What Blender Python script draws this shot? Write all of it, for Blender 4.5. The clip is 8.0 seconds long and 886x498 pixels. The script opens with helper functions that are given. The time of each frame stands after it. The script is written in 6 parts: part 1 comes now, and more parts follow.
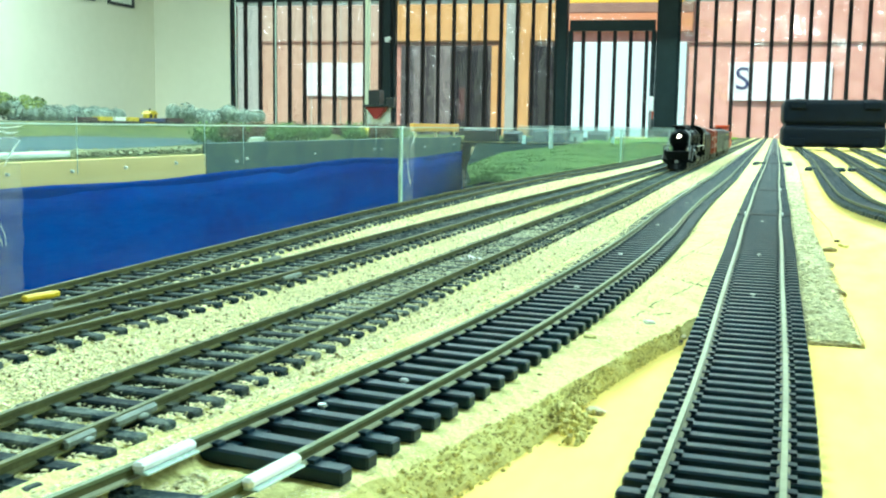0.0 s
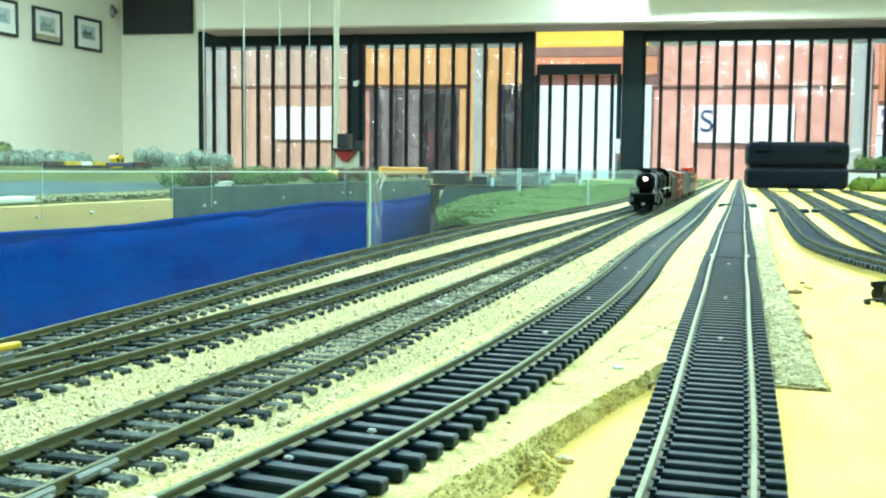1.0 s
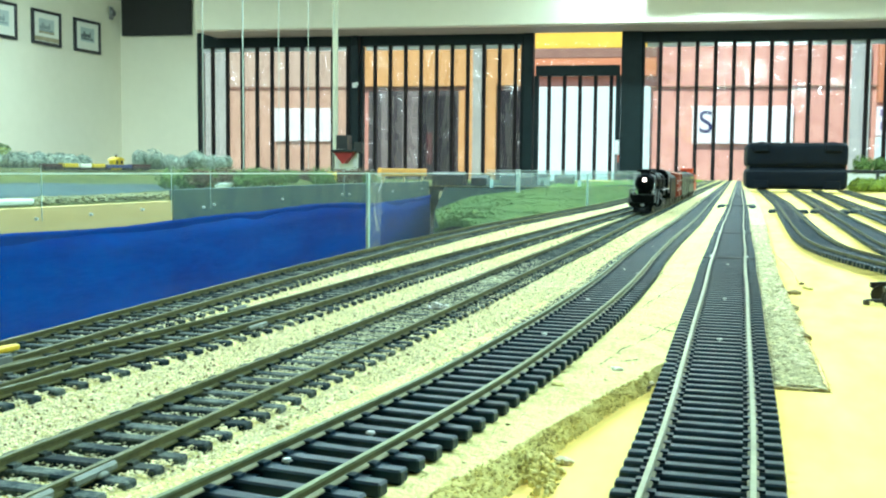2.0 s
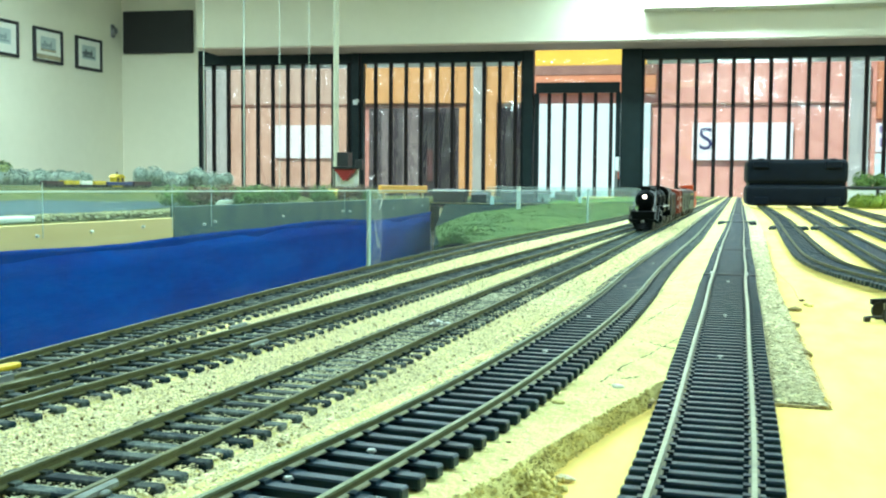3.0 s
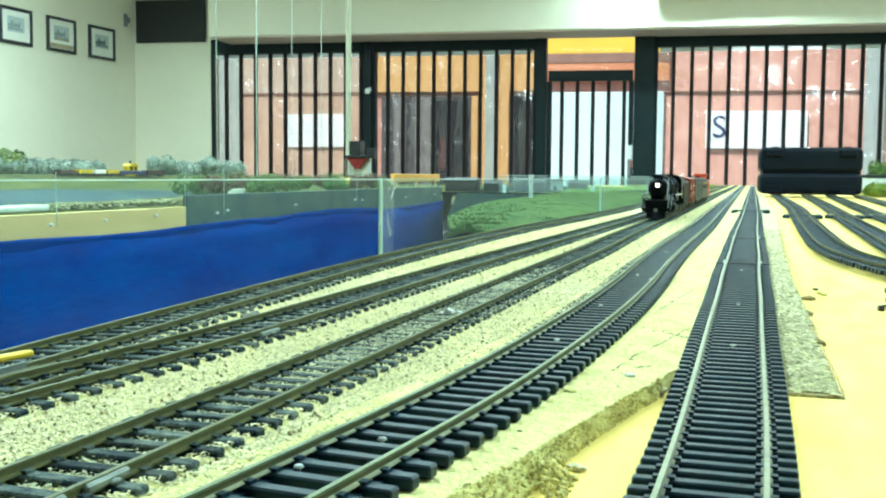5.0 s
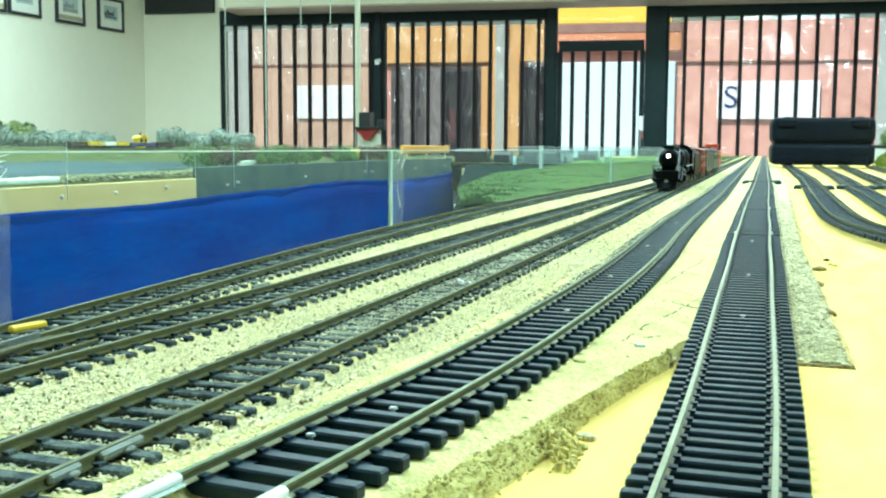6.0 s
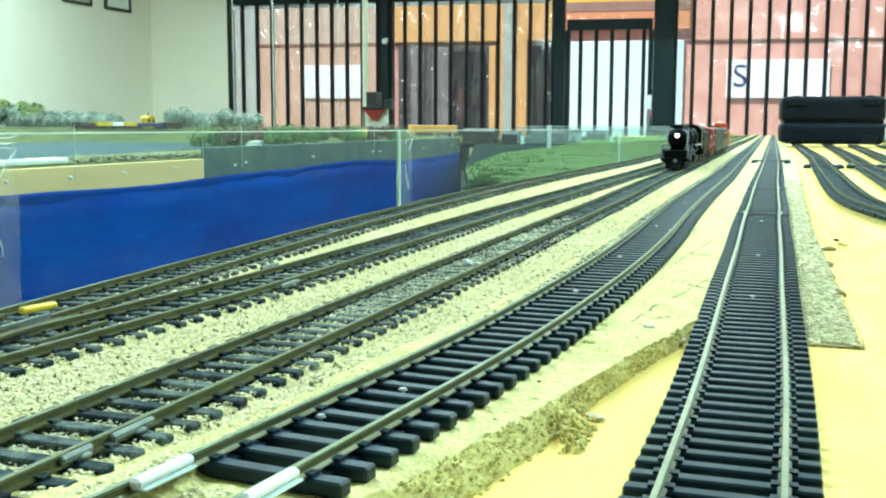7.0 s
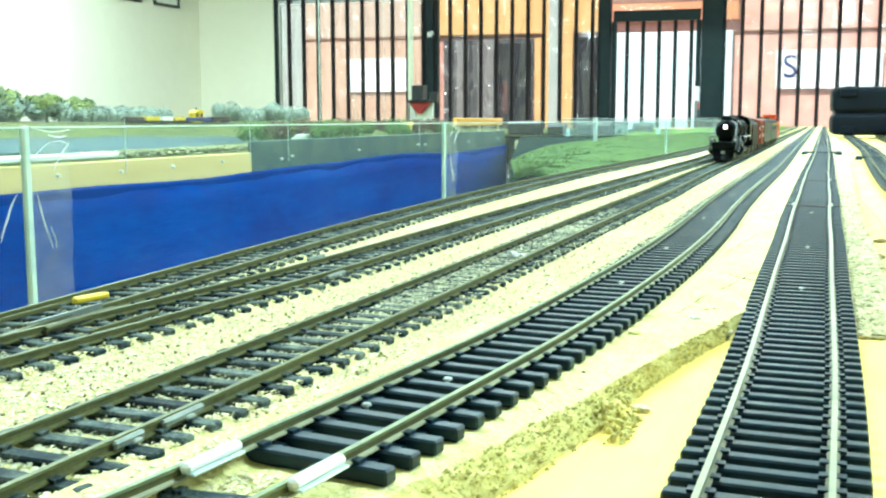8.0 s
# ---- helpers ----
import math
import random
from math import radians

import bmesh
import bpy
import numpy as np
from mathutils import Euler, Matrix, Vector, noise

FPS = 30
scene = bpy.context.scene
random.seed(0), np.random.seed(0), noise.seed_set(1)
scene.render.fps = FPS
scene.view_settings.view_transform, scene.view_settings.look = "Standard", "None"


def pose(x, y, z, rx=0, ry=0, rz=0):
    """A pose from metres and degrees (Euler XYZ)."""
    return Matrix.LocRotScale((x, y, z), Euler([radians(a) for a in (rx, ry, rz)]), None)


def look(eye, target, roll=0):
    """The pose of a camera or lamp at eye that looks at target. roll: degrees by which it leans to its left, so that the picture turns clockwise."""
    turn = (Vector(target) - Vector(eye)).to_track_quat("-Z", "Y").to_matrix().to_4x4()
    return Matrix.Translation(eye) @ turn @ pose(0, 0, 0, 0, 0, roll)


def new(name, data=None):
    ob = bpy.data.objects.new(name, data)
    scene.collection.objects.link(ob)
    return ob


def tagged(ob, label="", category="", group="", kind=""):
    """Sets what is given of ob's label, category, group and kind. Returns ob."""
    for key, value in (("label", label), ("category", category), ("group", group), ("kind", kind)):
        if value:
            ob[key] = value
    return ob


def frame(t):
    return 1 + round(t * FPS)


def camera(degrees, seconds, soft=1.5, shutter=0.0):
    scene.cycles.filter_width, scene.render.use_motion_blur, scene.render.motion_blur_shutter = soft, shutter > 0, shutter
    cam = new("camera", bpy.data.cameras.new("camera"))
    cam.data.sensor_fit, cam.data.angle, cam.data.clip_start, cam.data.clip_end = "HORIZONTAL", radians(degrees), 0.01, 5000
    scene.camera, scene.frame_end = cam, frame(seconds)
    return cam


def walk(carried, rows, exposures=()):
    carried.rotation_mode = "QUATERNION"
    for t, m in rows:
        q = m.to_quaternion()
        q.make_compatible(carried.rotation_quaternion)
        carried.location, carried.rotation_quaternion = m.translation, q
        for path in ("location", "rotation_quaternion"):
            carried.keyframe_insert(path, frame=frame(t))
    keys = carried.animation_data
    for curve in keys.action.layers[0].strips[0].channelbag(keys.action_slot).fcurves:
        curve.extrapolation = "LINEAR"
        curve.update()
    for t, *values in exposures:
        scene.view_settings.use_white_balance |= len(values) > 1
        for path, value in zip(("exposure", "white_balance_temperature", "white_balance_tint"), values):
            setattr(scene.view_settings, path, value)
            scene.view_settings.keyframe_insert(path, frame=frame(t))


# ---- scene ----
cam = camera(47.0, 8.0, soft=2.2, shutter=0.5)
PATH = [
    (0, (-0.00034, -0.00054, 0.05493), (-0.6489, 1.8762, -0.1847), 0.87),
    (0.2, (-0.00019, 0.00080, 0.05572), (-0.6382, 1.8825, -0.1724), 1.06),
    (0.3, (-0.00002, 0.00030, 0.05624), (-0.6298, 1.8875, -0.1488), 1.06),
    (0.5, (0.00047, 0.00003, 0.05555), (-0.6113, 1.8963, -0.1177), 0.79),
    (1, (-0.00013, 0.00017, 0.05600), (-0.5954, 1.9031, -0.1001), 0.63),
    (1.5, (-0.00010, 0.00032, 0.05601), (-0.5942, 1.9037, -0.0991), 0.56),
    (2.8, (-0.00004, 0.00068, 0.05620), (-0.5964, 1.9051, -0.0753), 0.50),
    (3, (0.00006, -0.00012, 0.05629), (-0.5960, 1.9052, -0.0645), 0.47),
    (3.5, (0.00007, -0.00018, 0.05604), (-0.5893, 1.9073, -0.0625), 0.40),
    (4, (0.00004, -0.00015, 0.05600), (-0.5908, 1.9065, -0.0691), 0.38),
    (4.2, (0.00014, 0.00077, 0.05625), (-0.5987, 1.9046, -0.0730), 0.36),
    (5.3, (0.00012, 0.00031, 0.05608), (-0.6215, 1.8951, -0.0971), 0.40),
    (5.5, (0.00017, -0.00006, 0.05581), (-0.6242, 1.8929, -0.1080), 0.34),
    (6, (0.00020, 0.00025, 0.05599), (-0.6352, 1.8862, -0.1428), 0.30),
    (6.5, (-0.00004, 0.00029, 0.05600), (-0.6446, 1.8817, -0.1557), 0.37),
    (7, (-0.00020, 0.00049, 0.05620), (-0.6485, 1.8775, -0.1818), 0.18),
    (7.5, (-0.00017, -0.00031, 0.05604), (-0.6755, 1.8685, -0.1714), 0.14),
    (8, (0.00016, -0.00029, 0.05578), (-0.7308, 1.8443, -0.1956), -0.12),
]
EXPOSURES = [(0.0, 0.43, 5900, -6), (0.5, 0.48, 5880, -1), (1.0, 0.45, 5870, 0), (1.7, 0.43, 5870, 1), (3.0, 0.31, 5910, 0), (4.5, 0.28, 5930, 0), (5.5, 0.31, 5880, 1), (6.5, 0.36, 5860, 3), (7.0, 0.31, 5870, 3), (7.5, 0.67, 5800, 3), (8.0, 0.82, 6050, 5)]
walk(cam, [(t, look(eye, target, roll)) for t, eye, target, roll in PATH], EXPOSURES)

# ---- light ----
LAMP = 46.0
SUN = 5.0
world = bpy.data.worlds.new("sky")
scene.world = world
world.use_nodes = True
wn = world.node_tree.nodes
sky = wn.new("ShaderNodeTexSky")
sky.sky_type = "NISHITA"
sky.sun_disc = False
sky.sun_elevation = radians(52)
sky.sun_rotation = radians(200)
wn["Background"].inputs["Strength"].default_value = 0.15
world.node_tree.links.new(sky.outputs[0], wn["Background"].inputs["Color"])
sun_data = bpy.data.lights.new("sun", "SUN")
sun_data.energy, sun_data.angle, sun_data.color = SUN, radians(0.5), (1.0, 0.95, 0.86)
sun = new("sun", sun_data)
sun.matrix_world = look((-3.0, 0.0, 12.0), (0.5, 9.0, 0.0))

FLOOR = -0.97
CEIL = 2.05


# ---- materials ----
def mat(name, c1, c2=None, scale=40.0, rough=0.6, metal=0.0, bump=0.0, bscale=None, vary=0.0, island=False, spec=0.5, mix=(0.35, 0.65), fine=0.0, coat=0.0, stretch=(1, 1, 1)):
    """A surface whose colour wanders between c1 and c2 at two scales, with fine relief."""
    m = bpy.data.materials.new(name)
    m.use_nodes = True
    nt = m.node_tree
    n, l = nt.nodes, nt.links
    b = n["Principled BSDF"]
    b.inputs["Roughness"].default_value = rough
    b.inputs["Metallic"].default_value = metal
    b.inputs["Specular IOR Level"].default_value = spec
    b.inputs["Coat Weight"].default_value = coat
    c2 = c2 or tuple(v * 0.8 for v in c1)
    geo = n.new("ShaderNodeNewGeometry")
    mp = n.new("ShaderNodeMapping")
    mp.inputs["Scale"].default_value = stretch
    l.new(geo.outputs["Position"], mp.inputs["Vector"])
    t1 = n.new("ShaderNodeTexNoise")
    t1.inputs["Scale"].default_value = scale
    t1.inputs["Detail"].default_value = 4
    l.new(mp.outputs[0], t1.inputs["Vector"])
    t2 = n.new("ShaderNodeTexNoise")
    t2.inputs["Scale"].default_value = scale * 9
    t2.inputs["Detail"].default_value = 3
    l.new(mp.outputs[0], t2.inputs["Vector"])
    add = n.new("ShaderNodeMix")
    add.inputs["Factor"].default_value = 0.35 + fine
    l.new(t1.outputs["Fac"], add.inputs["A"])
    l.new(t2.outputs["Fac"], add.inputs["B"])
    ramp = n.new("ShaderNodeMapRange")
    ramp.inputs["From Min"].default_value, ramp.inputs["From Max"].default_value = mix
    l.new(add.outputs["Result"], ramp.inputs["Value"])
    col = n.new("ShaderNodeMix")
    col.data_type = "RGBA"
    col.inputs["A"].default_value = (*c1, 1)
    col.inputs["B"].default_value = (*c2, 1)
    l.new(ramp.outputs["Result"], col.inputs["Factor"])
    out = col.outputs["Result"]
    if vary:
        src = geo.outputs["Random Per Island"] if island else n.new("ShaderNodeObjectInfo").outputs["Random"]
        mr = n.new("ShaderNodeMapRange")
        mr.inputs["To Min"].default_value, mr.inputs["To Max"].default_value = 1 - vary, 1 + vary * 0.5
        l.new(src, mr.inputs["Value"])
        hs = n.new("ShaderNodeHueSaturation")
        l.new(mr.outputs["Result"], hs.inputs["Value"])
        l.new(out, hs.inputs["Color"])
        out = hs.outputs["Color"]
    l.new(out, b.inputs["Base Color"])
    rr = n.new("ShaderNodeMapRange")
    rr.inputs["To Min"].default_value, rr.inputs["To Max"].default_value = max(0.03, rough - 0.1), min(1, rough + 0.1)
    l.new(t2.outputs["Fac"], rr.inputs["Value"])
    l.new(rr.outputs["Result"], b.inputs["Roughness"])
    if bump:
        bp = n.new("ShaderNodeBump")
        bp.inputs["Strength"].default_value = 0.5
        bp.inputs["Distance"].default_value = bump
        t3 = n.new("ShaderNodeTexNoise")
        t3.inputs["Scale"].default_value = bscale or scale * 5
        t3.inputs["Detail"].default_value = 5
        l.new(mp.outputs[0], t3.inputs["Vector"])
        l.new(t3.outputs["Fac"], bp.inputs["Height"])
        l.new(bp.outputs[0], b.inputs["Normal"])
    return m


def glow(name, color, strength):
    m = bpy.data.materials.new(name)
    m.use_nodes = True
    b = m.node_tree.nodes["Principled BSDF"]
    b.inputs["Base Color"].default_value = (0.8, 0.8, 0.8, 1)
    b.inputs["Emission Color"].default_value = (*color, 1)
    b.inputs["Emission Strength"].default_value = strength
    return m


def clear(name, tint, gloss, rough=0.05, bump=0.0, bscale=30.0, haze=0.0, stretch=(1, 1, 1), sheen=0.0):
    """Thin clear sheet: mostly lets light straight through, with a glossy face and a little milky haze."""
    m = bpy.data.materials.new(name)
    m.use_nodes = True
    nt = m.node_tree
    n, l = nt.nodes, nt.links
    n.remove(n["Principled BSDF"])
    tr = n.new("ShaderNodeBsdfTransparent")
    tr.inputs["Color"].default_value = (*tint, 1)
    gl = n.new("ShaderNodeBsdfGlossy")
    gl.inputs["Roughness"].default_value = rough
    df = n.new("ShaderNodeBsdfDiffuse")
    df.inputs["Color"].default_value = (0.85, 0.9, 0.88, 1)
    m1 = n.new("ShaderNodeMixShader")
    m1.inputs["Fac"].default_value = haze
    l.new(tr.outputs[0], m1.inputs[1])
    l.new(df.outputs[0], m1.inputs[2])
    m2 = n.new("ShaderNodeMixShader")
    m2.inputs["Fac"].default_value = gloss
    if sheen:
        lw = n.new("ShaderNodeLayerWeight")
        pw = n.new("ShaderNodeMath")
        pw.operation = "POWER"
        pw.inputs[1].default_value = 5.0
        ma = n.new("ShaderNodeMath")
        ma.operation = "MULTIPLY_ADD"
        ma.inputs[1].default_value, ma.inputs[2].default_value = sheen, gloss
        l.new(lw.outputs["Facing"], pw.inputs[0])
        l.new(pw.outputs[0], ma.inputs[0])
        l.new(ma.outputs[0], m2.inputs["Fac"])
    l.new(m1.outputs[0], m2.inputs[1])
    l.new(gl.outputs[0], m2.inputs[2])
    if bump:
        geo = n.new("ShaderNodeNewGeometry")
        mp = n.new("ShaderNodeMapping")
        mp.inputs["Scale"].default_value = stretch
        tx = n.new("ShaderNodeTexNoise")
        tx.inputs["Scale"].default_value = bscale
        tx.inputs["Detail"].default_value = 1.5
        tx.inputs["Distortion"].default_value = 1.2
        bp = n.new("ShaderNodeBump")
        bp.inputs["Distance"].default_value = bump
        l.new(geo.outputs["Position"], mp.inputs["Vector"])
        l.new(mp.outputs[0], tx.inputs["Vector"])
        l.new(tx.outputs["Fac"], bp.inputs["Height"])
        l.new(bp.outputs[0], gl.inputs["Normal"])
    l.new(m2.outputs[0], n["Material Output"].inputs["Surface"])
    return m


M_WALL = mat("painted_plaster", (0.8, 0.76, 0.6), (0.76, 0.72, 0.56), 1.2, 0.7, bump=0.002, bscale=60)
M_CEIL = mat("white_ceiling_paint", (0.82, 0.83, 0.78), (0.78, 0.79, 0.74), 1.5, 0.8, bump=0.001, bscale=40)
M_FLOOR = mat("grey_vinyl_floor", (0.25, 0.24, 0.22), (0.2, 0.19, 0.18), 3, 0.45)
M_PLY = mat("yellow_plywood", (0.88, 0.69, 0.22), (0.76, 0.53, 0.115), 9, 0.6, spec=0.15, bump=0.0003, bscale=300, stretch=(1, 0.3, 1), mix=(0.38, 0.66), fine=0.1)
M_FPLY = mat("pale_birch_plywood", (0.76, 0.59, 0.29), (0.6, 0.43, 0.19), 8, 0.65, spec=0.15, stretch=(1, 0.15, 1), mix=(0.35, 0.75))
M_TIMBER = mat("pale_timber", (0.62, 0.5, 0.3), (0.5, 0.38, 0.2), 6, 0.6, stretch=(1, 0.1, 1))
M_BALLAST = mat("cream_ballast", (0.72, 0.64, 0.42), (0.58, 0.5, 0.3), 60, 0.85, bump=0.0008, bscale=900)
M_STONE = mat("cream_granules", (0.94, 0.885, 0.56), (0.8, 0.72, 0.43), 130, 0.85, vary=0.35, island=True, spec=0.15)
M_STONE2 = mat("tan_brown_crumbs", (0.8, 0.73, 0.31), (0.54, 0.46, 0.17), 300, 0.85, vary=0.3, island=True, spec=0.1)
M_DUSTY = mat("dusty_grey_granules", (0.76, 0.75, 0.51), (0.46, 0.46, 0.32), 120, 0.9, vary=0.35, island=True, spec=0.1)
M_SPECK = mat("brown_speck", (0.3, 0.23, 0.1), (0.16, 0.12, 0.05), 200, 0.9, vary=0.4, island=True)
M_BROWN = mat("dark_brown_wagon_paint", (0.06, 0.022, 0.018), (0.04, 0.016, 0.013), 60, 0.6)
M_SAND = mat("sandy_trackbed", (0.77, 0.71, 0.31), (0.42, 0.36, 0.135), 85, 0.9, bump=0.0018, bscale=1100, spec=0.08, fine=0.2, mix=(0.43, 0.74))
M_CORK = mat("mottled_grey_roadbed", (0.68, 0.61, 0.38), (0.24, 0.2, 0.11), 150, 0.9, bump=0.002, bscale=420, stretch=(0.5, 1, 1), mix=(0.44, 0.6), fine=0.25, spec=0.1)
M_TIE = mat("black_plastic_sleeper", (0.001, 0.012, 0.025), (0.002, 0.023, 0.043), 200, 0.42, vary=0.12, spec=0.28)
M_TIEW = mat("weathered_dark_sleeper", (0.006, 0.019, 0.026), (0.21, 0.24, 0.2), 160, 0.7, vary=0.35, mix=(0.44, 0.73), spec=0.14)
M_RAIL = mat("brown_rail_side", (0.115, 0.115, 0.045), (0.066, 0.066, 0.026), 120, 0.55, 0.15, spec=0.25)
M_HEAD = mat("worn_nickel_rail_head", (0.37, 0.38, 0.25), (0.26, 0.27, 0.18), 80, 0.4, 0.35, spec=0.3)
M_RAILS = mat("nickel_rail_side", (0.15, 0.145, 0.085), (0.09, 0.088, 0.05), 80, 0.5, 0.3, spec=0.3)
M_FOOT = mat("pale_rail_foot", (0.36, 0.36, 0.24), (0.26, 0.26, 0.17), 200, 0.6)
M_HEADB = mat("tarnished_rail_head", (0.2, 0.235, 0.13), (0.14, 0.165, 0.09), 80, 0.45, 0.35, spec=0.3)
M_HEADO = mat("rusty_olive_rail_head", (0.135, 0.14, 0.06), (0.09, 0.095, 0.042), 80, 0.5, 0.2, spec=0.25)
M_SILVER = mat("silver_pin", (0.42, 0.46, 0.46), (0.3, 0.33, 0.33), 300, 0.35, 0.8)
M_PEWTER = mat("dull_grey_solder", (0.2, 0.225, 0.2), (0.12, 0.14, 0.12), 200, 0.5, 0.4)
M_WHITE = mat("white_plastic", (0.82, 0.83, 0.8), (0.74, 0.75, 0.72), 60, 0.5)
M_GLUE = mat("amber_glue", (0.6, 0.4, 0.06), (0.5, 0.32, 0.04), 90, 0.35)
M_YEL = mat("yellow_plastic", (0.85, 0.6, 0.02), (0.78, 0.52, 0.02), 80, 0.4)
M_DYEL = mat("faded_yellow_paint", (0.75, 0.55, 0.02), (0.42, 0.28, 0.02), 80, 0.5)
M_ORANGE = mat("orange_painted_wood", (0.75, 0.4, 0.07), (0.68, 0.34, 0.05), 20, 0.5)
M_BLUE = mat("royal_blue_cloth", (0.001, 0.066, 0.36), (0.001, 0.03, 0.235), 6.0, 0.9, spec=0.05, bump=0.01, bscale=9, stretch=(1, 0.55, 2.2), mix=(0.36, 0.64), fine=0.05)
# deeper copy of the blue, for cloth above the acrylic's paler reflection
M_BLUED = mat("deep_blue_unreflected_cloth", (0.001, 0.05, 0.3), (0.001, 0.034, 0.22), 6.0, 0.9, spec=0.08, bump=0.004, bscale=12)
M_BLACK = mat("black_paint", (0.012, 0.013, 0.015), (0.02, 0.021, 0.023), 60, 0.4)
M_LOCO = mat("black_locomotive_enamel", (0.0006, 0.0022, 0.0042), (0.0015, 0.004, 0.0068), 90, 0.42, spec=0.12)
M_CASE = mat("black_moulded_plastic", (0.0012, 0.0035, 0.0085), (0.0025, 0.006, 0.013), 30, 0.5, bump=0.0004, bscale=400, spec=0.16)
M_SCREEN = mat("dark_matt_panel", (0.008, 0.008, 0.007), (0.012, 0.011, 0.01), 8, 0.6)
M_RED = mat("oxide_red_paint", (0.3, 0.055, 0.028), (0.22, 0.04, 0.02), 60, 0.5)
M_CAB = mat("bright_orange_red_paint", (0.62, 0.1, 0.03), (0.5, 0.08, 0.025), 60, 0.5)
M_COACH = mat("dull_green_paint", (0.1, 0.115, 0.08), (0.075, 0.09, 0.06), 50, 0.5)
M_STEEL = mat("grey_steel", (0.3, 0.31, 0.31), (0.2, 0.2, 0.2), 200, 0.35, 0.8)
M_FRAME = mat("dark_green_window_paint", (0.005, 0.011, 0.0125), (0.008, 0.017, 0.018), 10, 0.5, spec=0.2)
M_BAR = mat("dark_brown_bar_paint", (0.009, 0.006, 0.006), (0.016, 0.011, 0.01), 12, 0.6, spec=0.2)
M_SOFFIT = mat("peach_soffit_paint", (0.62, 0.48, 0.38), (0.55, 0.42, 0.33), 4, 0.7)
M_GRASS = mat("green_scatter_grass", (0.125, 0.165, 0.05), (0.065, 0.1, 0.036), 9, 0.95, spec=0.03, bump=0.001, bscale=160, fine=0.05, mix=(0.38, 0.62))
M_GRASSL = mat("light_green_scatter", (0.2, 0.3, 0.03), (0.09, 0.17, 0.02), 6, 0.95, spec=0.03, bump=0.003, bscale=200, fine=0.1)
M_TUFT = mat("ragged_grass_fibre", (0.11, 0.17, 0.046), (0.065, 0.115, 0.038), 8, 0.95, vary=0.18, island=True, spec=0.03)
M_LEAFBR = mat("bright_green_foliage", (0.32, 0.4, 0.05), (0.17, 0.25, 0.03), 40, 0.9, vary=0.3, island=True)
M_GRASSD = mat("dark_teal_green_ground", (0.006, 0.014, 0.015), (0.02, 0.034, 0.029), 12, 0.95, spec=0.02, fine=0.1, mix=(0.4, 0.62))
M_HOPPER = mat("deep_red_paint", (0.33, 0.022, 0.02), (0.26, 0.016, 0.015), 30, 0.5)
M_GRASSY = mat("yellow_green_scenery", (0.18, 0.175, 0.055), (0.065, 0.085, 0.04), 5, 0.9, spec=0.05, bump=0.002, bscale=200)
M_FASCG = mat("grey_green_fascia_paint", (0.045, 0.085, 0.1), (0.12, 0.165, 0.13), 13, 0.6, mix=(0.38, 0.62), fine=0.15)
M_POND = mat("grey_blue_painted_water", (0.085, 0.12, 0.125), (0.028, 0.045, 0.065), 9, 0.7, spec=0.05, stretch=(1, 0.12, 1), mix=(0.38, 0.62))
M_ASPH = mat("dark_asphalt_scenery", (0.006, 0.014, 0.014), (0.025, 0.042, 0.036), 5, 0.95, spec=0.02, fine=0.15)
M_TRUNK = mat("brown_twig", (0.1, 0.07, 0.04), (0.06, 0.04, 0.025), 80, 0.8)
M_LEAFB = mat("pale_blue_green_foliage", (0.45, 0.52, 0.44), (0.23, 0.29, 0.25), 20, 0.95, vary=0.25, spec=0.03, island=True, mix=(0.42, 0.64))
M_LEAFG = mat("green_foliage", (0.15, 0.24, 0.05), (0.09, 0.15, 0.04), 60, 0.9, vary=0.4, island=True)
M_LEAFY = mat("yellow_green_foliage", (0.38, 0.44, 0.15), (0.18, 0.24, 0.1), 25, 0.9, vary=0.25, island=True, spec=0.05)
M_LEAFR = mat("brown_foliage", (0.16, 0.09, 0.05), (0.1, 0.06, 0.03), 60, 0.9, vary=0.4, island=True)
M_PINK = mat("pink_rendered_wall", (0.78, 0.43, 0.35), (0.52, 0.24, 0.18), 0.9, 0.85, bump=0.006, bscale=20, mix=(0.32, 0.72), fine=0.1, stretch=(1, 1, 0.6))
M_BEIGE = mat("beige_rendered_wall", (0.68, 0.47, 0.35), (0.5, 0.33, 0.24), 1.1, 0.85, mix=(0.32, 0.7), fine=0.1)
# ledge paint, also used for the shadow band painted between the fascia boards
M_LEDGE = mat("brown_ledge_and_shadow_band", (0.3, 0.17, 0.12), (0.22, 0.12, 0.09), 4, 0.7)
M_SHOPF = mat("pale_aqua_shopfront_glass", (0.68, 0.86, 0.85), (0.62, 0.8, 0.8), 1.5, 0.3)
M_SHOULDER = mat("olive_brown_ballast_edge", (0.7, 0.64, 0.25), (0.44, 0.38, 0.13), 90, 0.9, bump=0.0012, bscale=900, spec=0.1, fine=0.1)
M_GRAVEL = mat("olive_grey_gravel", (0.37, 0.34, 0.19), (0.2, 0.18, 0.1), 60, 0.9, vary=0.2, island=True, spec=0.05)
M_GRIT = mat("pale_grey_grit", (0.9, 0.86, 0.55), (0.55, 0.5, 0.3), 200, 0.9, vary=0.4, island=True, spec=0.08)
M_TAN = mat("tan_render", (0.76, 0.45, 0.18), (0.68, 0.39, 0.15), 2, 0.8)
M_DGREY = mat("dark_grey_shutter", (0.05, 0.046, 0.054), (0.075, 0.07, 0.075), 3, 0.6, stretch=(6, 1, 0.3))
M_INK = mat("near_black_shopfront", (0.01, 0.01, 0.016), (0.018, 0.017, 0.024), 4, 0.6)
M_PBROWN = mat("grey_brown_pillar", (0.24, 0.22, 0.22), (0.16, 0.145, 0.145), 5, 0.7)
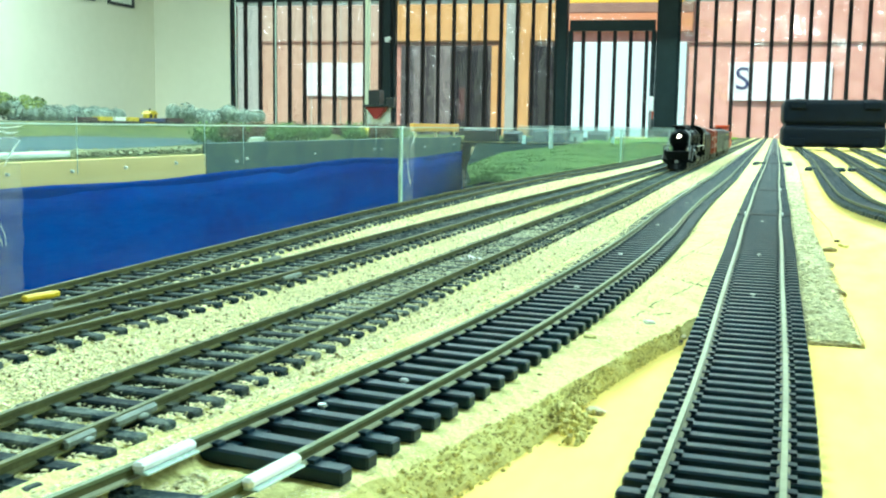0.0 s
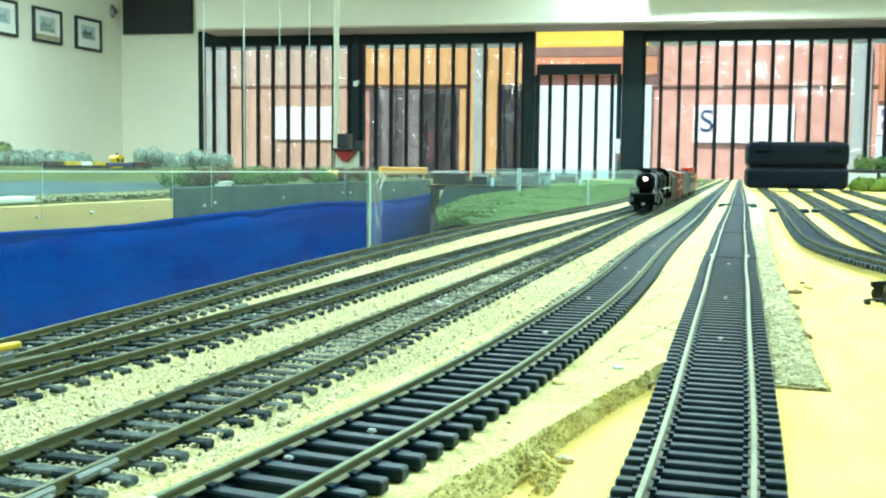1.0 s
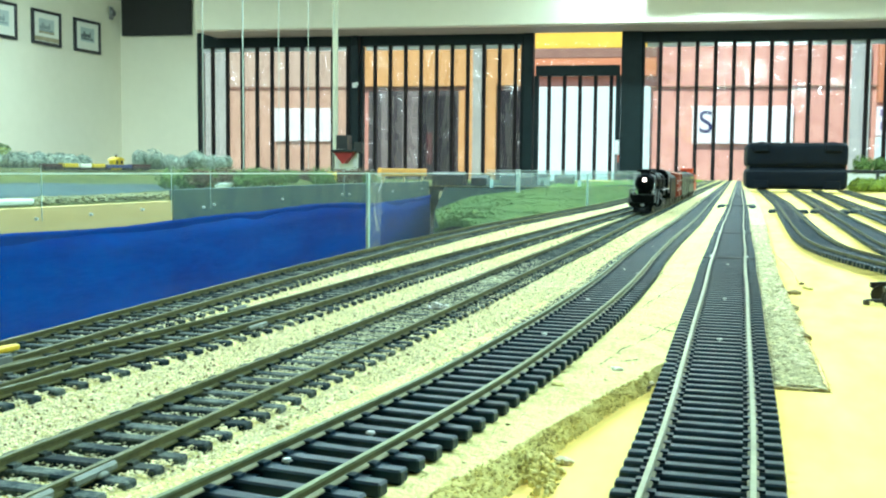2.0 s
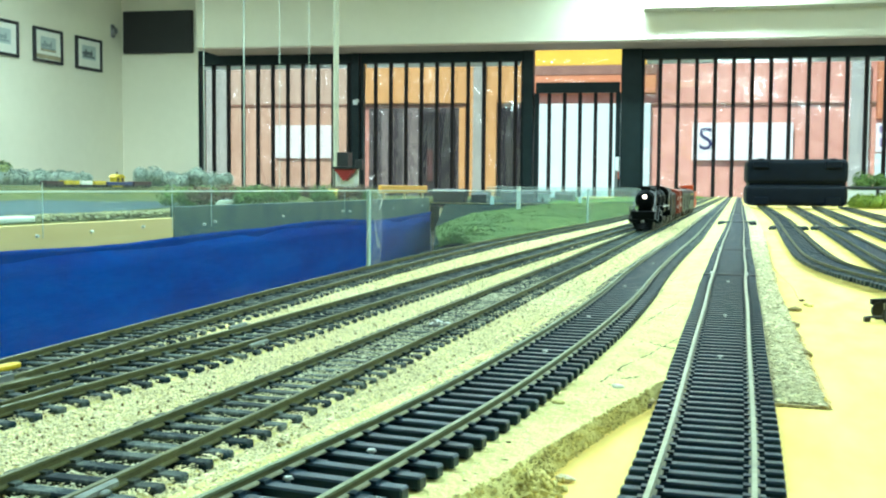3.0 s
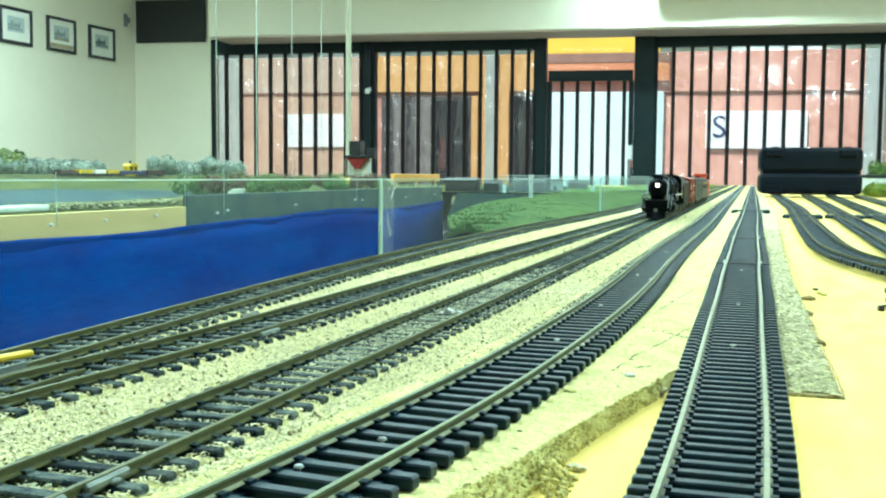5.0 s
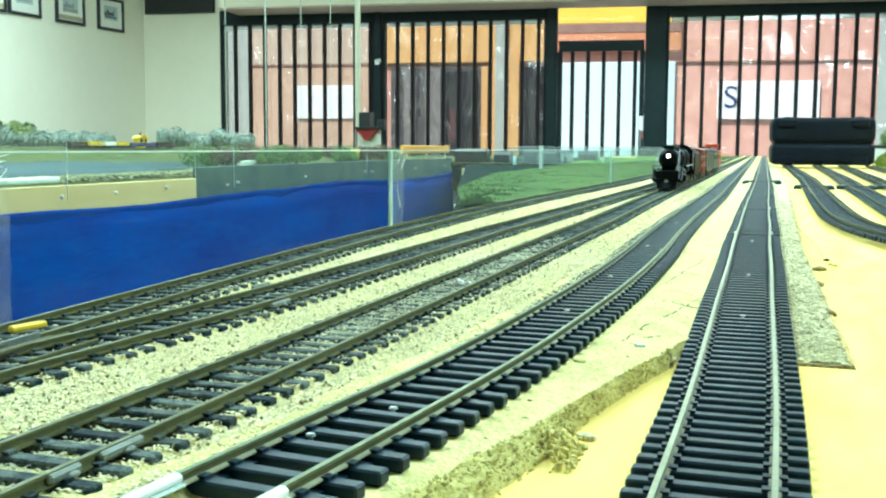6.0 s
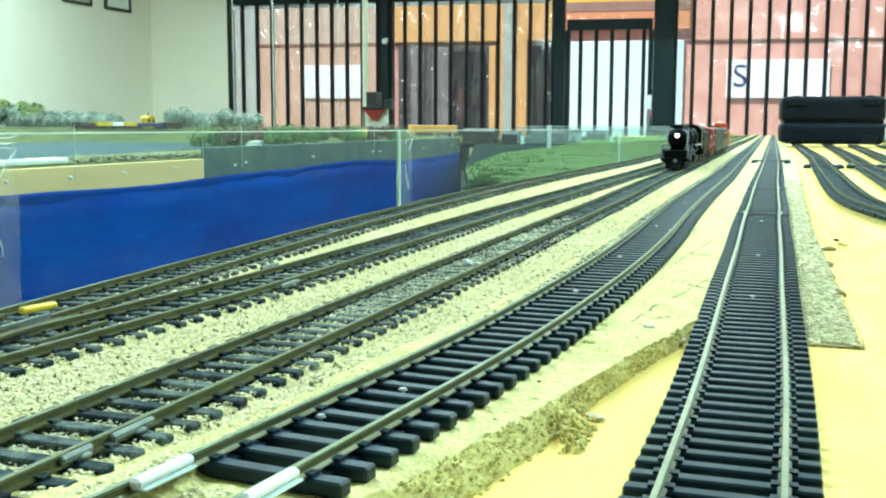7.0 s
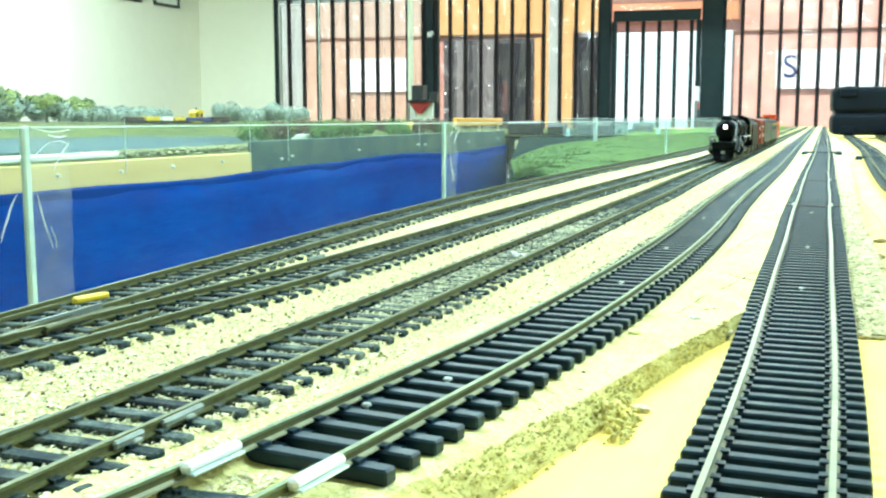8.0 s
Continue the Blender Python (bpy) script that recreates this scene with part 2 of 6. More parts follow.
M_MAROON = mat("maroon_panel", (0.1, 0.03, 0.035), (0.08, 0.025, 0.03), 5, 0.6)
M_SIGNW = mat("white_sign_panel", (0.9, 0.93, 0.95), (0.87, 0.9, 0.92), 3, 0.4)
M_SIGNB = mat("dark_blue_sign_paint", (0.03, 0.04, 0.16), (0.025, 0.035, 0.13), 9, 0.5)
M_AWNY = mat("yellow_fascia_paint", (0.85, 0.55, 0.06), (0.8, 0.5, 0.05), 3, 0.5)
M_PURP = mat("muted_purple_sign_paint", (0.3, 0.25, 0.42), (0.24, 0.2, 0.36), 9, 0.5)
M_AWNO = mat("salmon_fascia_paint", (0.62, 0.25, 0.12), (0.55, 0.21, 0.1), 3, 0.6)
M_PALE = mat("pale_grey_render", (0.45, 0.49, 0.45), (0.38, 0.42, 0.39), 3, 0.7)
M_DARKM = mat("blackened_wheel_steel", (0.05, 0.048, 0.045), (0.09, 0.085, 0.08), 300, 0.4, 0.6)
M_STEP = mat("grey_step_enamel", (0.06, 0.07, 0.075), (0.04, 0.047, 0.05), 200, 0.5)
M_RAILG = mat("pale_grey_enamel", (0.12, 0.14, 0.145), (0.08, 0.095, 0.1), 200, 0.45)
M_GOLD = mat("dull_gold_paint", (0.22, 0.15, 0.015), (0.16, 0.11, 0.01), 80, 0.5)
M_PAVE = mat("street_paving", (0.3, 0.28, 0.26), (0.24, 0.23, 0.21), 2, 0.85)
M_MAT = mat("picture_mount", (0.8, 0.8, 0.7), (0.76, 0.76, 0.66), 20, 0.6)
M_ART1 = mat("picture_print_sky", (0.5, 0.56, 0.52), (0.4, 0.47, 0.44), 8, 0.5)
M_ART2 = mat("picture_print_ground", (0.42, 0.36, 0.22), (0.3, 0.27, 0.17), 12, 0.5)
M_ART4 = mat("picture_print_faint_engine", (0.2, 0.24, 0.24), (0.32, 0.37, 0.36), 25, 0.5)
M_ART3 = mat("picture_print_engine", (0.07, 0.08, 0.08), (0.14, 0.17, 0.18), 15, 0.5)
M_POLE = mat("cream_pole_paint", (0.55, 0.55, 0.4), (0.5, 0.5, 0.36), 6, 0.5)
M_CORD = mat("pale_cord", (0.42, 0.47, 0.41), (0.3, 0.34, 0.29), 40, 0.5)
M_LAMP = glow("lit_diffuser", (1.0, 1.0, 0.93), 6.0)
M_HLIGHT = glow("lit_headlamp", (1.0, 0.76, 0.66), 6.0)
M_PLEXI = clear("clear_acrylic", (0.925, 0.975, 0.965), 0.008, 0.25, haze=0.004, sheen=0.09)
# extra milky haze stands in for reflected light on the farther sheets
M_PLEXIS = clear("hazed_clear_acrylic", (0.9, 0.972, 0.972), 0.01, 0.25, haze=0.02, sheen=0.14)
M_PLEXIF = clear("clear_acrylic_far", (0.97, 0.99, 0.985), 0.02, 0.05, haze=0.03)
M_SCUFF = clear("scuffed_acrylic", (0.9, 0.95, 0.93), 0.03, 0.2, haze=0.085)
M_PEDGE = mat("acrylic_edge", (0.62, 0.74, 0.7), (0.55, 0.68, 0.64), 60, 0.25)
M_PANE = clear("window_glass", (0.95, 0.97, 0.96), 0.012, 0.02)
M_PANE2 = clear("clean_window_glass", (0.97, 0.98, 0.97), 0.004, 0.02)
M_FILM = clear("crinkled_clear_film", (0.98, 0.97, 0.97), 0.11, 0.06, bump=0.085, bscale=1.7, haze=0.025, stretch=(0.8, 1, 1.25))
# darker-tinted copy of the film, dims the view through the two narrower windows
M_FILMD = clear("darker_crinkled_film", (0.84, 0.81, 0.77), 0.08, 0.06, bump=0.09, bscale=2.2, haze=0.025, stretch=(1.2, 1, 0.7))
# white base colour stands in for the reflection along the film's top edge
M_FILMSHINE = mat("film_top_highlight", (0.97, 0.98, 0.98), (0.95, 0.96, 0.96), 20, 0.18, spec=1.0, coat=1.0)
M_TAPE = clear("clear_tape", (0.96, 0.975, 0.975), 0.08, 0.12, bump=0.003, bscale=60, haze=0.075)
# pale colour for the highlights along the tape's creases
M_TAPESHINE = mat("pale_tape_glint", (0.8, 0.86, 0.84), (0.7, 0.78, 0.76), 300, 0.3)


# ---- mesh helpers ----
def part(name, bm, material, parent=None, label="", smooth=False):
    me = bpy.data.meshes.new(name)
    bm.to_mesh(me)
    bm.free()
    for m in material if isinstance(material, (list, tuple)) else (material,):
        me.materials.append(m)
    if smooth:
        for p in me.polygons:
            p.use_smooth = True
        me.set_sharp_from_angle(angle=0.7)
    ob = new(name, me)
    if parent:
        ob.parent = parent
    if label:
        tagged(ob, label)
    return ob


def raw(name, verts, faces, material, parent=None, smooth=False):
    me = bpy.data.meshes.new(name)
    me.from_pydata(verts, [], faces)
    me.materials.append(material)
    me.update()
    if smooth:
        for p in me.polygons:
            p.use_smooth = True
    ob = new(name, me)
    if parent:
        ob.parent = parent
    return ob


def thing(name, m=None, label="", category="", group="", kind=""):
    ob = new(name)
    ob.empty_display_size = 0.02
    if m is not None:
        ob.matrix_world = m
    return tagged(ob, label, category, group, kind)


def box(bm, c, s, bevel=0.0, rz=0.0, m=None):
    mt = Matrix.Translation(c) @ Matrix.Rotation(rz, 4, "Z") @ Matrix.Diagonal((*s, 1))
    if m is not None:
        mt = m @ mt
    g = bmesh.ops.create_cube(bm, size=1, matrix=mt)
    if bevel:
        es = list({e for v in g["verts"] for e in v.link_edges})
        bmesh.ops.bevel(bm, geom=es, offset=bevel, segments=1, affect="EDGES", profile=0.5)
    return bm


def B(c, s, bevel=0.0, rz=0.0):
    return box(bmesh.new(), c, s, bevel, rz)


def cyl(bm, c, r, h, axis="Z", seg=16, r2=None):
    rot = {"Z": Matrix(), "Y": Matrix.Rotation(radians(90), 4, "X"), "X": Matrix.Rotation(radians(90), 4, "Y")}[axis]
    bmesh.ops.create_cone(bm, cap_ends=True, segments=seg, radius1=r, radius2=r if r2 is None else r2, depth=h, matrix=Matrix.Translation(c) @ rot)
    return bm


def rod(bm, a, b, r, seg=6):
    a, b = Vector(a), Vector(b)
    d = b - a
    mt = Matrix.Translation((a + b) / 2) @ d.to_track_quat("Z", "Y").to_matrix().to_4x4()
    bmesh.ops.create_cone(bm, cap_ends=True, segments=seg, radius1=r, radius2=r, depth=d.length, matrix=mt)
    return bm


def prism(bm, pts, z0, z1):
    """An upright block over the polygon pts."""
    lo = [bm.verts.new((x, y, z0)) for x, y in pts]
    hi = [bm.verts.new((x, y, z1)) for x, y in pts]
    k = len(pts)
    bm.faces.new(hi)
    bm.faces.new(lo[::-1])
    for i in range(k):
        bm.faces.new((lo[i], lo[(i + 1) % k], hi[(i + 1) % k], hi[i]))
    bmesh.ops.recalc_face_normals(bm, faces=bm.faces)
    return bm


def profile(bm, pts, x0, x1, axis="X"):
    """A closed outline swept along one axis: pts are (across, up)."""
    f = (lambda a, b, t: (t, a, b)) if axis == "X" else (lambda a, b, t: (a, t, b))
    lo = [bm.verts.new(f(a, b, x0)) for a, b in pts]
    hi = [bm.verts.new(f(a, b, x1)) for a, b in pts]
    k = len(pts)
    bm.faces.new(hi)
    bm.faces.new(lo[::-1])
    for i in range(k):
        bm.faces.new((lo[i], lo[(i + 1) % k], hi[(i + 1) % k], hi[i]))
    bmesh.ops.recalc_face_normals(bm, faces=bm.faces)
    return bm


# ---- room ----
# the street front runs at a slight angle: u along it, v away from the room, from a point below the door
WA = radians(6.9)
W = Matrix.Translation((-1.704, 9.749, 0)) @ Matrix.Rotation(WA, 4, "Z")
WEST, EAST, SOUTH = -6.38, 4.2, -3.5


def wpoint(u, v):
    p = W @ Vector((u, v, 0))
    return p.x, p.y


def front(name, bm, material, parent=None, label=""):
    """A mesh given in the street front's own frame."""
    ob = part(name, bm, material, parent, label)
    if parent is None:
        ob.matrix_world = W
    return ob


def shell():
    nw, ne = wpoint(-4.95, 0.0), wpoint(6.1, 0.0)
    bm = prism(bmesh.new(), [(WEST - 0.2, SOUTH - 0.2), (EAST + 0.2, SOUTH - 0.2), (EAST + 0.2, 10.9), (WEST - 0.2, 9.6)], FLOOR - 0.15, FLOOR)
    tagged(part("floor", bm, M_FLOOR), "grey vinyl floor of the club room", "floor", kind="structure")
    bm = prism(bmesh.new(), [(WEST - 0.2, SOUTH - 0.2), (EAST + 0.2, SOUTH - 0.2), (EAST + 0.2, 10.9), (WEST - 0.2, 9.6)], CEIL, CEIL + 0.15)
    tagged(part("ceiling", bm, M_CEIL), "plain white painted ceiling", "ceiling", kind="structure")
    tagged(part("wall_west", B((WEST - 0.1, 2.8, (FLOOR + CEIL) / 2), (0.2, 12.8, CEIL - FLOOR)), M_WALL), "plain pale green-white painted wall", "wall", kind="structure")
    tagged(part("wall_east", B((EAST + 0.1, 3.6, (FLOOR + CEIL) / 2), (0.2, 14.4, CEIL - FLOOR)), M_WALL), "plain pale painted wall", "wall", kind="structure")
    tagged(part("wall_south", B(((WEST + EAST) / 2, SOUTH - 0.1, (FLOOR + CEIL) / 2), (EAST - WEST - 0.01, 0.2, CEIL - FLOOR)), M_WALL), "plain pale painted wall", "wall", kind="structure")
    # solid piece beside the shop front, and the wall over it
    bm = B((-4.33, 0.1, (FLOOR + CEIL) / 2), (0.92, 0.2, CEIL - FLOOR))
    tagged(front("wall_north", bm, M_WALL), "plain pale wall beside the shop windows", "wall", kind="structure")
    bm = B((1.0, 0.1, (1.43 + CEIL) / 2), (9.74, 0.2, CEIL - 1.43))
    tagged(front("wall_north_over", bm, M_WALL), "pale wall over the shop windows", "wall", kind="structure")
    bm = B((1.04, 0.08, FLOOR + 0.07), (9.8, 0.16, 0.14))
    tagged(front("trim_sill", bm, M_FRAME), "dark sill under the shop windows", "sill", kind="structure")
    # bulkhead in front of the windows' head
    bulk = front("bulkhead", B((1.2, -0.25, (1.385 + CEIL) / 2), (9.74, 0.5, CEIL - 1.385 - 0.004), 0.006), M_WALL)
    tagged(bulk, "deep pale painted bulkhead over the shop windows", "bulkhead", kind="structure")
    s = front("soffit", B((1.2, -0.245, 1.381), (9.7, 0.48, 0.012)), M_SOFFIT, bulk, "peach painted underside")


shell()


def bars(parent, u0, u1, n, z0, z1, w=0.034):
    for i in range(n):
        u = u0 + (u1 - u0) * i / (n - 1)
        part("bar", B((u, 0.03, (z0 + z1) / 2), (w, 0.04, z1 - z0), 0.004), M_BAR, parent)


def film_sheet(parent, u0, u1, z0, z1, seed):
    """Loosely hung clear film, creased and billowing."""
    nu, nz = int((u1 - u0) / 0.06) + 2, int((z1 - z0) / 0.06) + 2
    vs = []
    for j in range(nz):
        for i in range(nu):
            u, z = u0 + (u1 - u0) * i / (nu - 1), z0 + (z1 - z0) * j / (nz - 1)
            d = noise.noise((u * 3.1 + seed, z * 1.7, seed)) * 0.02 + noise.noise((u * 9, z * 6, seed + 3.0)) * 0.008
            vs.append((u, 0.085 + d, z))
    fs = [(j * nu + i, j * nu + i + 1, (j + 1) * nu + i + 1, (j + 1) * nu + i) for j in range(nz - 1) for i in range(nu - 1)]
    ob = raw("film", vs, fs, M_FILM if u1 - u0 > 3 else M_FILMD, parent, True)
    ob.visible_shadow = False
    tagged(ob, "creased clear plastic film behind the bars")
    # white strip for the bright reflection on the folded top edge
    part("top_highlight", B(((u0 + u1) / 2, 0.07, z1 - 0.02), (u1 - u0 - 0.02, 0.006, 0.04), 0.002), M_FILMSHINE, ob, "folded top edge, whitened for the reflection along it")
    return ob


def shop_window(name, u0, u1, b0, b1, n, label, seed):
    z0, z1 = FLOOR + 0.14, 1.43
    w = thing(name, W, label, "window", "shop windows", "structure")
    part("window_frame", B(((u0 + u1) / 2, 0.05, z1 - 0.075), (u1 - u0, 0.1, 0.148), 0.004), M_FRAME, w)
    part("window_frame", B(((u0 + u1) / 2, 0.05, z0 + 0.05), (u1 - u0, 0.1, 0.1), 0.004), M_FRAME, w)
    for u in (u0 + 0.012, u1 - 0.012):
        part("window_frame", B((u, 0.05, (z0 + z1) / 2), (0.024, 0.096, z1 - z0 - 0.3), 0.004), M_FRAME, w)
    bars(w, b0, b1, n, z0 + 0.1, z1 - 0.15)
    film_sheet(w, u0 + 0.03, u1 - 0.03, z0 + 0.1, z1 - 0.15, seed)
    p = part("pane", B(((u0 + u1) / 2, 0.14, (z0 + z1) / 2), (u1 - u0 - 0.01, 0.006, z1 - z0 - 0.02)), M_PANE, w)
    p.visible_shadow = False
    return w


shop_window("window_1", -3.87, -2.235, -3.712, -2.283, 10, "barred shop window with dark frame and creased film", 2.0)
shop_window("window_2", -2.15, -0.53, -2.005, -0.608, 10, "barred shop window with dark frame and creased film", 5.0)
shop_window("window_3", 0.595, 4.6, 0.763, 4.446, 23, "wide barred shop window with dark frame and creased film", 9.0)
for nm, u0, u1 in (("post_1", -2.235, -2.16), ("post_2", -0.53, -0.43), ("post_3", 0.4, 0.595)):
    bm = B(((u0 + u1) / 2, 0.04, (FLOOR + 0.14 + 1.428) / 2), (u1 - u0, 0.16, 1.428 - FLOOR - 0.14), 0.006)
    tagged(front("trim_" + nm, bm, M_FRAME), "dark green painted shop front post", "post", kind="structure")


def shop_door():
    z0, zt = FLOOR + 0.02, 1.07
    d = thing("door_1", W, "glazed dark green shop door with vertical bars", "door", kind="structure")
    part("door_frame", B((-0.01, 0.03, zt - 0.05), (0.8, 0.08, 0.1), 0.004), M_FRAME, d)
    part("door_frame", B((-0.4, 0.03, (z0 + zt) / 2 - 0.05), (0.045, 0.08, zt - z0 - 0.1), 0.004), M_FRAME, d)
    part("door_frame", B((0.375, 0.03, (z0 + zt) / 2 - 0.05), (0.045, 0.08, zt - z0 - 0.1), 0.004), M_FRAME, d)
    part("kick_panel", B((-0.01, 0.03, z0 + 0.15), (0.72, 0.05, 0.3), 0.004), M_FRAME, d)
    bars(d, -0.28, 0.31, 5, z0 + 0.3, zt - 0.1, 0.036)
    p = part("pane", B((-0.01, 0.075, (z0 + zt) / 2 + 0.1), (0.72, 0.006, zt - z0 - 0.4)), M_PANE2, d)
    p.visible_shadow = False
    h = part("door_handle", B((0.37, -0.045, 0.15), (0.025, 0.025, 0.16), 0.005), M_STEEL, d)
    t = thing("window_4", W, "small clear window over the door", "window", kind="structure")
    part("window_frame", B((-0.01, 0.05, 1.405), (0.82, 0.1, 0.03), 0.003), M_SOFFIT, t)
    p = part("pane", B((-0.01, 0.1, 1.24), (0.82, 0.006, 0.33)), M_PANE2, t)
    p.visible_shadow = False
    s = thing("door_notice", W @ Matrix.Translation((0.375, -0.016, 0.23)), "small white notice with an orange foot on the door frame", "notice")
    part("sheet", B((0, 0, 0.06), (0.04, 0.004, 0.14), 0.001), M_WHITE, s)
    part("foot", B((0, 0, -0.045), (0.04, 0.004, 0.07), 0.001), M_CAB, s, "orange-red foot")


shop_door()
clip = thing("cable_clip", W @ Matrix.Translation((-2.195, -0.042, 0.89)), "small white plastic fitting on the dark post", "fitting")
part("base", B((0, 0, 0), (0.05, 0.012, 0.05), 0.004), M_WHITE, clip)
part("hook", rod(rod(bmesh.new(), (0.0, -0.006, 0.01), (0.03, -0.02, 0.03), 0.008), (0.03, -0.02, 0.03), (0.04, -0.01, 0.0), 0.007), M_WHITE, clip)


# ---- street ----
def street():
    bm = prism(bmesh.new(), [(-300, 10.95), (-300, 400), (300, 400), (300, 10.95), wpoint(6.3, 0.25), wpoint(-5.3, 0.25)], FLOOR - 0.25, FLOOR - 0.05)
    tagged(part("ground", bm, M_PAVE), "grey paved street outside", "ground", kind="structure")
    f = thing("shop_building", W @ Matrix.Translation((0, 6.0, 0)), "pink rendered shop building across the street with signs", "building")
    part("wall", B((0, 2.0, 1.2), (26, 4.0, 4.5)), M_PINK, f)
    part("ledge", B((0.6, -0.02, 1.345), (25.9, 0.04, 0.03), 0.006), M_LEDGE, f)
    part("lower_band", B((-6.0, -0.012, 0.14), (4.5, 0.03, 2.36)), M_BEIGE, f, "beige painted lower wall")
    part("upper_band", B((-7.3, -0.012, 1.95), (7.1, 0.03, 1.14)), M_SOFFIT, f)
    part("grey_pilaster", B((-6.2, -0.05, 0.6), (0.42, 0.1, 3.2), 0.01), M_PALE, f, "pale grey pilaster")
    part("grey_pilaster", B((-1.84, -0.105, 0.85), (0.2, 0.05, 2.7), 0.01), M_PALE, f, "pale grey pilaster")
    part("roof", B((0, 1.9, 3.5), (26.4, 4.6, 0.12)), M_DGREY, f)
    # painted fascia and shutters of the middle shop
    part("fascia", B((-2.42, -0.04, 1.8), (2.6, 0.08, 0.86), 0.01), M_TAN, f, "tan fascia board")
    for u0, u1 in ((-3.62, -3.05), (-3.03, -2.5), (-2.48, -2.06)):
        part("shutter", B(((u0 + u1) / 2, -0.03, 0.18), (u1 - u0, 0.06, 2.25), 0.01), M_DGREY, f)
    for u0, u1 in ((-3.4, -3.29), (-3.06, -2.8)):
        part("pillar", B(((u0 + u1) / 2, -0.07, 0.18), (u1 - u0, 0.06, 2.22), 0.01), M_PBROWN, f)
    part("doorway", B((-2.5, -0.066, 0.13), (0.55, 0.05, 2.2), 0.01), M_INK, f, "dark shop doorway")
    part("door_panel", B((-2.62, -0.096, 0.4), (0.09, 0.012, 0.5), 0.004), M_MAROON, f, "maroon panel")
    part("strip", B((-2.11, -0.07, 0.3), (0.1, 0.05, 2.0), 0.01), M_TAN, f)
    part("pilaster", B((-1.8, -0.05, 0.3), (0.46, 0.1, 2.4), 0.01), M_TAN, f)
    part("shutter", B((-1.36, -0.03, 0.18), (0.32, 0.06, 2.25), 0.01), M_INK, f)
    part("white_shopfront", B((-0.1, -0.04, 0.2), (1.75, 0.08, 2.3), 0.01), M_SHOPF, f, "pale aqua glazed shopfront")
    part("fascia", B((-0.1, -0.06, 2.28), (1.9, 0.12, 0.71), 0.01), M_AWNY, f, "bright yellow fascia board")
    # brown box stands in for the shadow where the two fascias meet
    part("fascia_shadow_band", B((-0.1, -0.074, 1.85), (1.9, 0.15, 0.15), 0.01), M_LEDGE, f, "brown band painted for the shadow between the fascia boards")
    part("fascia", B((-0.1, -0.07, 1.71), (1.9, 0.14, 0.42), 0.01), M_AWNO, f, "salmon fascia board")
    s1 = part("sign", B((-4.71, -0.05, 0.77), (0.96, 0.04, 0.53), 0.005), M_SIGNW, f, "white sign board")
    s2 = part("sign", B((2.12, -0.05, 0.775), (1.45, 0.04, 0.56), 0.005), M_SIGNW, f, "white sign board with a dark blue letter")
    cu = bpy.data.curves.new("letter", "FONT")
    cu.body, cu.size, cu.extrude, cu.offset = "S", 0.47, 0.004, 0.0
    lt = new("letter_curve", cu)
    dg = bpy.context.evaluated_depsgraph_get()
    me = bpy.data.meshes.new_from_object(lt.evaluated_get(dg))
    bpy.data.objects.remove(lt)
    me.materials.clear()
    me.materials.append(M_SIGNB)
    lo = new("letter", me)
    lo.parent = s2
    lo.matrix_local = pose(1.48, -0.075, 0.66, 90)
    tagged(lo, "dark blue letter S")
    part("grey_panel", B((3.76, -0.075, 0.8), (0.27, 0.06, 2.3), 0.01), M_PALE, f, "grey panel beside the sign")
    part("fascia", B((4.75, -0.05, 1.55), (1.5, 0.1, 0.9), 0.01), M_AWNO, f, "orange fascia board")
    part("white_shopfront", B((4.75, -0.04, 0.1), (1.5, 0.08, 1.0), 0.01), M_SHOPF, f, "pale glazed shopfront")
    s3 = part("sign", B((4.75, -0.06, 0.83), (1.5, 0.06, 0.42), 0.005), M_SIGNW, f, "white sign board with purple bars")
    for k, (bu, bz, bw, bh) in enumerate(((4.35, 0.95, 0.62, 0.1), (4.95, 0.97, 0.4, 0.08), (4.5, 0.76, 0.9, 0.12), (5.2, 0.78, 0.3, 0.1))):
        part("bar", B((bu, -0.094, bz), (bw, 0.006, bh), 0.002), M_PURP, s3)


street()


# ---- ceiling lights ----
def ceiling_light(x, y, z, ln=1.5, across=True, power=1.0):
    c = thing("ceiling_light", pose(x, y, z, 0, 0, 0 if across else 90), "white fluorescent batten with a lit diffuser", "ceiling light", "ceiling lights")
    part("housing", B((0, 0, -0.02), (ln, 0.3, 0.04), 0.006), M_WHITE, c)
    part("diffuser", profile(bmesh.new(), [(-0.14, -0.04), (-0.11, -0.075), (0.11, -0.075), (0.14, -0.04)], -ln / 2 + 0.02, ln / 2 - 0.02), M_LAMP, c)
    la = bpy.data.lights.new("tube", "AREA")
    la.shape, la.size, la.size_y, la.energy, la.color = "RECTANGLE", ln - 0.06, 0.22, LAMP * power, (0.72, 1.0, 1.0)
    lo = new("tube", la)
    lo.parent = c
    lo.matrix_local = pose(0, 0, -0.082)
    return c


for lx in (-4.6, -1.6, 1.4):
    for ly in (1.4, 4.2, 6.8):
        far = lx < -4 and ly > 6
        ceiling_light(lx - (0.4 if far else 0), ly - (0.6 if far else 0), CEIL, 1.5, True, 1.25 if far else 0.3 if (ly > 6 and lx < 0) else 0.75 if (lx < -4 and ly < 5) else 1.85 if ly < 2 else 1.0)
ceiling_light(-0.6, 8.92, CEIL, 1.2, True, 1.5)


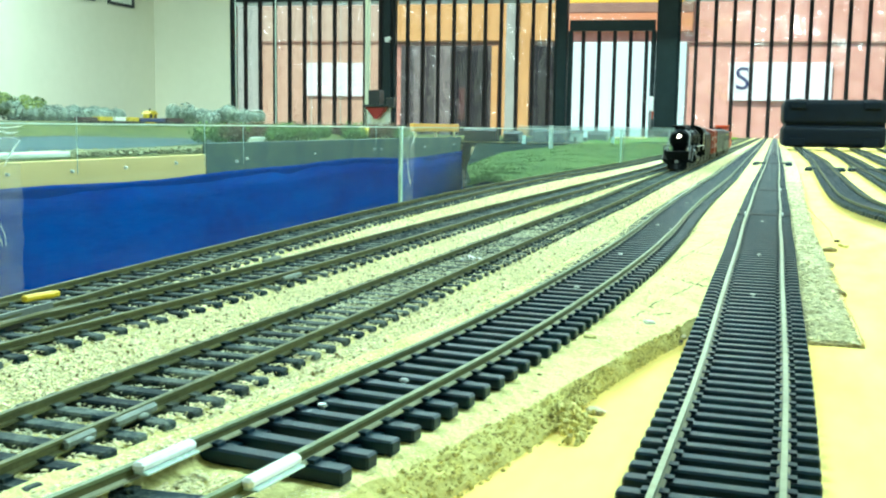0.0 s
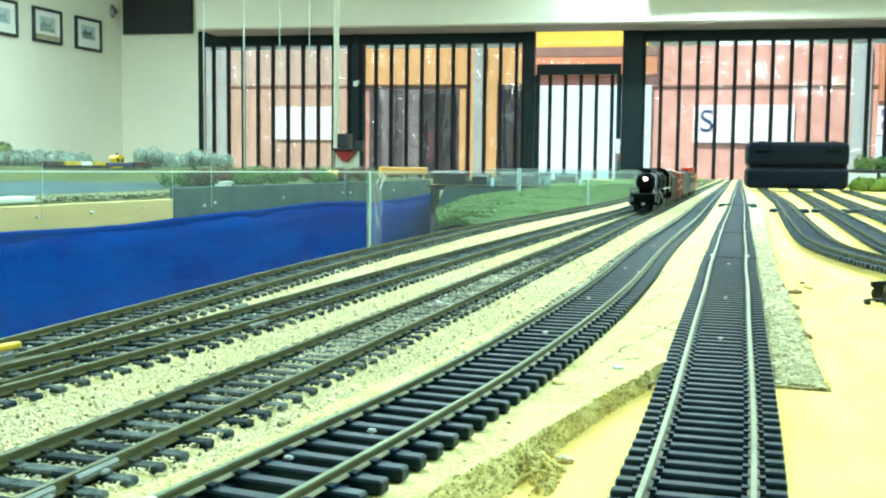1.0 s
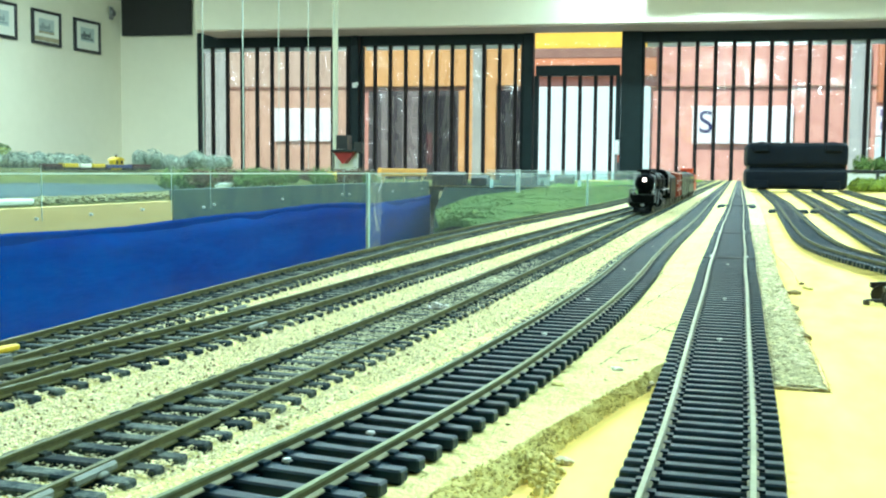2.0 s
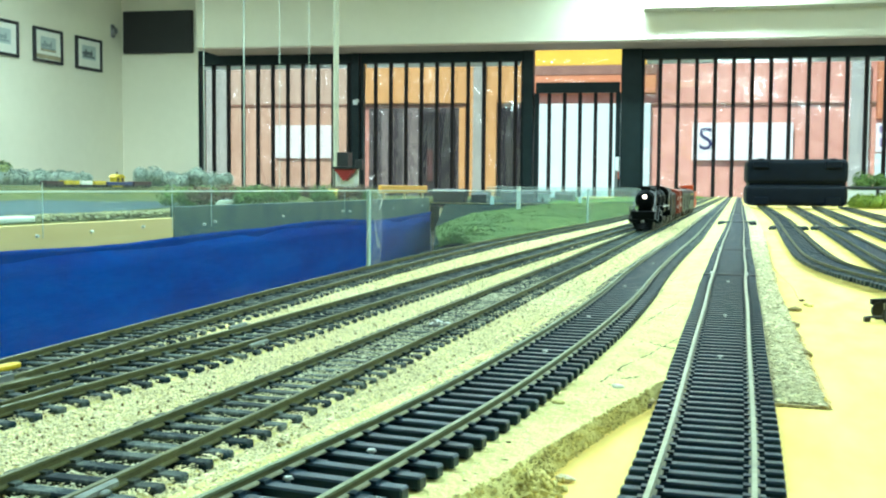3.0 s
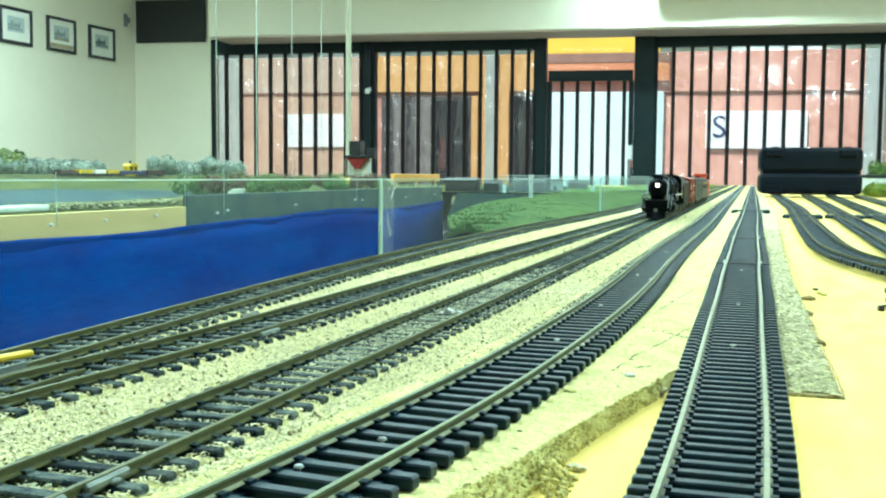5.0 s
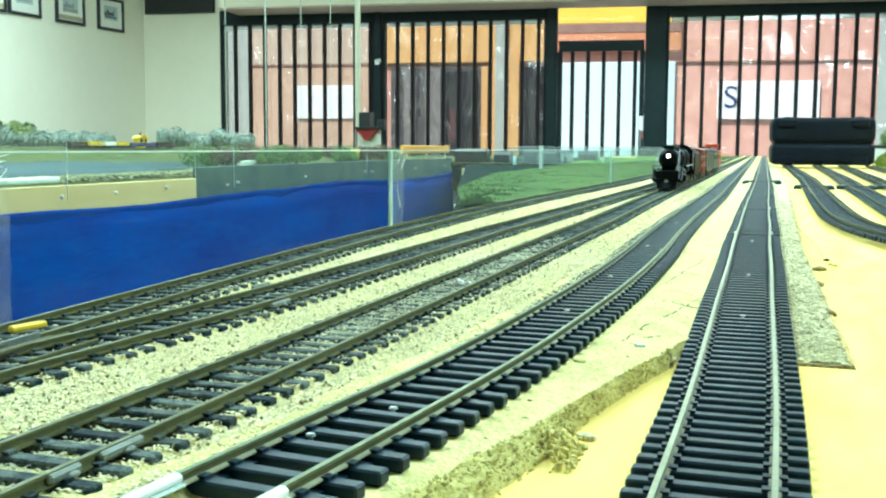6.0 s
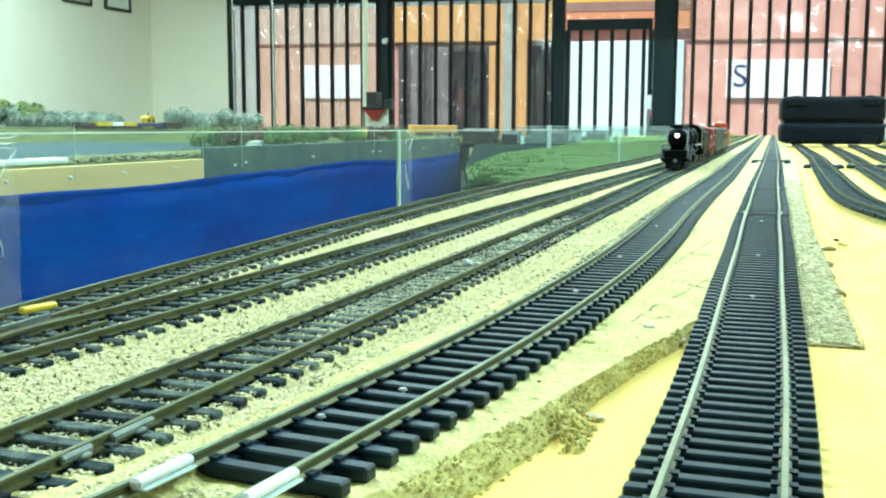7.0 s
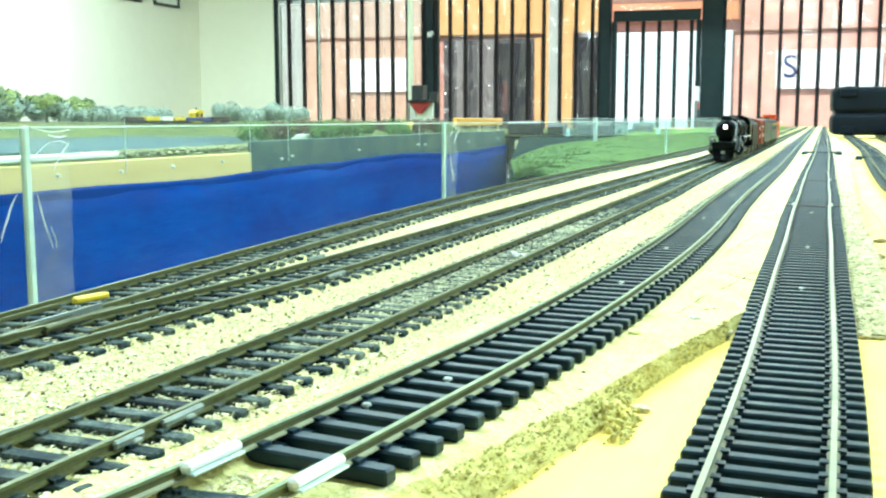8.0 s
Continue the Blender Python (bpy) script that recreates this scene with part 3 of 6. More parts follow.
# ---- the layout's benchwork ----
def bench(name, pts, label, top=M_PLY, z=0.0, side=M_TIMBER):
    """A table-top of plywood over a timber frame on legs."""
    t = thing(name, Matrix.Translation((pts[0][0], pts[0][1], 0)), label, "layout table", "layout modules")
    o = Vector((pts[0][0], pts[0][1]))
    q = [(x - o.x, y - o.y) for x, y in pts]
    part("board", prism(bmesh.new(), q, z - 0.012, z), top, t)
    cx, cy = sum(p[0] for p in q) / len(q), sum(p[1] for p in q) / len(q)
    for i in range(len(q)):
        a, b = Vector(q[i]), Vector(q[(i + 1) % len(q)])
        d = (b - a).normalized()
        nrm = Vector((-d.y, d.x))
        if nrm.dot(Vector((cx, cy)) - a) < 0:
            nrm = -nrm
        m = (a + b) / 2 + nrm * 0.014
        bm = B((m.x, m.y, z - 0.058), ((b - a).length - 0.03, 0.02, 0.09), 0.002, math.atan2(d.y, d.x))
        part("side_board", bm, side, t)
        lp = a + (Vector((cx, cy)) - a).normalized() * 0.09
        part("leg", B((lp.x, lp.y, (FLOOR + z - 0.012) / 2), (0.045, 0.045, z - 0.012 - FLOOR), 0.003), M_TIMBER, t)
    return t


EDGE = [(-0.15, -0.35), (-0.178, 0.1), (-0.193, 0.221), (-0.214, 0.356), (-0.235, 0.603), (-0.237, 0.99), (-0.235, 1.36)]
bench("layout_module", EDGE + [(0.75, 1.36), (0.75, -0.35)], "yellow plywood layout module carrying the near tracks")
bench("layout_module", [(-0.235, 1.364), (-0.24, 3.5), (0.9, 3.5), (0.9, 1.364)], "yellow plywood layout module carrying the yard tracks")
far_end = bench("layout_module", [(-1.155, 3.504), (-1.155, 7.2), (1.0, 7.2), (1.0, 3.504)], "yellow plywood layout module at the far end", M_PLY, 0.0, M_ASPH)
bench("layout_module", [(-0.241, 0.74), (-0.3, 0.93), (-0.46, 1.43), (-1.09, 3.5), (-0.244, 3.5)], "layout module with grass scenery", M_GRASSD, -0.004, M_GRASS)
bench("layout_module", [(-0.98, 0.3), (-1.0, 1.16), (-1.02, 1.63), (-1.16, 3.5), (-1.16, 5.6), (-4.2, 5.6), (-4.2, 0.3)], "opposite layout module behind the aisle", M_GRASSY, 0.0, M_TIMBER)

part("edge_strip", B((0.45, -0.0018, -0.006), (0.9, 0.003, 0.0118), 0.0004), M_ASPH, far_end, "dark painted board edge")


# ---- ballast ----
G = 0.00825


def smooth_line(ys, xs):
    """A smooth line x(y) through a few places."""
    yy = np.arange(-0.4, 7.2, 0.005)
    xx = np.interp(yy, ys, xs)
    slope = (xs[-1] - xs[-2]) / (ys[-1] - ys[-2])
    xx = np.where(yy > ys[-1], xs[-1] + (yy - ys[-1]) * slope, xx)
    s0 = (xs[1] - xs[0]) / (ys[1] - ys[0])
    xx = np.where(yy < ys[0], xs[0] + (yy - ys[0]) * s0, xx)
    k = np.exp(-0.5 * (np.arange(-12, 13) / 5.0) ** 2)
    k /= k.sum()
    sm = np.convolve(np.pad(xx, 12, mode="edge"), k, "valid")
    sm[:14], sm[-14:] = xx[:14], xx[-14:]
    return lambda y: np.interp(y, yy, sm)


T1 = smooth_line([0.1, 0.2, 0.3, 0.43, 0.55, 0.7, 0.86, 1.05, 1.4, 2.2, 4.6], [-0.166, -0.178, -0.188, -0.2, -0.208, -0.215, -0.219, -0.217, -0.214, -0.225, -0.28])
T2 = smooth_line([0.1, 0.19, 0.27, 0.4, 0.55, 0.8, 1.2, 2.2, 4.6], [-0.159, -0.155, -0.151, -0.1535, -0.156, -0.156, -0.157, -0.18, -0.24])
T3 = smooth_line([0.1, 0.2, 0.27, 0.35, 0.45, 0.55, 0.66, 0.8, 1.0, 1.28, 4.6], [-0.104, -0.1045, -0.1055, -0.107, -0.109, -0.111, -0.1125, -0.117, -0.122, -0.127, -0.195])
T4 = smooth_line([0.08, 0.107, 0.125, 0.135, 0.16, 0.19, 0.22, 0.25, 0.29, 0.33, 0.4, 0.48, 0.57, 0.7, 0.82, 1.08, 4.2], [-0.0775, -0.073, -0.0716, -0.071, -0.0685, -0.065, -0.063, -0.0615, -0.0605, -0.0595, -0.0595, -0.061, -0.0645, -0.0675, -0.069, -0.072, -0.144])
T5 = smooth_line([0.1, 0.2, 0.224, 0.253, 0.291, 0.342, 0.412, 0.517, 0.707, 0.897, 1.34, 4.7], [-0.0083, -0.0087, -0.009, -0.0097, -0.0105, -0.0116, -0.0129, -0.0152, -0.0188, -0.0229, -0.03, -0.1])


T5S = T5


def T5(y):
    """The hand-laid track wavers slightly from its line."""
    return T5S(y) + 0.0002 * np.sin(np.asarray(y) * 31 + 0.6) * np.clip((np.asarray(y) - 0.3) * 4, 0, 1)


def z5(y):
    """The right-hand main track climbs from the bare board on to its roadbed."""
    return 0.0062 * float(np.clip((y - 0.2) / 0.42, 0, 1)) ** 1.3


def bed_right(y):
    """Where the ballast shoulder ends beside the climbing track."""
    return float(np.interp(y, [0.0, 0.1, 0.1437, 0.1513, 0.161, 0.1703, 0.19, 0.2129, 0.2384, 0.262, 0.3, 8], [-0.075, -0.054, -0.0445, -0.043, -0.0413, -0.0402, -0.0383, -0.0358, -0.0315, -0.0265, -0.0222, -0.05])) if y < 0.3 else float(T5(y)) - 0.0115


BANK_Y, BANK_W = [0.14, 0.16, 0.18, 0.207, 0.235, 0.262, 0.3], [0.006, 0.0065, 0.0042, 0.0016, 0.001, 0.0009, 0.0005]


def fill(k, y):
    """How far the ballast fills the spaces between the sleepers of the three old tracks, 0 to 1."""
    return np.interp(y, [0.17, 0.24, 0.48, 0.62], [0.4, 1.0, 1.0, 0.35]) if k == 2 else np.interp(y, [0.2, 0.3, 0.5], [0.4, 0.55, 0.4])


def bed_height(x, y, xr):
    z = 0.0053 + 0.0003 * noise.noise((x * 150, y * 150, 0)) + 0.0005 * noise.noise((x * 30, y * 22, 4))
    t4 = float(T4(y))
    z += 0.0018 * min(1.0, max(0.0, (min(float(T3(y)) + 0.037, t4 - 0.007) - x) / 0.006))
    for k, T in enumerate((T1, T2, T3)):
        c = abs(x - float(T(y)))
        if c < 0.0145:
            z += 0.001 * float(fill(k, y)) * min(1.0, max(0.0, (0.0074 - c) / 0.001)) + 0.0008 * min(1.0, max(0.0, (c - 0.0096) / 0.001)) * min(1.0, (0.0145 - c) / 0.001)
            break
    if t4 - 0.0166 < x < t4 - 0.0098:
        z += 0.001
    if x > t4 + 0.016:
        z += 0.0007 * noise.noise((x * 90, y * 45, 6)) * min(1.0, (x - t4 - 0.016) / 0.004) + 0.0004 * noise.noise((x * 260, y * 180, 8))
    if x > t4 + 0.018 and y < 0.27:
        edge = bed_right(y) - float(np.interp(y, BANK_Y, BANK_W))
        z -= 0.0009 * min(1.0, max(0.0, (x - edge + 0.012) / 0.012))
    if y > 0.262:
        e = min(1.0, max(0.0, (bed_right(y) - 0.002 - x) / 0.014))
        e = 1 - (1 - e * e * (3 - 2 * e)) * min(1.0, (y - 0.262) / 0.04)
        low = z5(y) + 0.0018
        z = low + (z - low) * e
    return z


def ballast():
    root = thing("ballast", None, "cream granular ballast with a ragged sandy shoulder round the tracks", "ballast", kind="stuff")
    ys = np.concatenate([np.arange(0.045, 0.3, 0.003), np.arange(0.3, 0.7, 0.006), np.arange(0.7, 1.6, 0.012), np.arange(1.6, 7.15, 0.05)])
    nx = 96
    vs, fs = [], []
    shoulder, sf = [], []
    for y in ys:
        xl = float(T1(y)) - 0.0145
        xr = bed_right(y)
        top = xr - float(np.interp(y, BANK_Y, BANK_W))
        wob = 0.0006 * noise.noise((0.3, y * 70, 0.0)) + 0.0005 * noise.noise((7.3, y * 220, 0.0))
        for i in range(nx + 1):
            x = xl + (top + wob - xl) * i / nx
            z = bed_height(x, y, xr)
            vs.append((x, float(y), -0.003 if i == 0 else z))
        if y < 0.31:
            x0, z0 = vs[-1][0], vs[-1][2]
            for i in range(9):
                s = i / 8
                x = x0 + (xr - x0 + wob) * s ** 1.3
                z = z0 * (1 - s ** 1.5) - (0.001 if i == 8 else 0)
                j = 0.0009 * math.sin(math.pi * s)
                shoulder.append((x + j * noise.noise((x * 500, y * 420, z * 500)), float(y), z + j * noise.noise((x * 420, y * 500, 9)) + 0.0004 * noise.noise((x * 1100, y * 1100, 9)) * (0 < i < 8)))
    k = nx + 1
    for j in range(len(ys) - 1):
        for i in range(nx):
            fs.append((j * k + i, j * k + i + 1, (j + 1) * k + i + 1, (j + 1) * k + i))
    raw("bed", vs, fs, M_SAND, root, True)
    for j in range(len(shoulder) // 9 - 1):
        for i in range(8):
            sf.append((j * 9 + i, j * 9 + i + 1, (j + 1) * 9 + i + 1, (j + 1) * 9 + i))
    tagged(raw("shoulder", shoulder, sf, M_SHOULDER, root, False), "crumbling olive-brown edge of the ballast")
    # loose granules, thick between the old tracks, thin on the sandy shoulder
    rng = np.random.default_rng(5)
    octa = np.array([(1, 0, 0), (-1, 0, 0), (0, 1, 0), (0, -1, 0), (0, 0, 1), (0, 0, -1)], float)
    tri = np.array([(0, 2, 4), (2, 1, 4), (1, 3, 4), (3, 0, 4), (2, 0, 5), (1, 2, 5), (3, 1, 5), (0, 3, 5)])
    g = 1.618
    ico = np.array([(-1, g, 0), (1, g, 0), (-1, -g, 0), (1, -g, 0), (0, -1, g), (0, 1, g), (0, -1, -g), (0, 1, -g), (g, 0, -1), (g, 0, 1), (-g, 0, -1), (-g, 0, 1)]) / 1.9
    icof = np.array([(0, 11, 5), (0, 5, 1), (0, 1, 7), (0, 7, 10), (0, 10, 11), (1, 5, 9), (5, 11, 4), (11, 10, 2), (10, 7, 6), (7, 1, 8), (3, 9, 4), (3, 4, 2), (3, 2, 6), (3, 6, 8), (3, 8, 9), (4, 9, 5), (2, 4, 11), (6, 2, 10), (8, 6, 7), (9, 8, 1)])
    for name, total, ya, yb, power, base, faces, big in (("granules", 225000, 0.075, 0.42, 1.0, octa, tri, 1.0), ("far_granules", 190000, 0.42, 3.4, 2.4, octa, tri, 1.25)):
        y = ya + (rng.random(total) ** power) * (yb - ya)
        s = rng.random(total)
        t1, t4 = T1(y), T4(y)
        br = np.array([bed_right(v) for v in y])
        x = (t1 - 0.014) + (br - 0.006 - t1 + 0.014) * s
        keep = (x < t4 - 0.0155) | (rng.random(total) < 0.25) | (y < 0.125)
        keep &= (np.abs(x - t4) > 0.0148) | ((t4 - x > 0.0094) & (x < t4)) | ((y < 0.1205) & (np.abs(np.abs(x - t4) - G) > 0.0016))
        for k, T in enumerate((T1, T2, T3)):
            c = np.abs(x - T(y))
            keep &= (c > 0.0132) | ((c > 0.0098) & (rng.random(total) < 0.75)) | ((c < 0.0066) & (rng.random(total) < 0.45 + 0.55 * fill(k, y)))
        x, y = x[keep], y[keep]
        n, k = len(x), len(base)
        t4 = T4(y)
        z = 0.0054 + 0.0018 * np.clip((np.minimum(T3(y) + 0.037, t4 - 0.007) - x) / 0.006, 0, 1) + rng.random(n) * 0.0005
        for q, T in enumerate((T1, T2, T3)):
            z = np.where(np.abs(x - T(y)) < 0.0066, 0.0071 + 0.001 * fill(q, y) + rng.random(n) ** 1.6 * 0.0008, z)
        ends = (t4 - x > 0.0094) & (t4 - x < 0.0152)
        z = np.where(ends, 0.008 + rng.random(n) * 0.0004, z)
        for T in (T1, T2, T3):
            c = np.abs(x - T(y))
            z = np.where((c > 0.0098) & (c < 0.0138), 0.0078 + rng.random(n) * 0.0008, z)
        fine = x > t4
        r = (0.00024 + 0.0003 * rng.random(n) ** 2) * np.where(fine, 0.45, 1.0) * np.clip(0.85 + y * 0.4, 1, 1.9) * big
        z = np.where(fine, np.array([bed_height(p, q, 0) for p, q in zip(x, y)]) if fine.any() else z, z)
        v = base[None] * (r[:, None, None] * (0.75 + 0.5 * rng.random((n, k, 1)))) * (0.75 + 0.6 * rng.random((n, 1, 3)))
        a = rng.random(n) * 6.283
        b = rng.random(n) * 1.4
        ca, sa, cb, sb = np.cos(a)[:, None], np.sin(a)[:, None], np.cos(b)[:, None], np.sin(b)[:, None]
        vx, vy, vz = v[..., 0], v[..., 1] * cb - v[..., 2] * sb, v[..., 1] * sb + v[..., 2] * cb
        v = np.stack([vx * ca - vy * sa + x[:, None], vx * sa + vy * ca + y[:, None], vz * 0.38 + z[:, None]], -1).reshape(-1, 3)
        dusty = np.zeros(n, bool)
        for T in (T1, T2, T3):
            dusty |= np.abs(x - T(y)) < 0.0072
        v = v.reshape(n, k, 3)
        for sel, title, mt, lab in ((~dusty, name, M_STONE, "cream ballast granules"), (dusty, "dusty_" + name, M_DUSTY, "dusty grey-green granules between the old rails")):
            q = int(sel.sum())
            f = (faces[None] + k * np.arange(q)[:, None, None]).reshape(-1, 3)
            tagged(raw(title, v[sel].reshape(-1, 3).tolist(), f.tolist(), mt, root), lab, kind="stuff")
    # stray dark crumbs among the granules
    n = 4200
    y = 0.1 + rng.random(n) ** 1.6 * 1.3
    x = T1(y) + 0.0 + rng.random(n) * (T4(y) - 0.0155 - T1(y))
    z = 0.0059 + 0.0018 * np.clip((np.minimum(T3(y) + 0.037, T4(y) - 0.007) - x) / 0.006, 0, 1)
    r = (0.0002 + 0.0003 * rng.random(n) ** 2) * np.clip(0.85 + y * 0.4, 1, 1.5)
    v = octa[None] * (r[:, None, None] * (0.6 + 0.8 * rng.random((n, 6, 1))))
    v = (v + np.stack([x, y, z], -1)[:, None, :]).reshape(-1, 3)
    f = (tri[None] + 6 * np.arange(n)[:, None, None]).reshape(-1, 3)
    tagged(raw("dark_crumbs", v.tolist(), f.tolist(), M_SPECK, root), "dark brown specks in the ballast", kind="stuff")
    # coarse crumbs on the shoulder's slope
    n = 1800
    y = 0.09 + rng.random(n) * 0.175
    s = rng.random(n)
    xr = np.array([bed_right(v) for v in y])
    x = xr - np.interp(y, BANK_Y, BANK_W) * (1 - s) + 0.0003 * s
    z = 0.0047 * (1 - s ** 1.5)
    r = 0.00016 + 0.00034 * rng.random(n) ** 3
    v = octa[None] * (r[:, None, None] * (0.6 + 0.8 * rng.random((n, 6, 1))))
    v = (v + np.stack([x, y, z], -1)[:, None, :]).reshape(-1, 3)
    f = (tri[None] + 6 * np.arange(n)[:, None, None]).reshape(-1, 3)
    tagged(raw("crumbs", v.tolist(), f.tolist(), M_STONE2, root), "tan and brown crumbs on the ballast edge", kind="stuff")
    # a crumbled heap where the shoulder breaks off
    n = 260
    x, y = -0.0368 + rng.normal(0, 0.0015, n), 0.181 + rng.normal(0, 0.0048, n)
    r = 0.00022 + 0.0007 * rng.random(n) ** 2.5
    z = r * 0.6 + 0.0036 * rng.random(n) * np.clip((-0.0352 - x) / 0.002, 0, 1)
    v = ico[None] * (r[:, None, None] * (0.7 + 0.6 * rng.random((n, 12, 1)))) * (0.7 + 0.7 * rng.random((n, 1, 3)))
    v = (v + np.stack([x, y, z], -1)[:, None, :]).reshape(-1, 3)
    f = (icof[None] + 12 * np.arange(n)[:, None, None]).reshape(-1, 3)
    tagged(raw("rubble", v.tolist(), f.tolist(), M_STONE2, root), "crumbled plaster lumps at the shoulder's edge", kind="stuff")
    EDGE_Y, EDGE_X = [0.2765, 0.3, 0.345, 0.42, 0.5, 0.6, 0.72, 0.86, 1.08, 1.36, 2.2, 3.4], [0.0174, 0.0172, 0.0156, 0.0146, 0.0115, 0.009, 0.0075, 0.0064, 0.0055, 0.0038, -0.012, -0.04]
    # the grey roadbed strip beside the climbing track, with its square-cut end
    vs, fs = [], []
    ys = np.concatenate([np.arange(0.2765, 0.7, 0.0025), np.arange(0.7, 3.4, 0.03)])
    nx = 26
    for j, y in enumerate(ys):
        c = float(T5(y))
        xr = float(np.interp(y, EDGE_Y, EDGE_X)) + 0.0026 * noise.noise((1.1, y * 60, 0)) + 0.0012 * noise.noise((1.1, y * 240, 0))
        for i in range(nx + 1):
            x = c - 0.0138 + (xr - c + 0.0138) * i / nx
            z = max(z5(y) - 0.0005, 0.0006)
            if abs(x - c) > 0.0155:
                z += min(1.0, 0.3 + (y - 0.2765) * 12) * (0.0016 * abs(noise.noise((x * 420, y * 260, 2))) + 0.0011 * noise.noise((x * 120, y * 70, 7)) + 0.0008 * noise.noise((x * 900, y * 700, 3)) + 0.0002)
            if i == nx:
                z = 0.0
            vs.append((x, float(y), z))
    k = nx + 1
    for j in range(len(ys) - 1):
        for i in range(nx):
            fs.append((j * k + i, j * k + i + 1, (j + 1) * k + i + 1, (j + 1) * k + i))
    base = len(vs)
    for i in range(k):
        vs.append((vs[i][0], vs[i][1] - 0.0003, -0.001))
    for i in range(nx):
        fs.append((base + i, base + i + 1, i + 1, i))
    raw("roadbed", vs, fs, M_CORK, root, False)
    # loose grey grit on the roadbed strip, and the amber rim along its outer edge
    n = 7500
    y = 0.278 + rng.random(n) ** 1.7 * 0.75
    xl, xo = T5(y) + 0.0152, np.interp(y, EDGE_Y, EDGE_X) - 0.0006
    x = xl + (xo - xl) * rng.random(n)
    z = np.maximum(np.array([z5(v) for v in y]) - 0.0005, 0.0006) * np.clip((xo - x) / 0.0015, 0.2, 1) + 0.0002 + 0.0006 * rng.random(n)
    r = (0.0003 + 0.0007 * rng.random(n) ** 2) * np.clip(0.8 + y * 0.6, 0.9, 1.3)
    v = octa[None] * (r[:, None, None] * (0.6 + 0.8 * rng.random((n, 6, 1)))) * np.array([1.5, 0.8, 0.55])
    v = (v + np.stack([x, y, z], -1)[:, None, :]).reshape(-1, 3)
    f = (tri[None] + 6 * np.arange(n)[:, None, None]).reshape(-1, 3)
    tagged(raw("grit", v.tolist(), f.tolist(), M_GRIT, root), "pale and grey grit on the roadbed", kind="stuff")
    bm, prev = bmesh.new(), None
    for y in np.arange(0.278, 0.42, 0.006):
        p = Vector((float(np.interp(y, EDGE_Y, EDGE_X)) + 0.0004 + 0.0005 * noise.noise((8, y * 90, 1)), y, 0.0002))
        if prev is not None:
            rod(bm, prev, p, 0.0007 + 0.0005 * abs(noise.noise((4, y * 60, 2))), 6)
        prev = p
    part("glue_rim", bm, M_GLUE, root, "amber dried glue along the roadbed's edge")
    # hairline cracks and dark flecks in the sandy strip
    for x0, y0, x1, y1, gap in ((-0.0353, 0.3451, -0.0262, 0.343, 0.05), (-0.0397, 0.2695, -0.0342, 0.3108, 0.4), (-0.0342, 0.3108, -0.0275, 0.3652, 0.3), (-0.0421, 0.3855, -0.0345, 0.4762, 0.3), (-0.0466, 0.4691, -0.0473, 0.6253, 0.45), (-0.0355, 0.2772, -0.0316, 0.2831, 0.3)):
        rk = random.Random(int(y0 * 10000))
        bm, prev = bmesh.new(), None
        for i in range(25):
            q = i / 24
            x, y = x0 + (x1 - x0) * q + 0.0005 * noise.noise((q * 7, x0 * 90, 1)), y0 + (y1 - y0) * q + 0.0018 * noise.noise((q * 9, y0 * 50, 4))
            p = Vector((x, y, bed_height(x, y, 0)))
            if prev is not None and rk.random() > gap:
                rod(bm, prev, p, 0.00011 + 0.00016 * rk.random(), 4)
            prev = p
        part("crack", bm, M_TRUNK, root, "broken hairline dark crack")
    n = 260
    y = 0.15 + rng.random(n) ** 1.3 * 0.6
    x = T4(y) + 0.017 + rng.random(n) * (np.array([bed_right(v) for v in y]) - 0.003 - T4(y) - 0.017)
    z = np.array([bed_height(p, q, 0) for p, q in zip(x, y)])
    r = (0.0001 + 0.00035 * rng.random(n) ** 4) * np.clip(0.8 + y, 1, 1.4)
    v = octa[None] * (r[:, None, None] * (0.6 + 0.8 * rng.random((n, 6, 1)))) * np.array([1.6, 1.0, 0.5])
    v = (v + np.stack([x, y, z], -1)[:, None, :]).reshape(-1, 3)
    f = (tri[None] + 6 * np.arange(n)[:, None, None]).reshape(-1, 3)
    tagged(raw("sand_flecks", v.tolist(), f.tolist(), M_SPECK, root), "brown flecks on the sandy strip", kind="stuff")
    # bead of yellowed glue along the strip, wandering on to the bare board
    bm = bmesh.new()
    prev = None
    for y in np.arange(0.545, 1.3, 0.009):
        x = float(np.interp(y, [0.545, 0.6, 0.652, 0.707, 0.767, 0.86, 1.08, 1.3], [0.0192, 0.0187, 0.0164, 0.0123, 0.009, 0.0081, 0.0058, 0.0045]))
        p = Vector((x + 0.0006 * noise.noise((3, y * 70, 1)), y, 0.0))
        if prev is not None:
            rod(bm, prev, p, 0.0003 + 0.00025 * abs(math.sin(y * 40)), 5)
        prev = p
    part("glue_bead", bm, M_GLUE, root, "amber dried glue bead")


ballast()


# ---- track ----
RAILP = [(-0.0010, 0.0), (0.0010, 0.0), (0.0010, 0.0003), (0.0003, 0.0005), (0.0003, 0.0013), (0.00048, 0.00145), (0.00048, 0.00195), (-0.00048, 0.00195), (-0.00048, 0.00145), (-0.0003, 0.0013), (-0.0003, 0.0005), (-0.0010, 0.0003)]


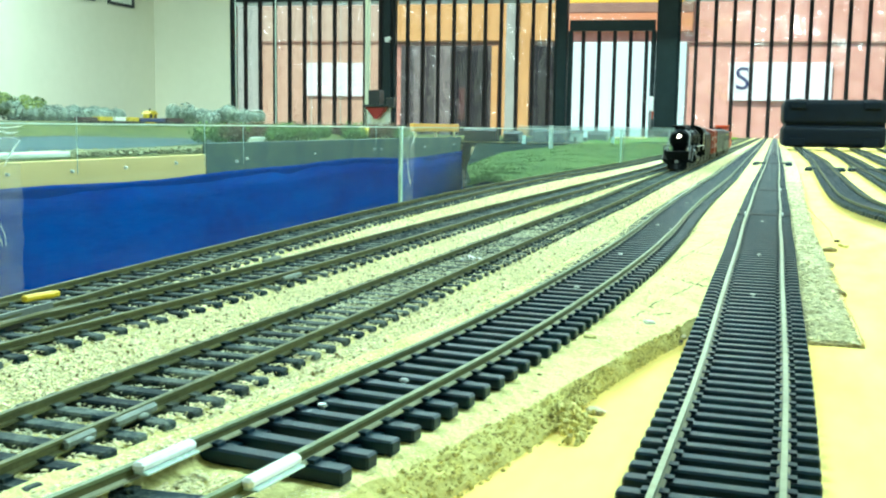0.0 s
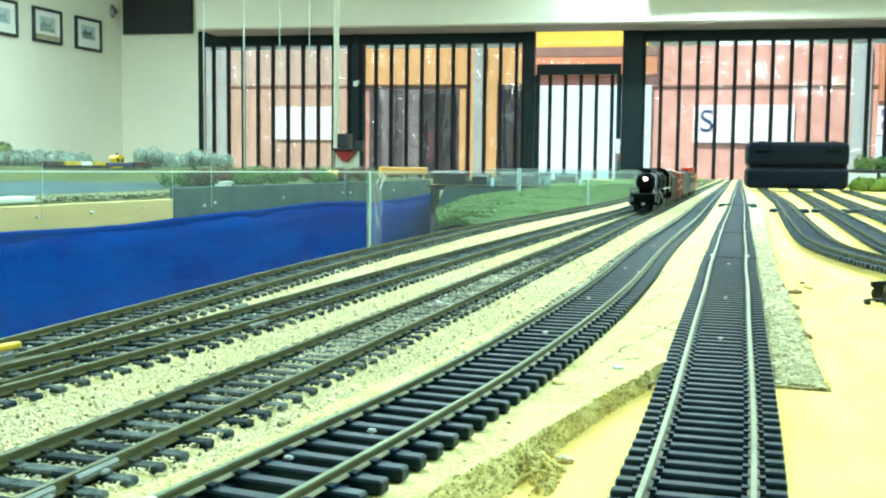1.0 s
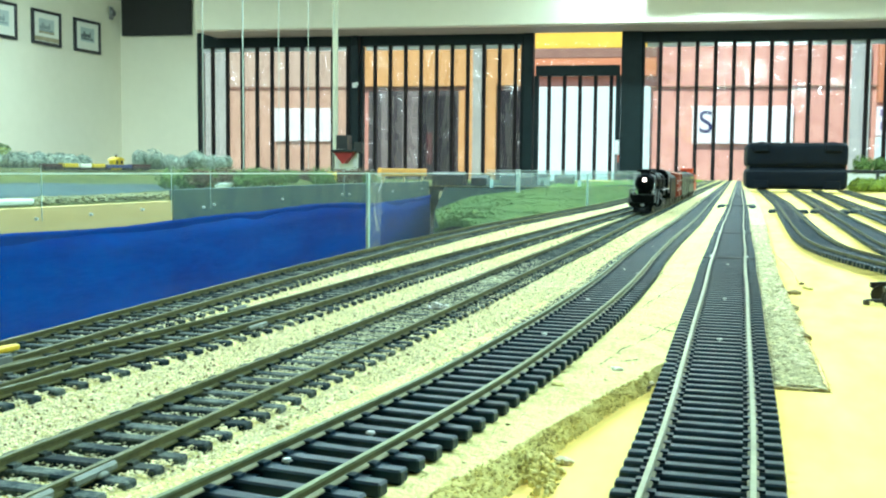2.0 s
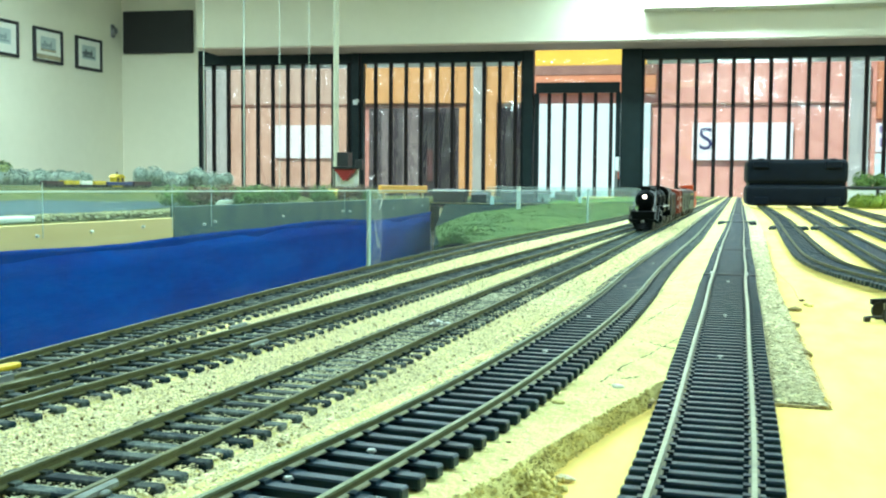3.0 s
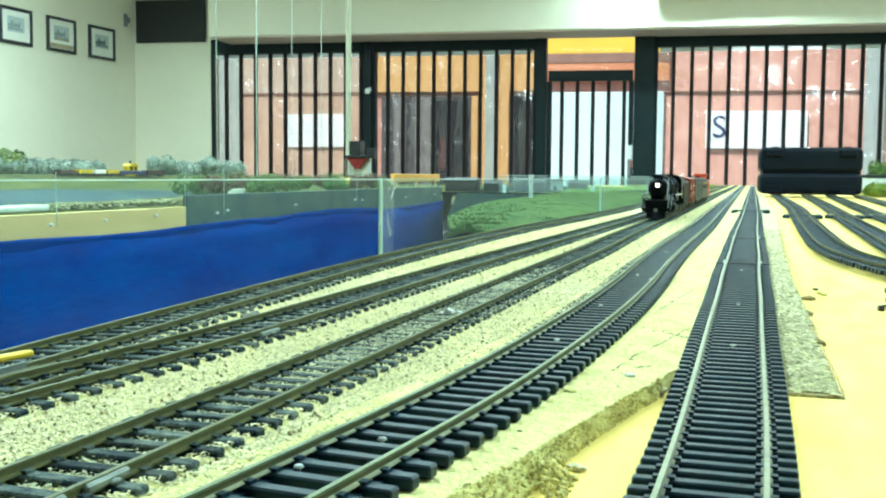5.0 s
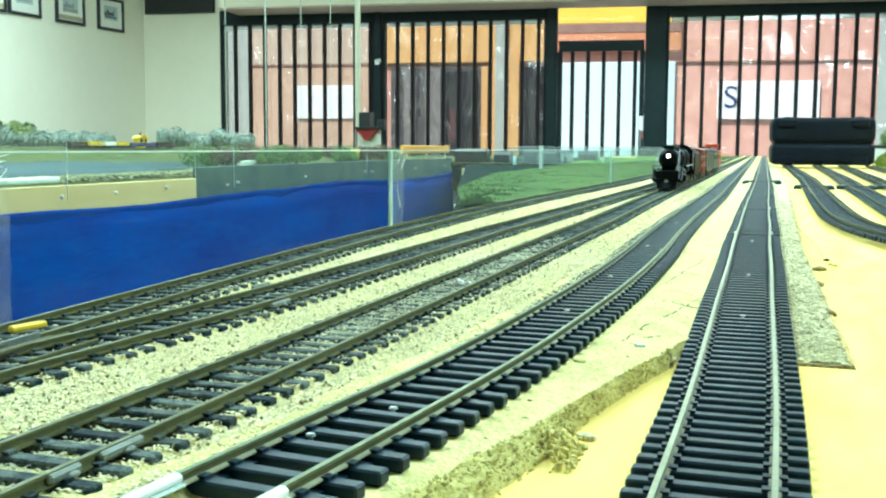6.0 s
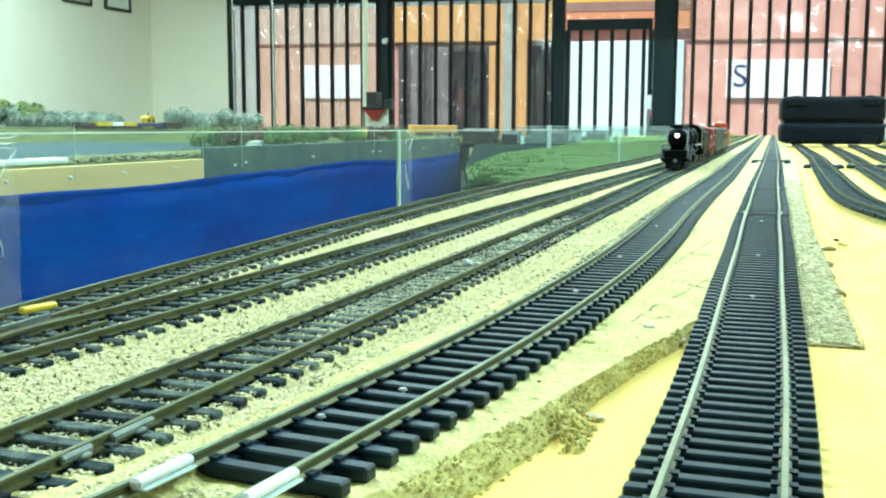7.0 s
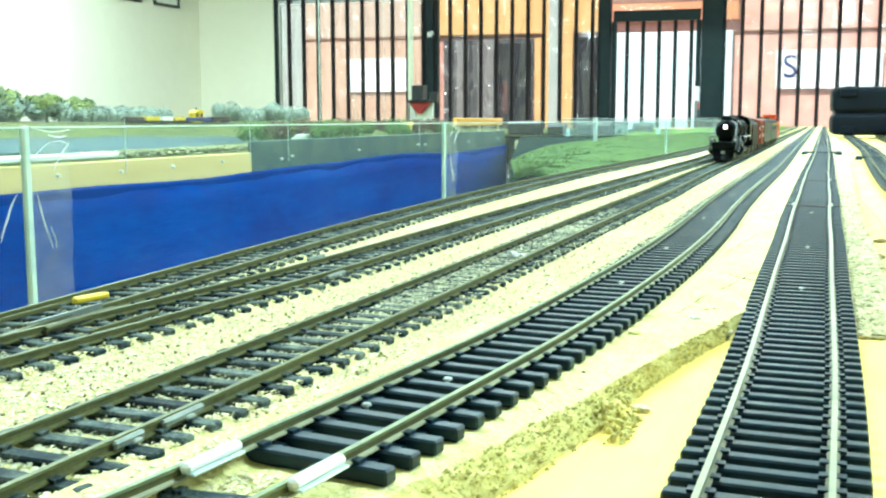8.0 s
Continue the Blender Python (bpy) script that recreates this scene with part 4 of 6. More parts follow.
def rail_mesh(line, zf, off, ys):
    bm = bmesh.new()
    rows = []
    for y in ys:
        x = float(line(y))
        d = Vector((float(line(y + 0.004)) - float(line(y - 0.004)), 0.008)).normalized()
        nx, ny = d.y, -d.x
        rows.append([bm.verts.new((x + nx * (off + a), y + ny * (off + a), zf(y) + b)) for a, b in RAILP])
    k = len(RAILP)
    for r0, r1 in zip(rows, rows[1:]):
        for i in range(k):
            f = bm.faces.new((r0[i], r0[(i + 1) % k], r1[(i + 1) % k], r1[i]))
            f.material_index = 1 if i in (5, 6, 7) else 2 if i in (1, 2, 10, 11) else 0
    bm.faces.new(rows[0])
    bm.faces.new(rows[-1][::-1])
    bmesh.ops.recalc_face_normals(bm, faces=bm.faces)
    return bm


def sweep(line, zf, off, ys, w, h):
    """A flat strip that follows a track."""
    bm = bmesh.new()
    rows = []
    for y in ys:
        x = float(line(y))
        d = Vector((float(line(y + 0.004)) - float(line(y - 0.004)), 0.008)).normalized()
        rows.append([bm.verts.new((x + d.y * (off + a), y - d.x * (off + a), zf(y) + b)) for a, b in ((-w / 2, 0), (w / 2, 0), (w / 2, h), (-w / 2, h))])
    for r0, r1 in zip(rows, rows[1:]):
        for i in range(4):
            bm.faces.new((r0[i], r0[(i + 1) % 4], r1[(i + 1) % 4], r1[i]))
    bm.faces.new(rows[0])
    bm.faces.new(rows[-1][::-1])
    bmesh.ops.recalc_face_normals(bm, faces=bm.faces)
    return bm


def sleeper_bm(h, ln, w, fine=True, at=None, m=None, half=G):
    bm = at or bmesh.new()
    mm = m or Matrix()
    box(bm, (0, 0, h / 2), (ln, w, h), 0.00035 if fine else 0, m=mm)
    if fine:
        for sx in (-1, 1):
            for d in (-0.0021, 0.0021):
                box(bm, (sx * half + d * 0.6, 0, h + 0.00022), (0.0014, 0.0019, 0.0007), m=mm)
    return bm


def track(name, line, y0, y1, zf, label, tie_mat, head, pitch=0.0068, ln=0.0295, wob=0.0, h=0.003, pieces=300, side=M_RAIL, foot=M_RAIL, web=False, rail0=None, tie=0.0034, half=G):
    t = thing(name, None, label, "model track", "layout tracks")
    ys = np.concatenate([np.arange(y0 if rail0 is None else rail0, min(y1, 1.5), 0.008), np.arange(max(y0, 1.5), y1, 0.05)])
    for off in (-half, half):
        part("rail", rail_mesh(line, lambda y: zf(y) + h, off, ys), [side, head, foot], t)
        if web:
            part("webbing", sweep(line, lambda y: zf(y) + 0.0004, off, ys[ys >= y0], 0.0034, 0.0009), tie_mat, t)
    me = bpy.data.meshes.new("sleeper")
    bm = sleeper_bm(h, ln, tie, half=half)
    bm.to_mesh(me)
    bm.free()
    me.materials.append(tie_mat)
    vs, fs = [], []
    cube = [(-0.5, -0.5, 0), (0.5, -0.5, 0), (0.5, 0.5, 0), (-0.5, 0.5, 0), (-0.5, -0.5, 1), (0.5, -0.5, 1), (0.5, 0.5, 1), (-0.5, 0.5, 1)]
    cf = [(4, 5, 6, 7), (0, 1, 5, 4), (1, 2, 6, 5), (2, 3, 7, 6), (3, 0, 4, 7)]
    y, i = y0 + 0.002, 0
    rng = random.Random(name)
    while y < y1:
        x = float(line(y))
        sl = (float(line(y + 0.004)) - float(line(y - 0.004))) / 0.008
        a = -math.atan(sl) + rng.gauss(0, wob)
        if i < pieces:
            ob = new("sleeper", me)
            ob.parent = t
            ob.matrix_local = Matrix.Translation((x, y, zf(y) + rng.gauss(0, wob * 0.002))) @ Matrix.Rotation(a, 4, "Z")
        else:
            b0 = len(vs)
            for p in cube:
                q = Matrix.Rotation(a, 3, "Z") @ Vector((p[0] * ln, p[1] * tie, p[2] * h))
                vs.append((q.x + x, q.y + y, q.z + zf(y)))
            fs += [tuple(b0 + k for k in f) for f in cf]
        y += pitch / math.sqrt(1 + sl * sl)
        i += 1
    if vs:
        tagged(raw("sleeper_run", vs, fs, tie_mat, t), "far run of dark sleepers", kind="stuff")
    return t


def z_old(y):
    return 0.0058


def z_four(y):
    return 0.0054


OLD = "weathered ballasted model track with brown rails"
track("model_track", T1, 0.12, 6.8, z_old, OLD + " at the layout's edge", M_TIEW, M_HEADO, 0.0074, 0.029, 0.03)
track("model_track", T2, 0.12, 6.8, z_old, OLD, M_TIEW, M_HEADO, 0.0074, 0.029, 0.03)
track("model_track", T3, 0.062, 6.8, z_old, OLD + " carrying the steam train", M_TIEW, M_HEADO, 0.0074, 0.029, 0.03)
track("model_track", T4, 0.1235, 6.8, z_four, "curving model track with clean black sleepers and brown rails", M_TIE, M_HEADB, 0.0073, 0.03, 0.006, h=0.0024, foot=M_FOOT, web=True, rail0=0.07, tie=0.0031)
track("model_track", T5, 0.09, 6.8, z5, "straight model track with black sleepers and shiny rails", M_TIE, M_HEAD, 0.0064, 0.0285, 0.004, side=M_RAILS, foot=M_RAILS, web=True, tie=0.003, half=0.0087)


def curved_track(name, pts, z, label, pieces=130):
    """A yard track along any smooth bend."""
    d = [0.0]
    for a, b in zip(pts, pts[1:]):
        d.append(d[-1] + math.hypot(b[0] - a[0], b[1] - a[1]))
    s = np.arange(0, d[-1], 0.003)
    xs, ys = np.interp(s, d, [p[0] for p in pts]), np.interp(s, d, [p[1] for p in pts])
    k = np.exp(-0.5 * (np.arange(-24, 25) / 10.0) ** 2)
    k /= k.sum()
    n = len(s)
    for arr in (xs, ys):
        pad = np.concatenate([2 * arr[0] - arr[24:0:-1], arr, 2 * arr[-1] - arr[-2:-26:-1]])
        arr[:] = np.convolve(pad, k, "valid")
    t = thing(name, None, label, "model track", "layout tracks")
    step = 4
    for off in (-G, G):
        bm = bmesh.new()
        rows = []
        for i in range(0, n - 1, step):
            v = Vector((xs[i + 1] - xs[i], ys[i + 1] - ys[i])).normalized()
            rows.append([bm.verts.new((xs[i] + v.y * (off + a), ys[i] - v.x * (off + a), z + 0.003 + b)) for a, b in RAILP])
        kk = len(RAILP)
        for r0, r1 in zip(rows, rows[1:]):
            for i in range(kk):
                f = bm.faces.new((r0[i], r0[(i + 1) % kk], r1[(i + 1) % kk], r1[i]))
                f.material_index = 1 if i in (5, 6, 7) else 0
        bm.faces.new(rows[0])
        bm.faces.new(rows[-1][::-1])
        bmesh.ops.recalc_face_normals(bm, faces=bm.faces)
        part("rail", bm, [M_RAIL, M_RAIL], t)
    me = bpy.data.meshes.new("sleeper")
    bm = sleeper_bm(0.003, 0.0295, 0.0034)
    bm.to_mesh(me)
    bm.free()
    me.materials.append(M_TIE)
    c, i = 0.003, 0
    vs, fs = [], []
    cube = [(-0.5, -0.5, 0), (0.5, -0.5, 0), (0.5, 0.5, 0), (-0.5, 0.5, 0), (-0.5, -0.5, 1), (0.5, -0.5, 1), (0.5, 0.5, 1), (-0.5, 0.5, 1)]
    cf = [(4, 5, 6, 7), (0, 1, 5, 4), (1, 2, 6, 5), (2, 3, 7, 6), (3, 0, 4, 7)]
    while c < d[-1] - 0.01:
        j = min(int(c / 0.003), n - 2)
        a = math.atan2(-(xs[j + 1] - xs[j]), ys[j + 1] - ys[j])
        if i < pieces:
            ob = new("sleeper", me)
            ob.parent = t
            ob.matrix_local = Matrix.Translation((xs[j], ys[j], z)) @ Matrix.Rotation(a, 4, "Z")
        else:
            b0 = len(vs)
            for p in cube:
                q = Matrix.Rotation(a, 3, "Z") @ Vector((p[0] * 0.0295, p[1] * 0.0034, p[2] * 0.003))
                vs.append((q.x + xs[j], q.y + ys[j], q.z + z))
            fs += [tuple(b0 + e for e in f) for f in cf]
        c += 0.0068
        i += 1
    if vs:
        tagged(raw("sleeper_run", vs, fs, M_TIE, t), "far run of dark sleepers", kind="stuff")
    return t


YARD = "dark yard track on bare plywood"
curved_track("yard_track", [(0.2, 0.36), (0.14, 0.44), (0.098, 0.52), (0.0784, 0.5786), (0.064, 0.634), (0.0519, 0.691), (0.0437, 0.756), (0.039, 0.842), (0.0365, 1.05), (0.0345, 1.42), (0.033, 1.85), (0.0095, 2.96), (-0.002, 3.4)], 0.0032, YARD + " curving away at its near end")
curved_track("yard_track", [(0.15, 0.5), (0.105, 0.6), (0.0905, 0.7), (0.0885, 0.8), (0.0885, 0.92), (0.088, 1.2), (0.088, 1.44), (0.092, 2.0), (0.089, 3.0), (0.088, 3.4)], 0.0032, YARD)
curved_track("yard_track", [(0.2, 0.62), (0.15, 0.85), (0.137, 1.1), (0.138, 1.47), (0.142, 1.9), (0.156, 3.06), (0.161, 3.4)], 0.0032, YARD)
curved_track("yard_track", [(0.25, 0.9), (0.2, 1.2), (0.195, 1.5), (0.213, 1.86), (0.237, 3.3), (0.239, 3.4)], 0.0032, YARD)


def pin(x, y, z):
    p = thing("track_pin", pose(x, y, z), "small silver track pin head in a sleeper", "pin", "track pins")
    bm = bmesh.new()
    cyl(bm, (0, 0, 0.0001), 0.00095, 0.0004, seg=10, r2=0.0007)
    part("head", bm, M_SILVER, p)
    bm = bmesh.new()
    cyl(bm, (0, 0, -0.0012), 0.0004, 0.0022, seg=6)
    part("shank", bm, M_SILVER, p)


for y, dx in ((0.1509, -0.0045), (0.1719, 0), (0.2954, 0), (0.3815, -0.002), (0.5087, -0.002), (0.491, 0.006), (0.6717, 0)):
    pin(float(T4(y)) + dx, y, z_four(y) + 0.0026)
for y in (0.3261, 0.4223, 0.554, 1.0138):
    pin(float(T5(y)), y, z5(y) + 0.0032)
for i in range(5):
    y = 0.075 + i * 0.0085
    bm = sleeper_bm(0.003, 0.029, 0.0034)
    s = thing("old_sleeper", pose(float(T4(y)), y, 0.0036, 0, 0, 6 + 3 * (i % 2)), "weathered loose sleeper half buried in ballast", "sleeper", "old sleepers")
    part("timber", bm, M_TIEW, s)


# ---- the train ----
def wheel(parent, x, y, r, name="wheel", spokes=0, mt=None):
    """One wheel on the rail, seen from its outer side."""
    bm = bmesh.new()
    sx = 1 if x > 0 else -1
    if spokes:
        for k in range(20):
            a0, a1 = 2 * math.pi * k / 20, 2 * math.pi * (k + 1) / 20
            q = []
            for rr in (r, r * 0.8):
                for xx in (x - 0.0013, x + 0.0013):
                    for a in (a0, a1):
                        q.append(bm.verts.new((xx, y + rr * math.sin(a), r + rr * math.cos(a))))
            for f in ((0, 1, 3, 2), (4, 6, 7, 5), (0, 4, 5, 1), (2, 3, 7, 6), (0, 2, 6, 4), (1, 5, 7, 3)):
                bm.faces.new([q[i] for i in f])
        bmesh.ops.remove_doubles(bm, verts=bm.verts, dist=0.00001)
        for k in range(spokes):
            a = 2 * math.pi * k / spokes
            rod(bm, (x, y, r), (x, y + r * 0.85 * math.sin(a), r + r * 0.85 * math.cos(a)), 0.0005, 4)
        cyl(bm, (x, y, r), r * 0.24, 0.003, "X", 10)
    else:
        cyl(bm, (x, y, r), r, 0.0024, "X", 16)
        cyl(bm, (x - sx * 0.0015, y, r), r + 0.0006, 0.0006, "X", 16)
        cyl(bm, (x + sx * 0.0012, y, r), r * 0.3, 0.001, "X", 8)
    return part(name, bm, mt or M_STEEL, parent)


def loft(bm, ys, rs, cz, seg=20):
    rings = []
    for y, r in zip(ys, rs):
        rings.append([bm.verts.new((r * math.cos(2 * math.pi * k / seg), y, cz + r * math.sin(2 * math.pi * k / seg))) for k in range(seg)])
    for a, b in zip(rings, rings[1:]):
        for k in range(seg):
            bm.faces.new((a[k], a[(k + 1) % seg], b[(k + 1) % seg], b[k]))
    bm.faces.new(rings[0])
    bm.faces.new(rings[-1][::-1])
    bmesh.ops.recalc_face_normals(bm, faces=bm.faces)
    return bm


def locomotive(m):
    t = thing("steam_locomotive", m, "black model steam locomotive with lit headlamp and white running-board edge", "locomotive")
    cz = 0.0335
    bm = loft(bmesh.new(), [0.022, 0.0235, 0.03, 0.05, 0.0505, 0.085, 0.086, 0.118, 0.119, 0.15], [0.0095, 0.0112, 0.0118, 0.0118, 0.0122, 0.0122, 0.0128, 0.0128, 0.0134, 0.0134], cz)
    boiler = part("boiler", bm, M_LOCO, t, smooth=True)
    for y in (0.05, 0.07, 0.09, 0.108, 0.13):
        bm = bmesh.new()
        cyl(bm, (0, y, cz), 0.01295 if y < 0.1 else 0.0138, 0.0009, "Y", 20)
        part("boiler_band", bm, M_LOCO, boiler)
    bm = loft(bmesh.new(), [0.0205, 0.0212, 0.0222], [0.0045, 0.0085, 0.0098], cz)
    part("smokebox_door", bm, M_LOCO, t)
    bm = bmesh.new()
    cyl(bm, (0, 0.0185, cz + 0.0035), 0.0031, 0.006, "Y", 16)
    hl = part("headlamp", bm, M_LOCO, t)
    bm = bmesh.new()
    cyl(bm, (0, 0.0152, cz + 0.0035), 0.0021, 0.0006, "Y", 16)
    part("headlamp_lens", bm, M_HLIGHT, hl, "bright lit lens")
    # chimney, domes, bell, generator
    bm = bmesh.new()
    cyl(bm, (0, 0.036, 0.0465), 0.0042, 0.005, seg=14, r2=0.0046)
    part("chimney", bm, M_LOCO, t)
    bm = bmesh.new()
    bmesh.ops.create_uvsphere(bm, u_segments=14, v_segments=8, radius=1, matrix=Matrix.Translation((0, 0.067, 0.0452)) @ Matrix.Diagonal((0.0054, 0.0085, 0.0036, 1)))
    part("sand_dome", bm, M_LOCO, t, smooth=True)
    bm = bmesh.new()
    bmesh.ops.create_uvsphere(bm, u_segments=14, v_segments=8, radius=1, matrix=Matrix.Translation((0, 0.1, 0.0462)) @ Matrix.Diagonal((0.0052, 0.0075, 0.0034, 1)))
    part("steam_dome", bm, M_LOCO, t, smooth=True)
    bm = cyl(bmesh.new(), (-0.003, 0.026, 0.0475), 0.0016, 0.012, "X", 10)
    box(bm, (0.0, 0.026, 0.0455), (0.011, 0.004, 0.003))
    part("feedwater_heater", bm, M_LOCO, t)
    bm = cyl(bmesh.new(), (0, 0.118, 0.0478), 0.0013, 0.002, seg=8, r2=0.0006)
    part("bell", bm, M_YEL, t, "small brass bell")
    for x in (-0.003, 0.003):
        bm = cyl(bmesh.new(), (x, 0.142, 0.0482), 0.0009, 0.004, seg=8)
        part("safety_valve", bm, M_LOCO, t)
    # cab
    bm = profile(bmesh.new(), [(-0.0165, 0.02), (0.0165, 0.02), (0.0165, 0.042), (0.013, 0.0465), (0.006, 0.049), (-0.006, 0.049), (-0.013, 0.0465), (-0.0165, 0.042)], 0.15, 0.182, "Y")
    cab = part("cab", bm, M_LOCO, t)
    for sx in (-1, 1):
        for y in (0.159, 0.171):
            part("window", B((sx * 0.0166, y, 0.037), (0.0004, 0.008, 0.0065), 0.0001), M_STEEL, cab, "grey cab window")
        part("number_panel", B((sx * 0.0166, 0.165, 0.0285), (0.0003, 0.013, 0.004)), M_GOLD, cab, "plain yellow bar")
    bm = profile(bmesh.new(), [(-0.0178, 0.0415), (-0.0138, 0.047), (-0.006, 0.0498), (0.006, 0.0498), (0.0138, 0.047), (0.0178, 0.0415), (0.0138, 0.0462), (0.006, 0.049), (-0.006, 0.049), (-0.0138, 0.0462)], 0.148, 0.188, "Y")
    part("cab_roof", bm, M_LOCO, cab)
    # running boards with white edges, frame, deck, pilot
    for sx in (-1, 1):
        rb = part("running_board", B((sx * 0.0145, 0.098, 0.0258), (0.006, 0.106, 0.0012), 0.0002), M_LOCO, t)
        part("edge_stripe", B((sx * 0.0176, 0.098, 0.0258), (0.0003, 0.106, 0.0009)), M_WHITE, rb, "white edge stripe")
        part("cylinder", cyl(bmesh.new(), (sx * 0.0138, 0.036, 0.0125), 0.0052, 0.02, "Y", 14), M_LOCO, t)
        part("valve_chest", cyl(bmesh.new(), (sx * 0.0138, 0.036, 0.0195), 0.0032, 0.022, "Y", 12), M_LOCO, t)
        part("main_rod", rod(bmesh.new(), (sx * 0.0132, 0.046, 0.0105), (sx * 0.0132, 0.1, 0.0095), 0.0008), M_STEEL, t, "bare steel rod")
        part("side_rod", B((sx * 0.0122, 0.101, 0.0085), (0.0008, 0.074, 0.0018), 0.0002), M_STEEL, t, "bare steel rod")
        part("valve_rod", rod(bmesh.new(), (sx * 0.0136, 0.047, 0.0195), (sx * 0.0136, 0.085, 0.0175), 0.0006), M_STEEL, t)
        part("step_ladder", rod(rod(bmesh.new(), (sx * 0.0125, 0.0015, 0.0105), (sx * 0.0125, 0.021, 0.027), 0.0007), (sx * 0.0158, 0.003, 0.0105), (sx * 0.0158, 0.022, 0.0265), 0.0006), M_STEP, t, "grey slanting steps")
        part("front_handrail", rod(bmesh.new(), (sx * 0.0112, 0.0085, 0.0222), (sx * 0.0112, 0.0235, 0.0435), 0.00065), M_RAILG, t, "pale grey slanting handrail")
        part("side_handrail", rod(bmesh.new(), (sx * 0.0134, 0.03, 0.038), (sx * 0.0142, 0.148, 0.038), 0.0003, 5), M_LOCO, t)
        part("flag_bracket", rod(rod(bmesh.new(), (sx * 0.0135, 0.0015, 0.011), (sx * 0.0152, 0.0015, 0.026), 0.0005), (sx * 0.0152, 0.0015, 0.026), (sx * 0.0108, 0.0035, 0.026), 0.0005), M_DARKM, t)
        part("marker_lamp", cyl(bmesh.new(), (sx * 0.0098, 0.0035, 0.0228), 0.0012, 0.003, "Y", 8), M_STEEL, t)
        for y in (0.0605, 0.0855, 0.111, 0.1365):
            wheel(t, sx * G * 1.08, y, 0.0098, "driving_wheel", 12, M_STEP)
        for y in (0.018, 0.033):
            wheel(t, sx * G * 1.05, y, 0.0048, "pilot_wheel", 0, M_DARKM)
        for y in (0.163, 0.176):
            wheel(t, sx * G * 1.05, y, 0.0055, "trailing_wheel", 0, M_DARKM)
        bm = B((sx * 0.0105, 0.166, 0.009), (0.0022, 0.034, 0.006), 0.0006)
        part("trailing_truck_frame", bm, M_LOCO, t)
    part("frame", B((0, 0.1, 0.014), (0.013, 0.16, 0.014), 0.001), M_LOCO, t)
    part("firebox", B((0, 0.135, 0.0235), (0.027, 0.034, 0.012), 0.002), M_LOCO, t)
    part("saddle", B((0, 0.035, 0.021), (0.016, 0.022, 0.01), 0.001), M_LOCO, t)
    part("deck", B((0, 0.011, 0.0202), (0.027, 0.024, 0.0014), 0.0003), M_LOCO, t)
    part("air_pump_shield", B((0, 0.0045, 0.0165), (0.0245, 0.007, 0.0085), 0.0008), M_LOCO, t)
    part("buffer_beam", B((0, 0.0005, 0.0108), (0.0305, 0.003, 0.0032), 0.0004), M_LOCO, t)
    bm = box(bmesh.new(), (0, -0.003, 0.0024), (0.018, 0.005, 0.0014))
    box(bm, (0, 0.002, 0.0055), (0.02, 0.004, 0.0075))
    pilot = part("pilot", bm, M_LOCO, t)
    for i in range(-5, 6):
        part("pilot_bar", rod(bmesh.new(), (i * 0.0022, -0.001, 0.0095), (i * 0.0015, -0.0065 + abs(i) * 0.0008, 0.0018), 0.0006, 5), M_LOCO, pilot)
    part("coupler", B((0, -0.0045, 0.0098), (0.0035, 0.008, 0.0028), 0.0006), M_STEEL, t, "dull metal coupler")
    return t


def bogie(parent, y, wb=0.019, r=0.0048, mt=None, w=0.0112, wheels=None):
    for dy in (-wb / 2, wb / 2):
        for sx in (-1, 1):
            wheel(parent, sx * G * 1.05, y + dy, r, "wheel", 0, wheels or M_DARKM)
    for sx in (-1, 1):
        bm = profile(bmesh.new(), [(y - wb / 2 - 0.004, 0.0065), (y - wb * 0.2, 0.0035), (y + wb * 0.2, 0.0035), (y + wb / 2 + 0.004, 0.0065), (y + wb / 2 + 0.004, 0.0088), (y, 0.0096), (y - wb / 2 - 0.004, 0.0088)], sx * w - 0.001, sx * w + 0.001, "X")
        part("truck_frame", bm, mt or M_BLACK, parent)
    part("bolster", B((0, y, 0.0082), (0.02, 0.005, 0.003), 0.0005), mt or M_BLACK, parent)


def tender(m):
    t = thing("tender", m, "black coal tender with a yellow upright emblem", "tender")
    bm = profile(bmesh.new(), [(-0.0168, 0.0125), (0.0168, 0.0125), (0.0168, 0.0385), (0.0142, 0.0415), (-0.0142, 0.0415), (-0.0168, 0.0385)], 0.004, 0.112, "Y")
    body = part("body", bm, M_LOCO, t)
    bm = profile(bmesh.new(), [(-0.0142, 0.0412), (0.0142, 0.0412), (0.012, 0.0455), (0.006, 0.047), (-0.006, 0.047), (-0.012, 0.0455)], 0.004, 0.07, "Y")
    part("coal_bunker", bm, M_LOCO, body)
    for sx in (-1, 1):
        part("emblem", B((sx * 0.0169, 0.056, 0.028), (0.0003, 0.004, 0.009)), M_GOLD, body, "plain yellow emblem")
        part("emblem", B((sx * 0.0169, 0.056, 0.0225), (0.00036, 0.007, 0.0016)), M_GOLD, body)
    part("underframe", B((0, 0.058, 0.0112), (0.026, 0.112, 0.0028), 0.0004), M_LOCO, t)
    part("drawbar", B((0, -0.002, 0.0102), (0.004, 0.012, 0.0015)), M_STEEL, t)
    bogie(t, 0.026, 0.026)
    bogie(t, 0.09, 0.026)
    return t


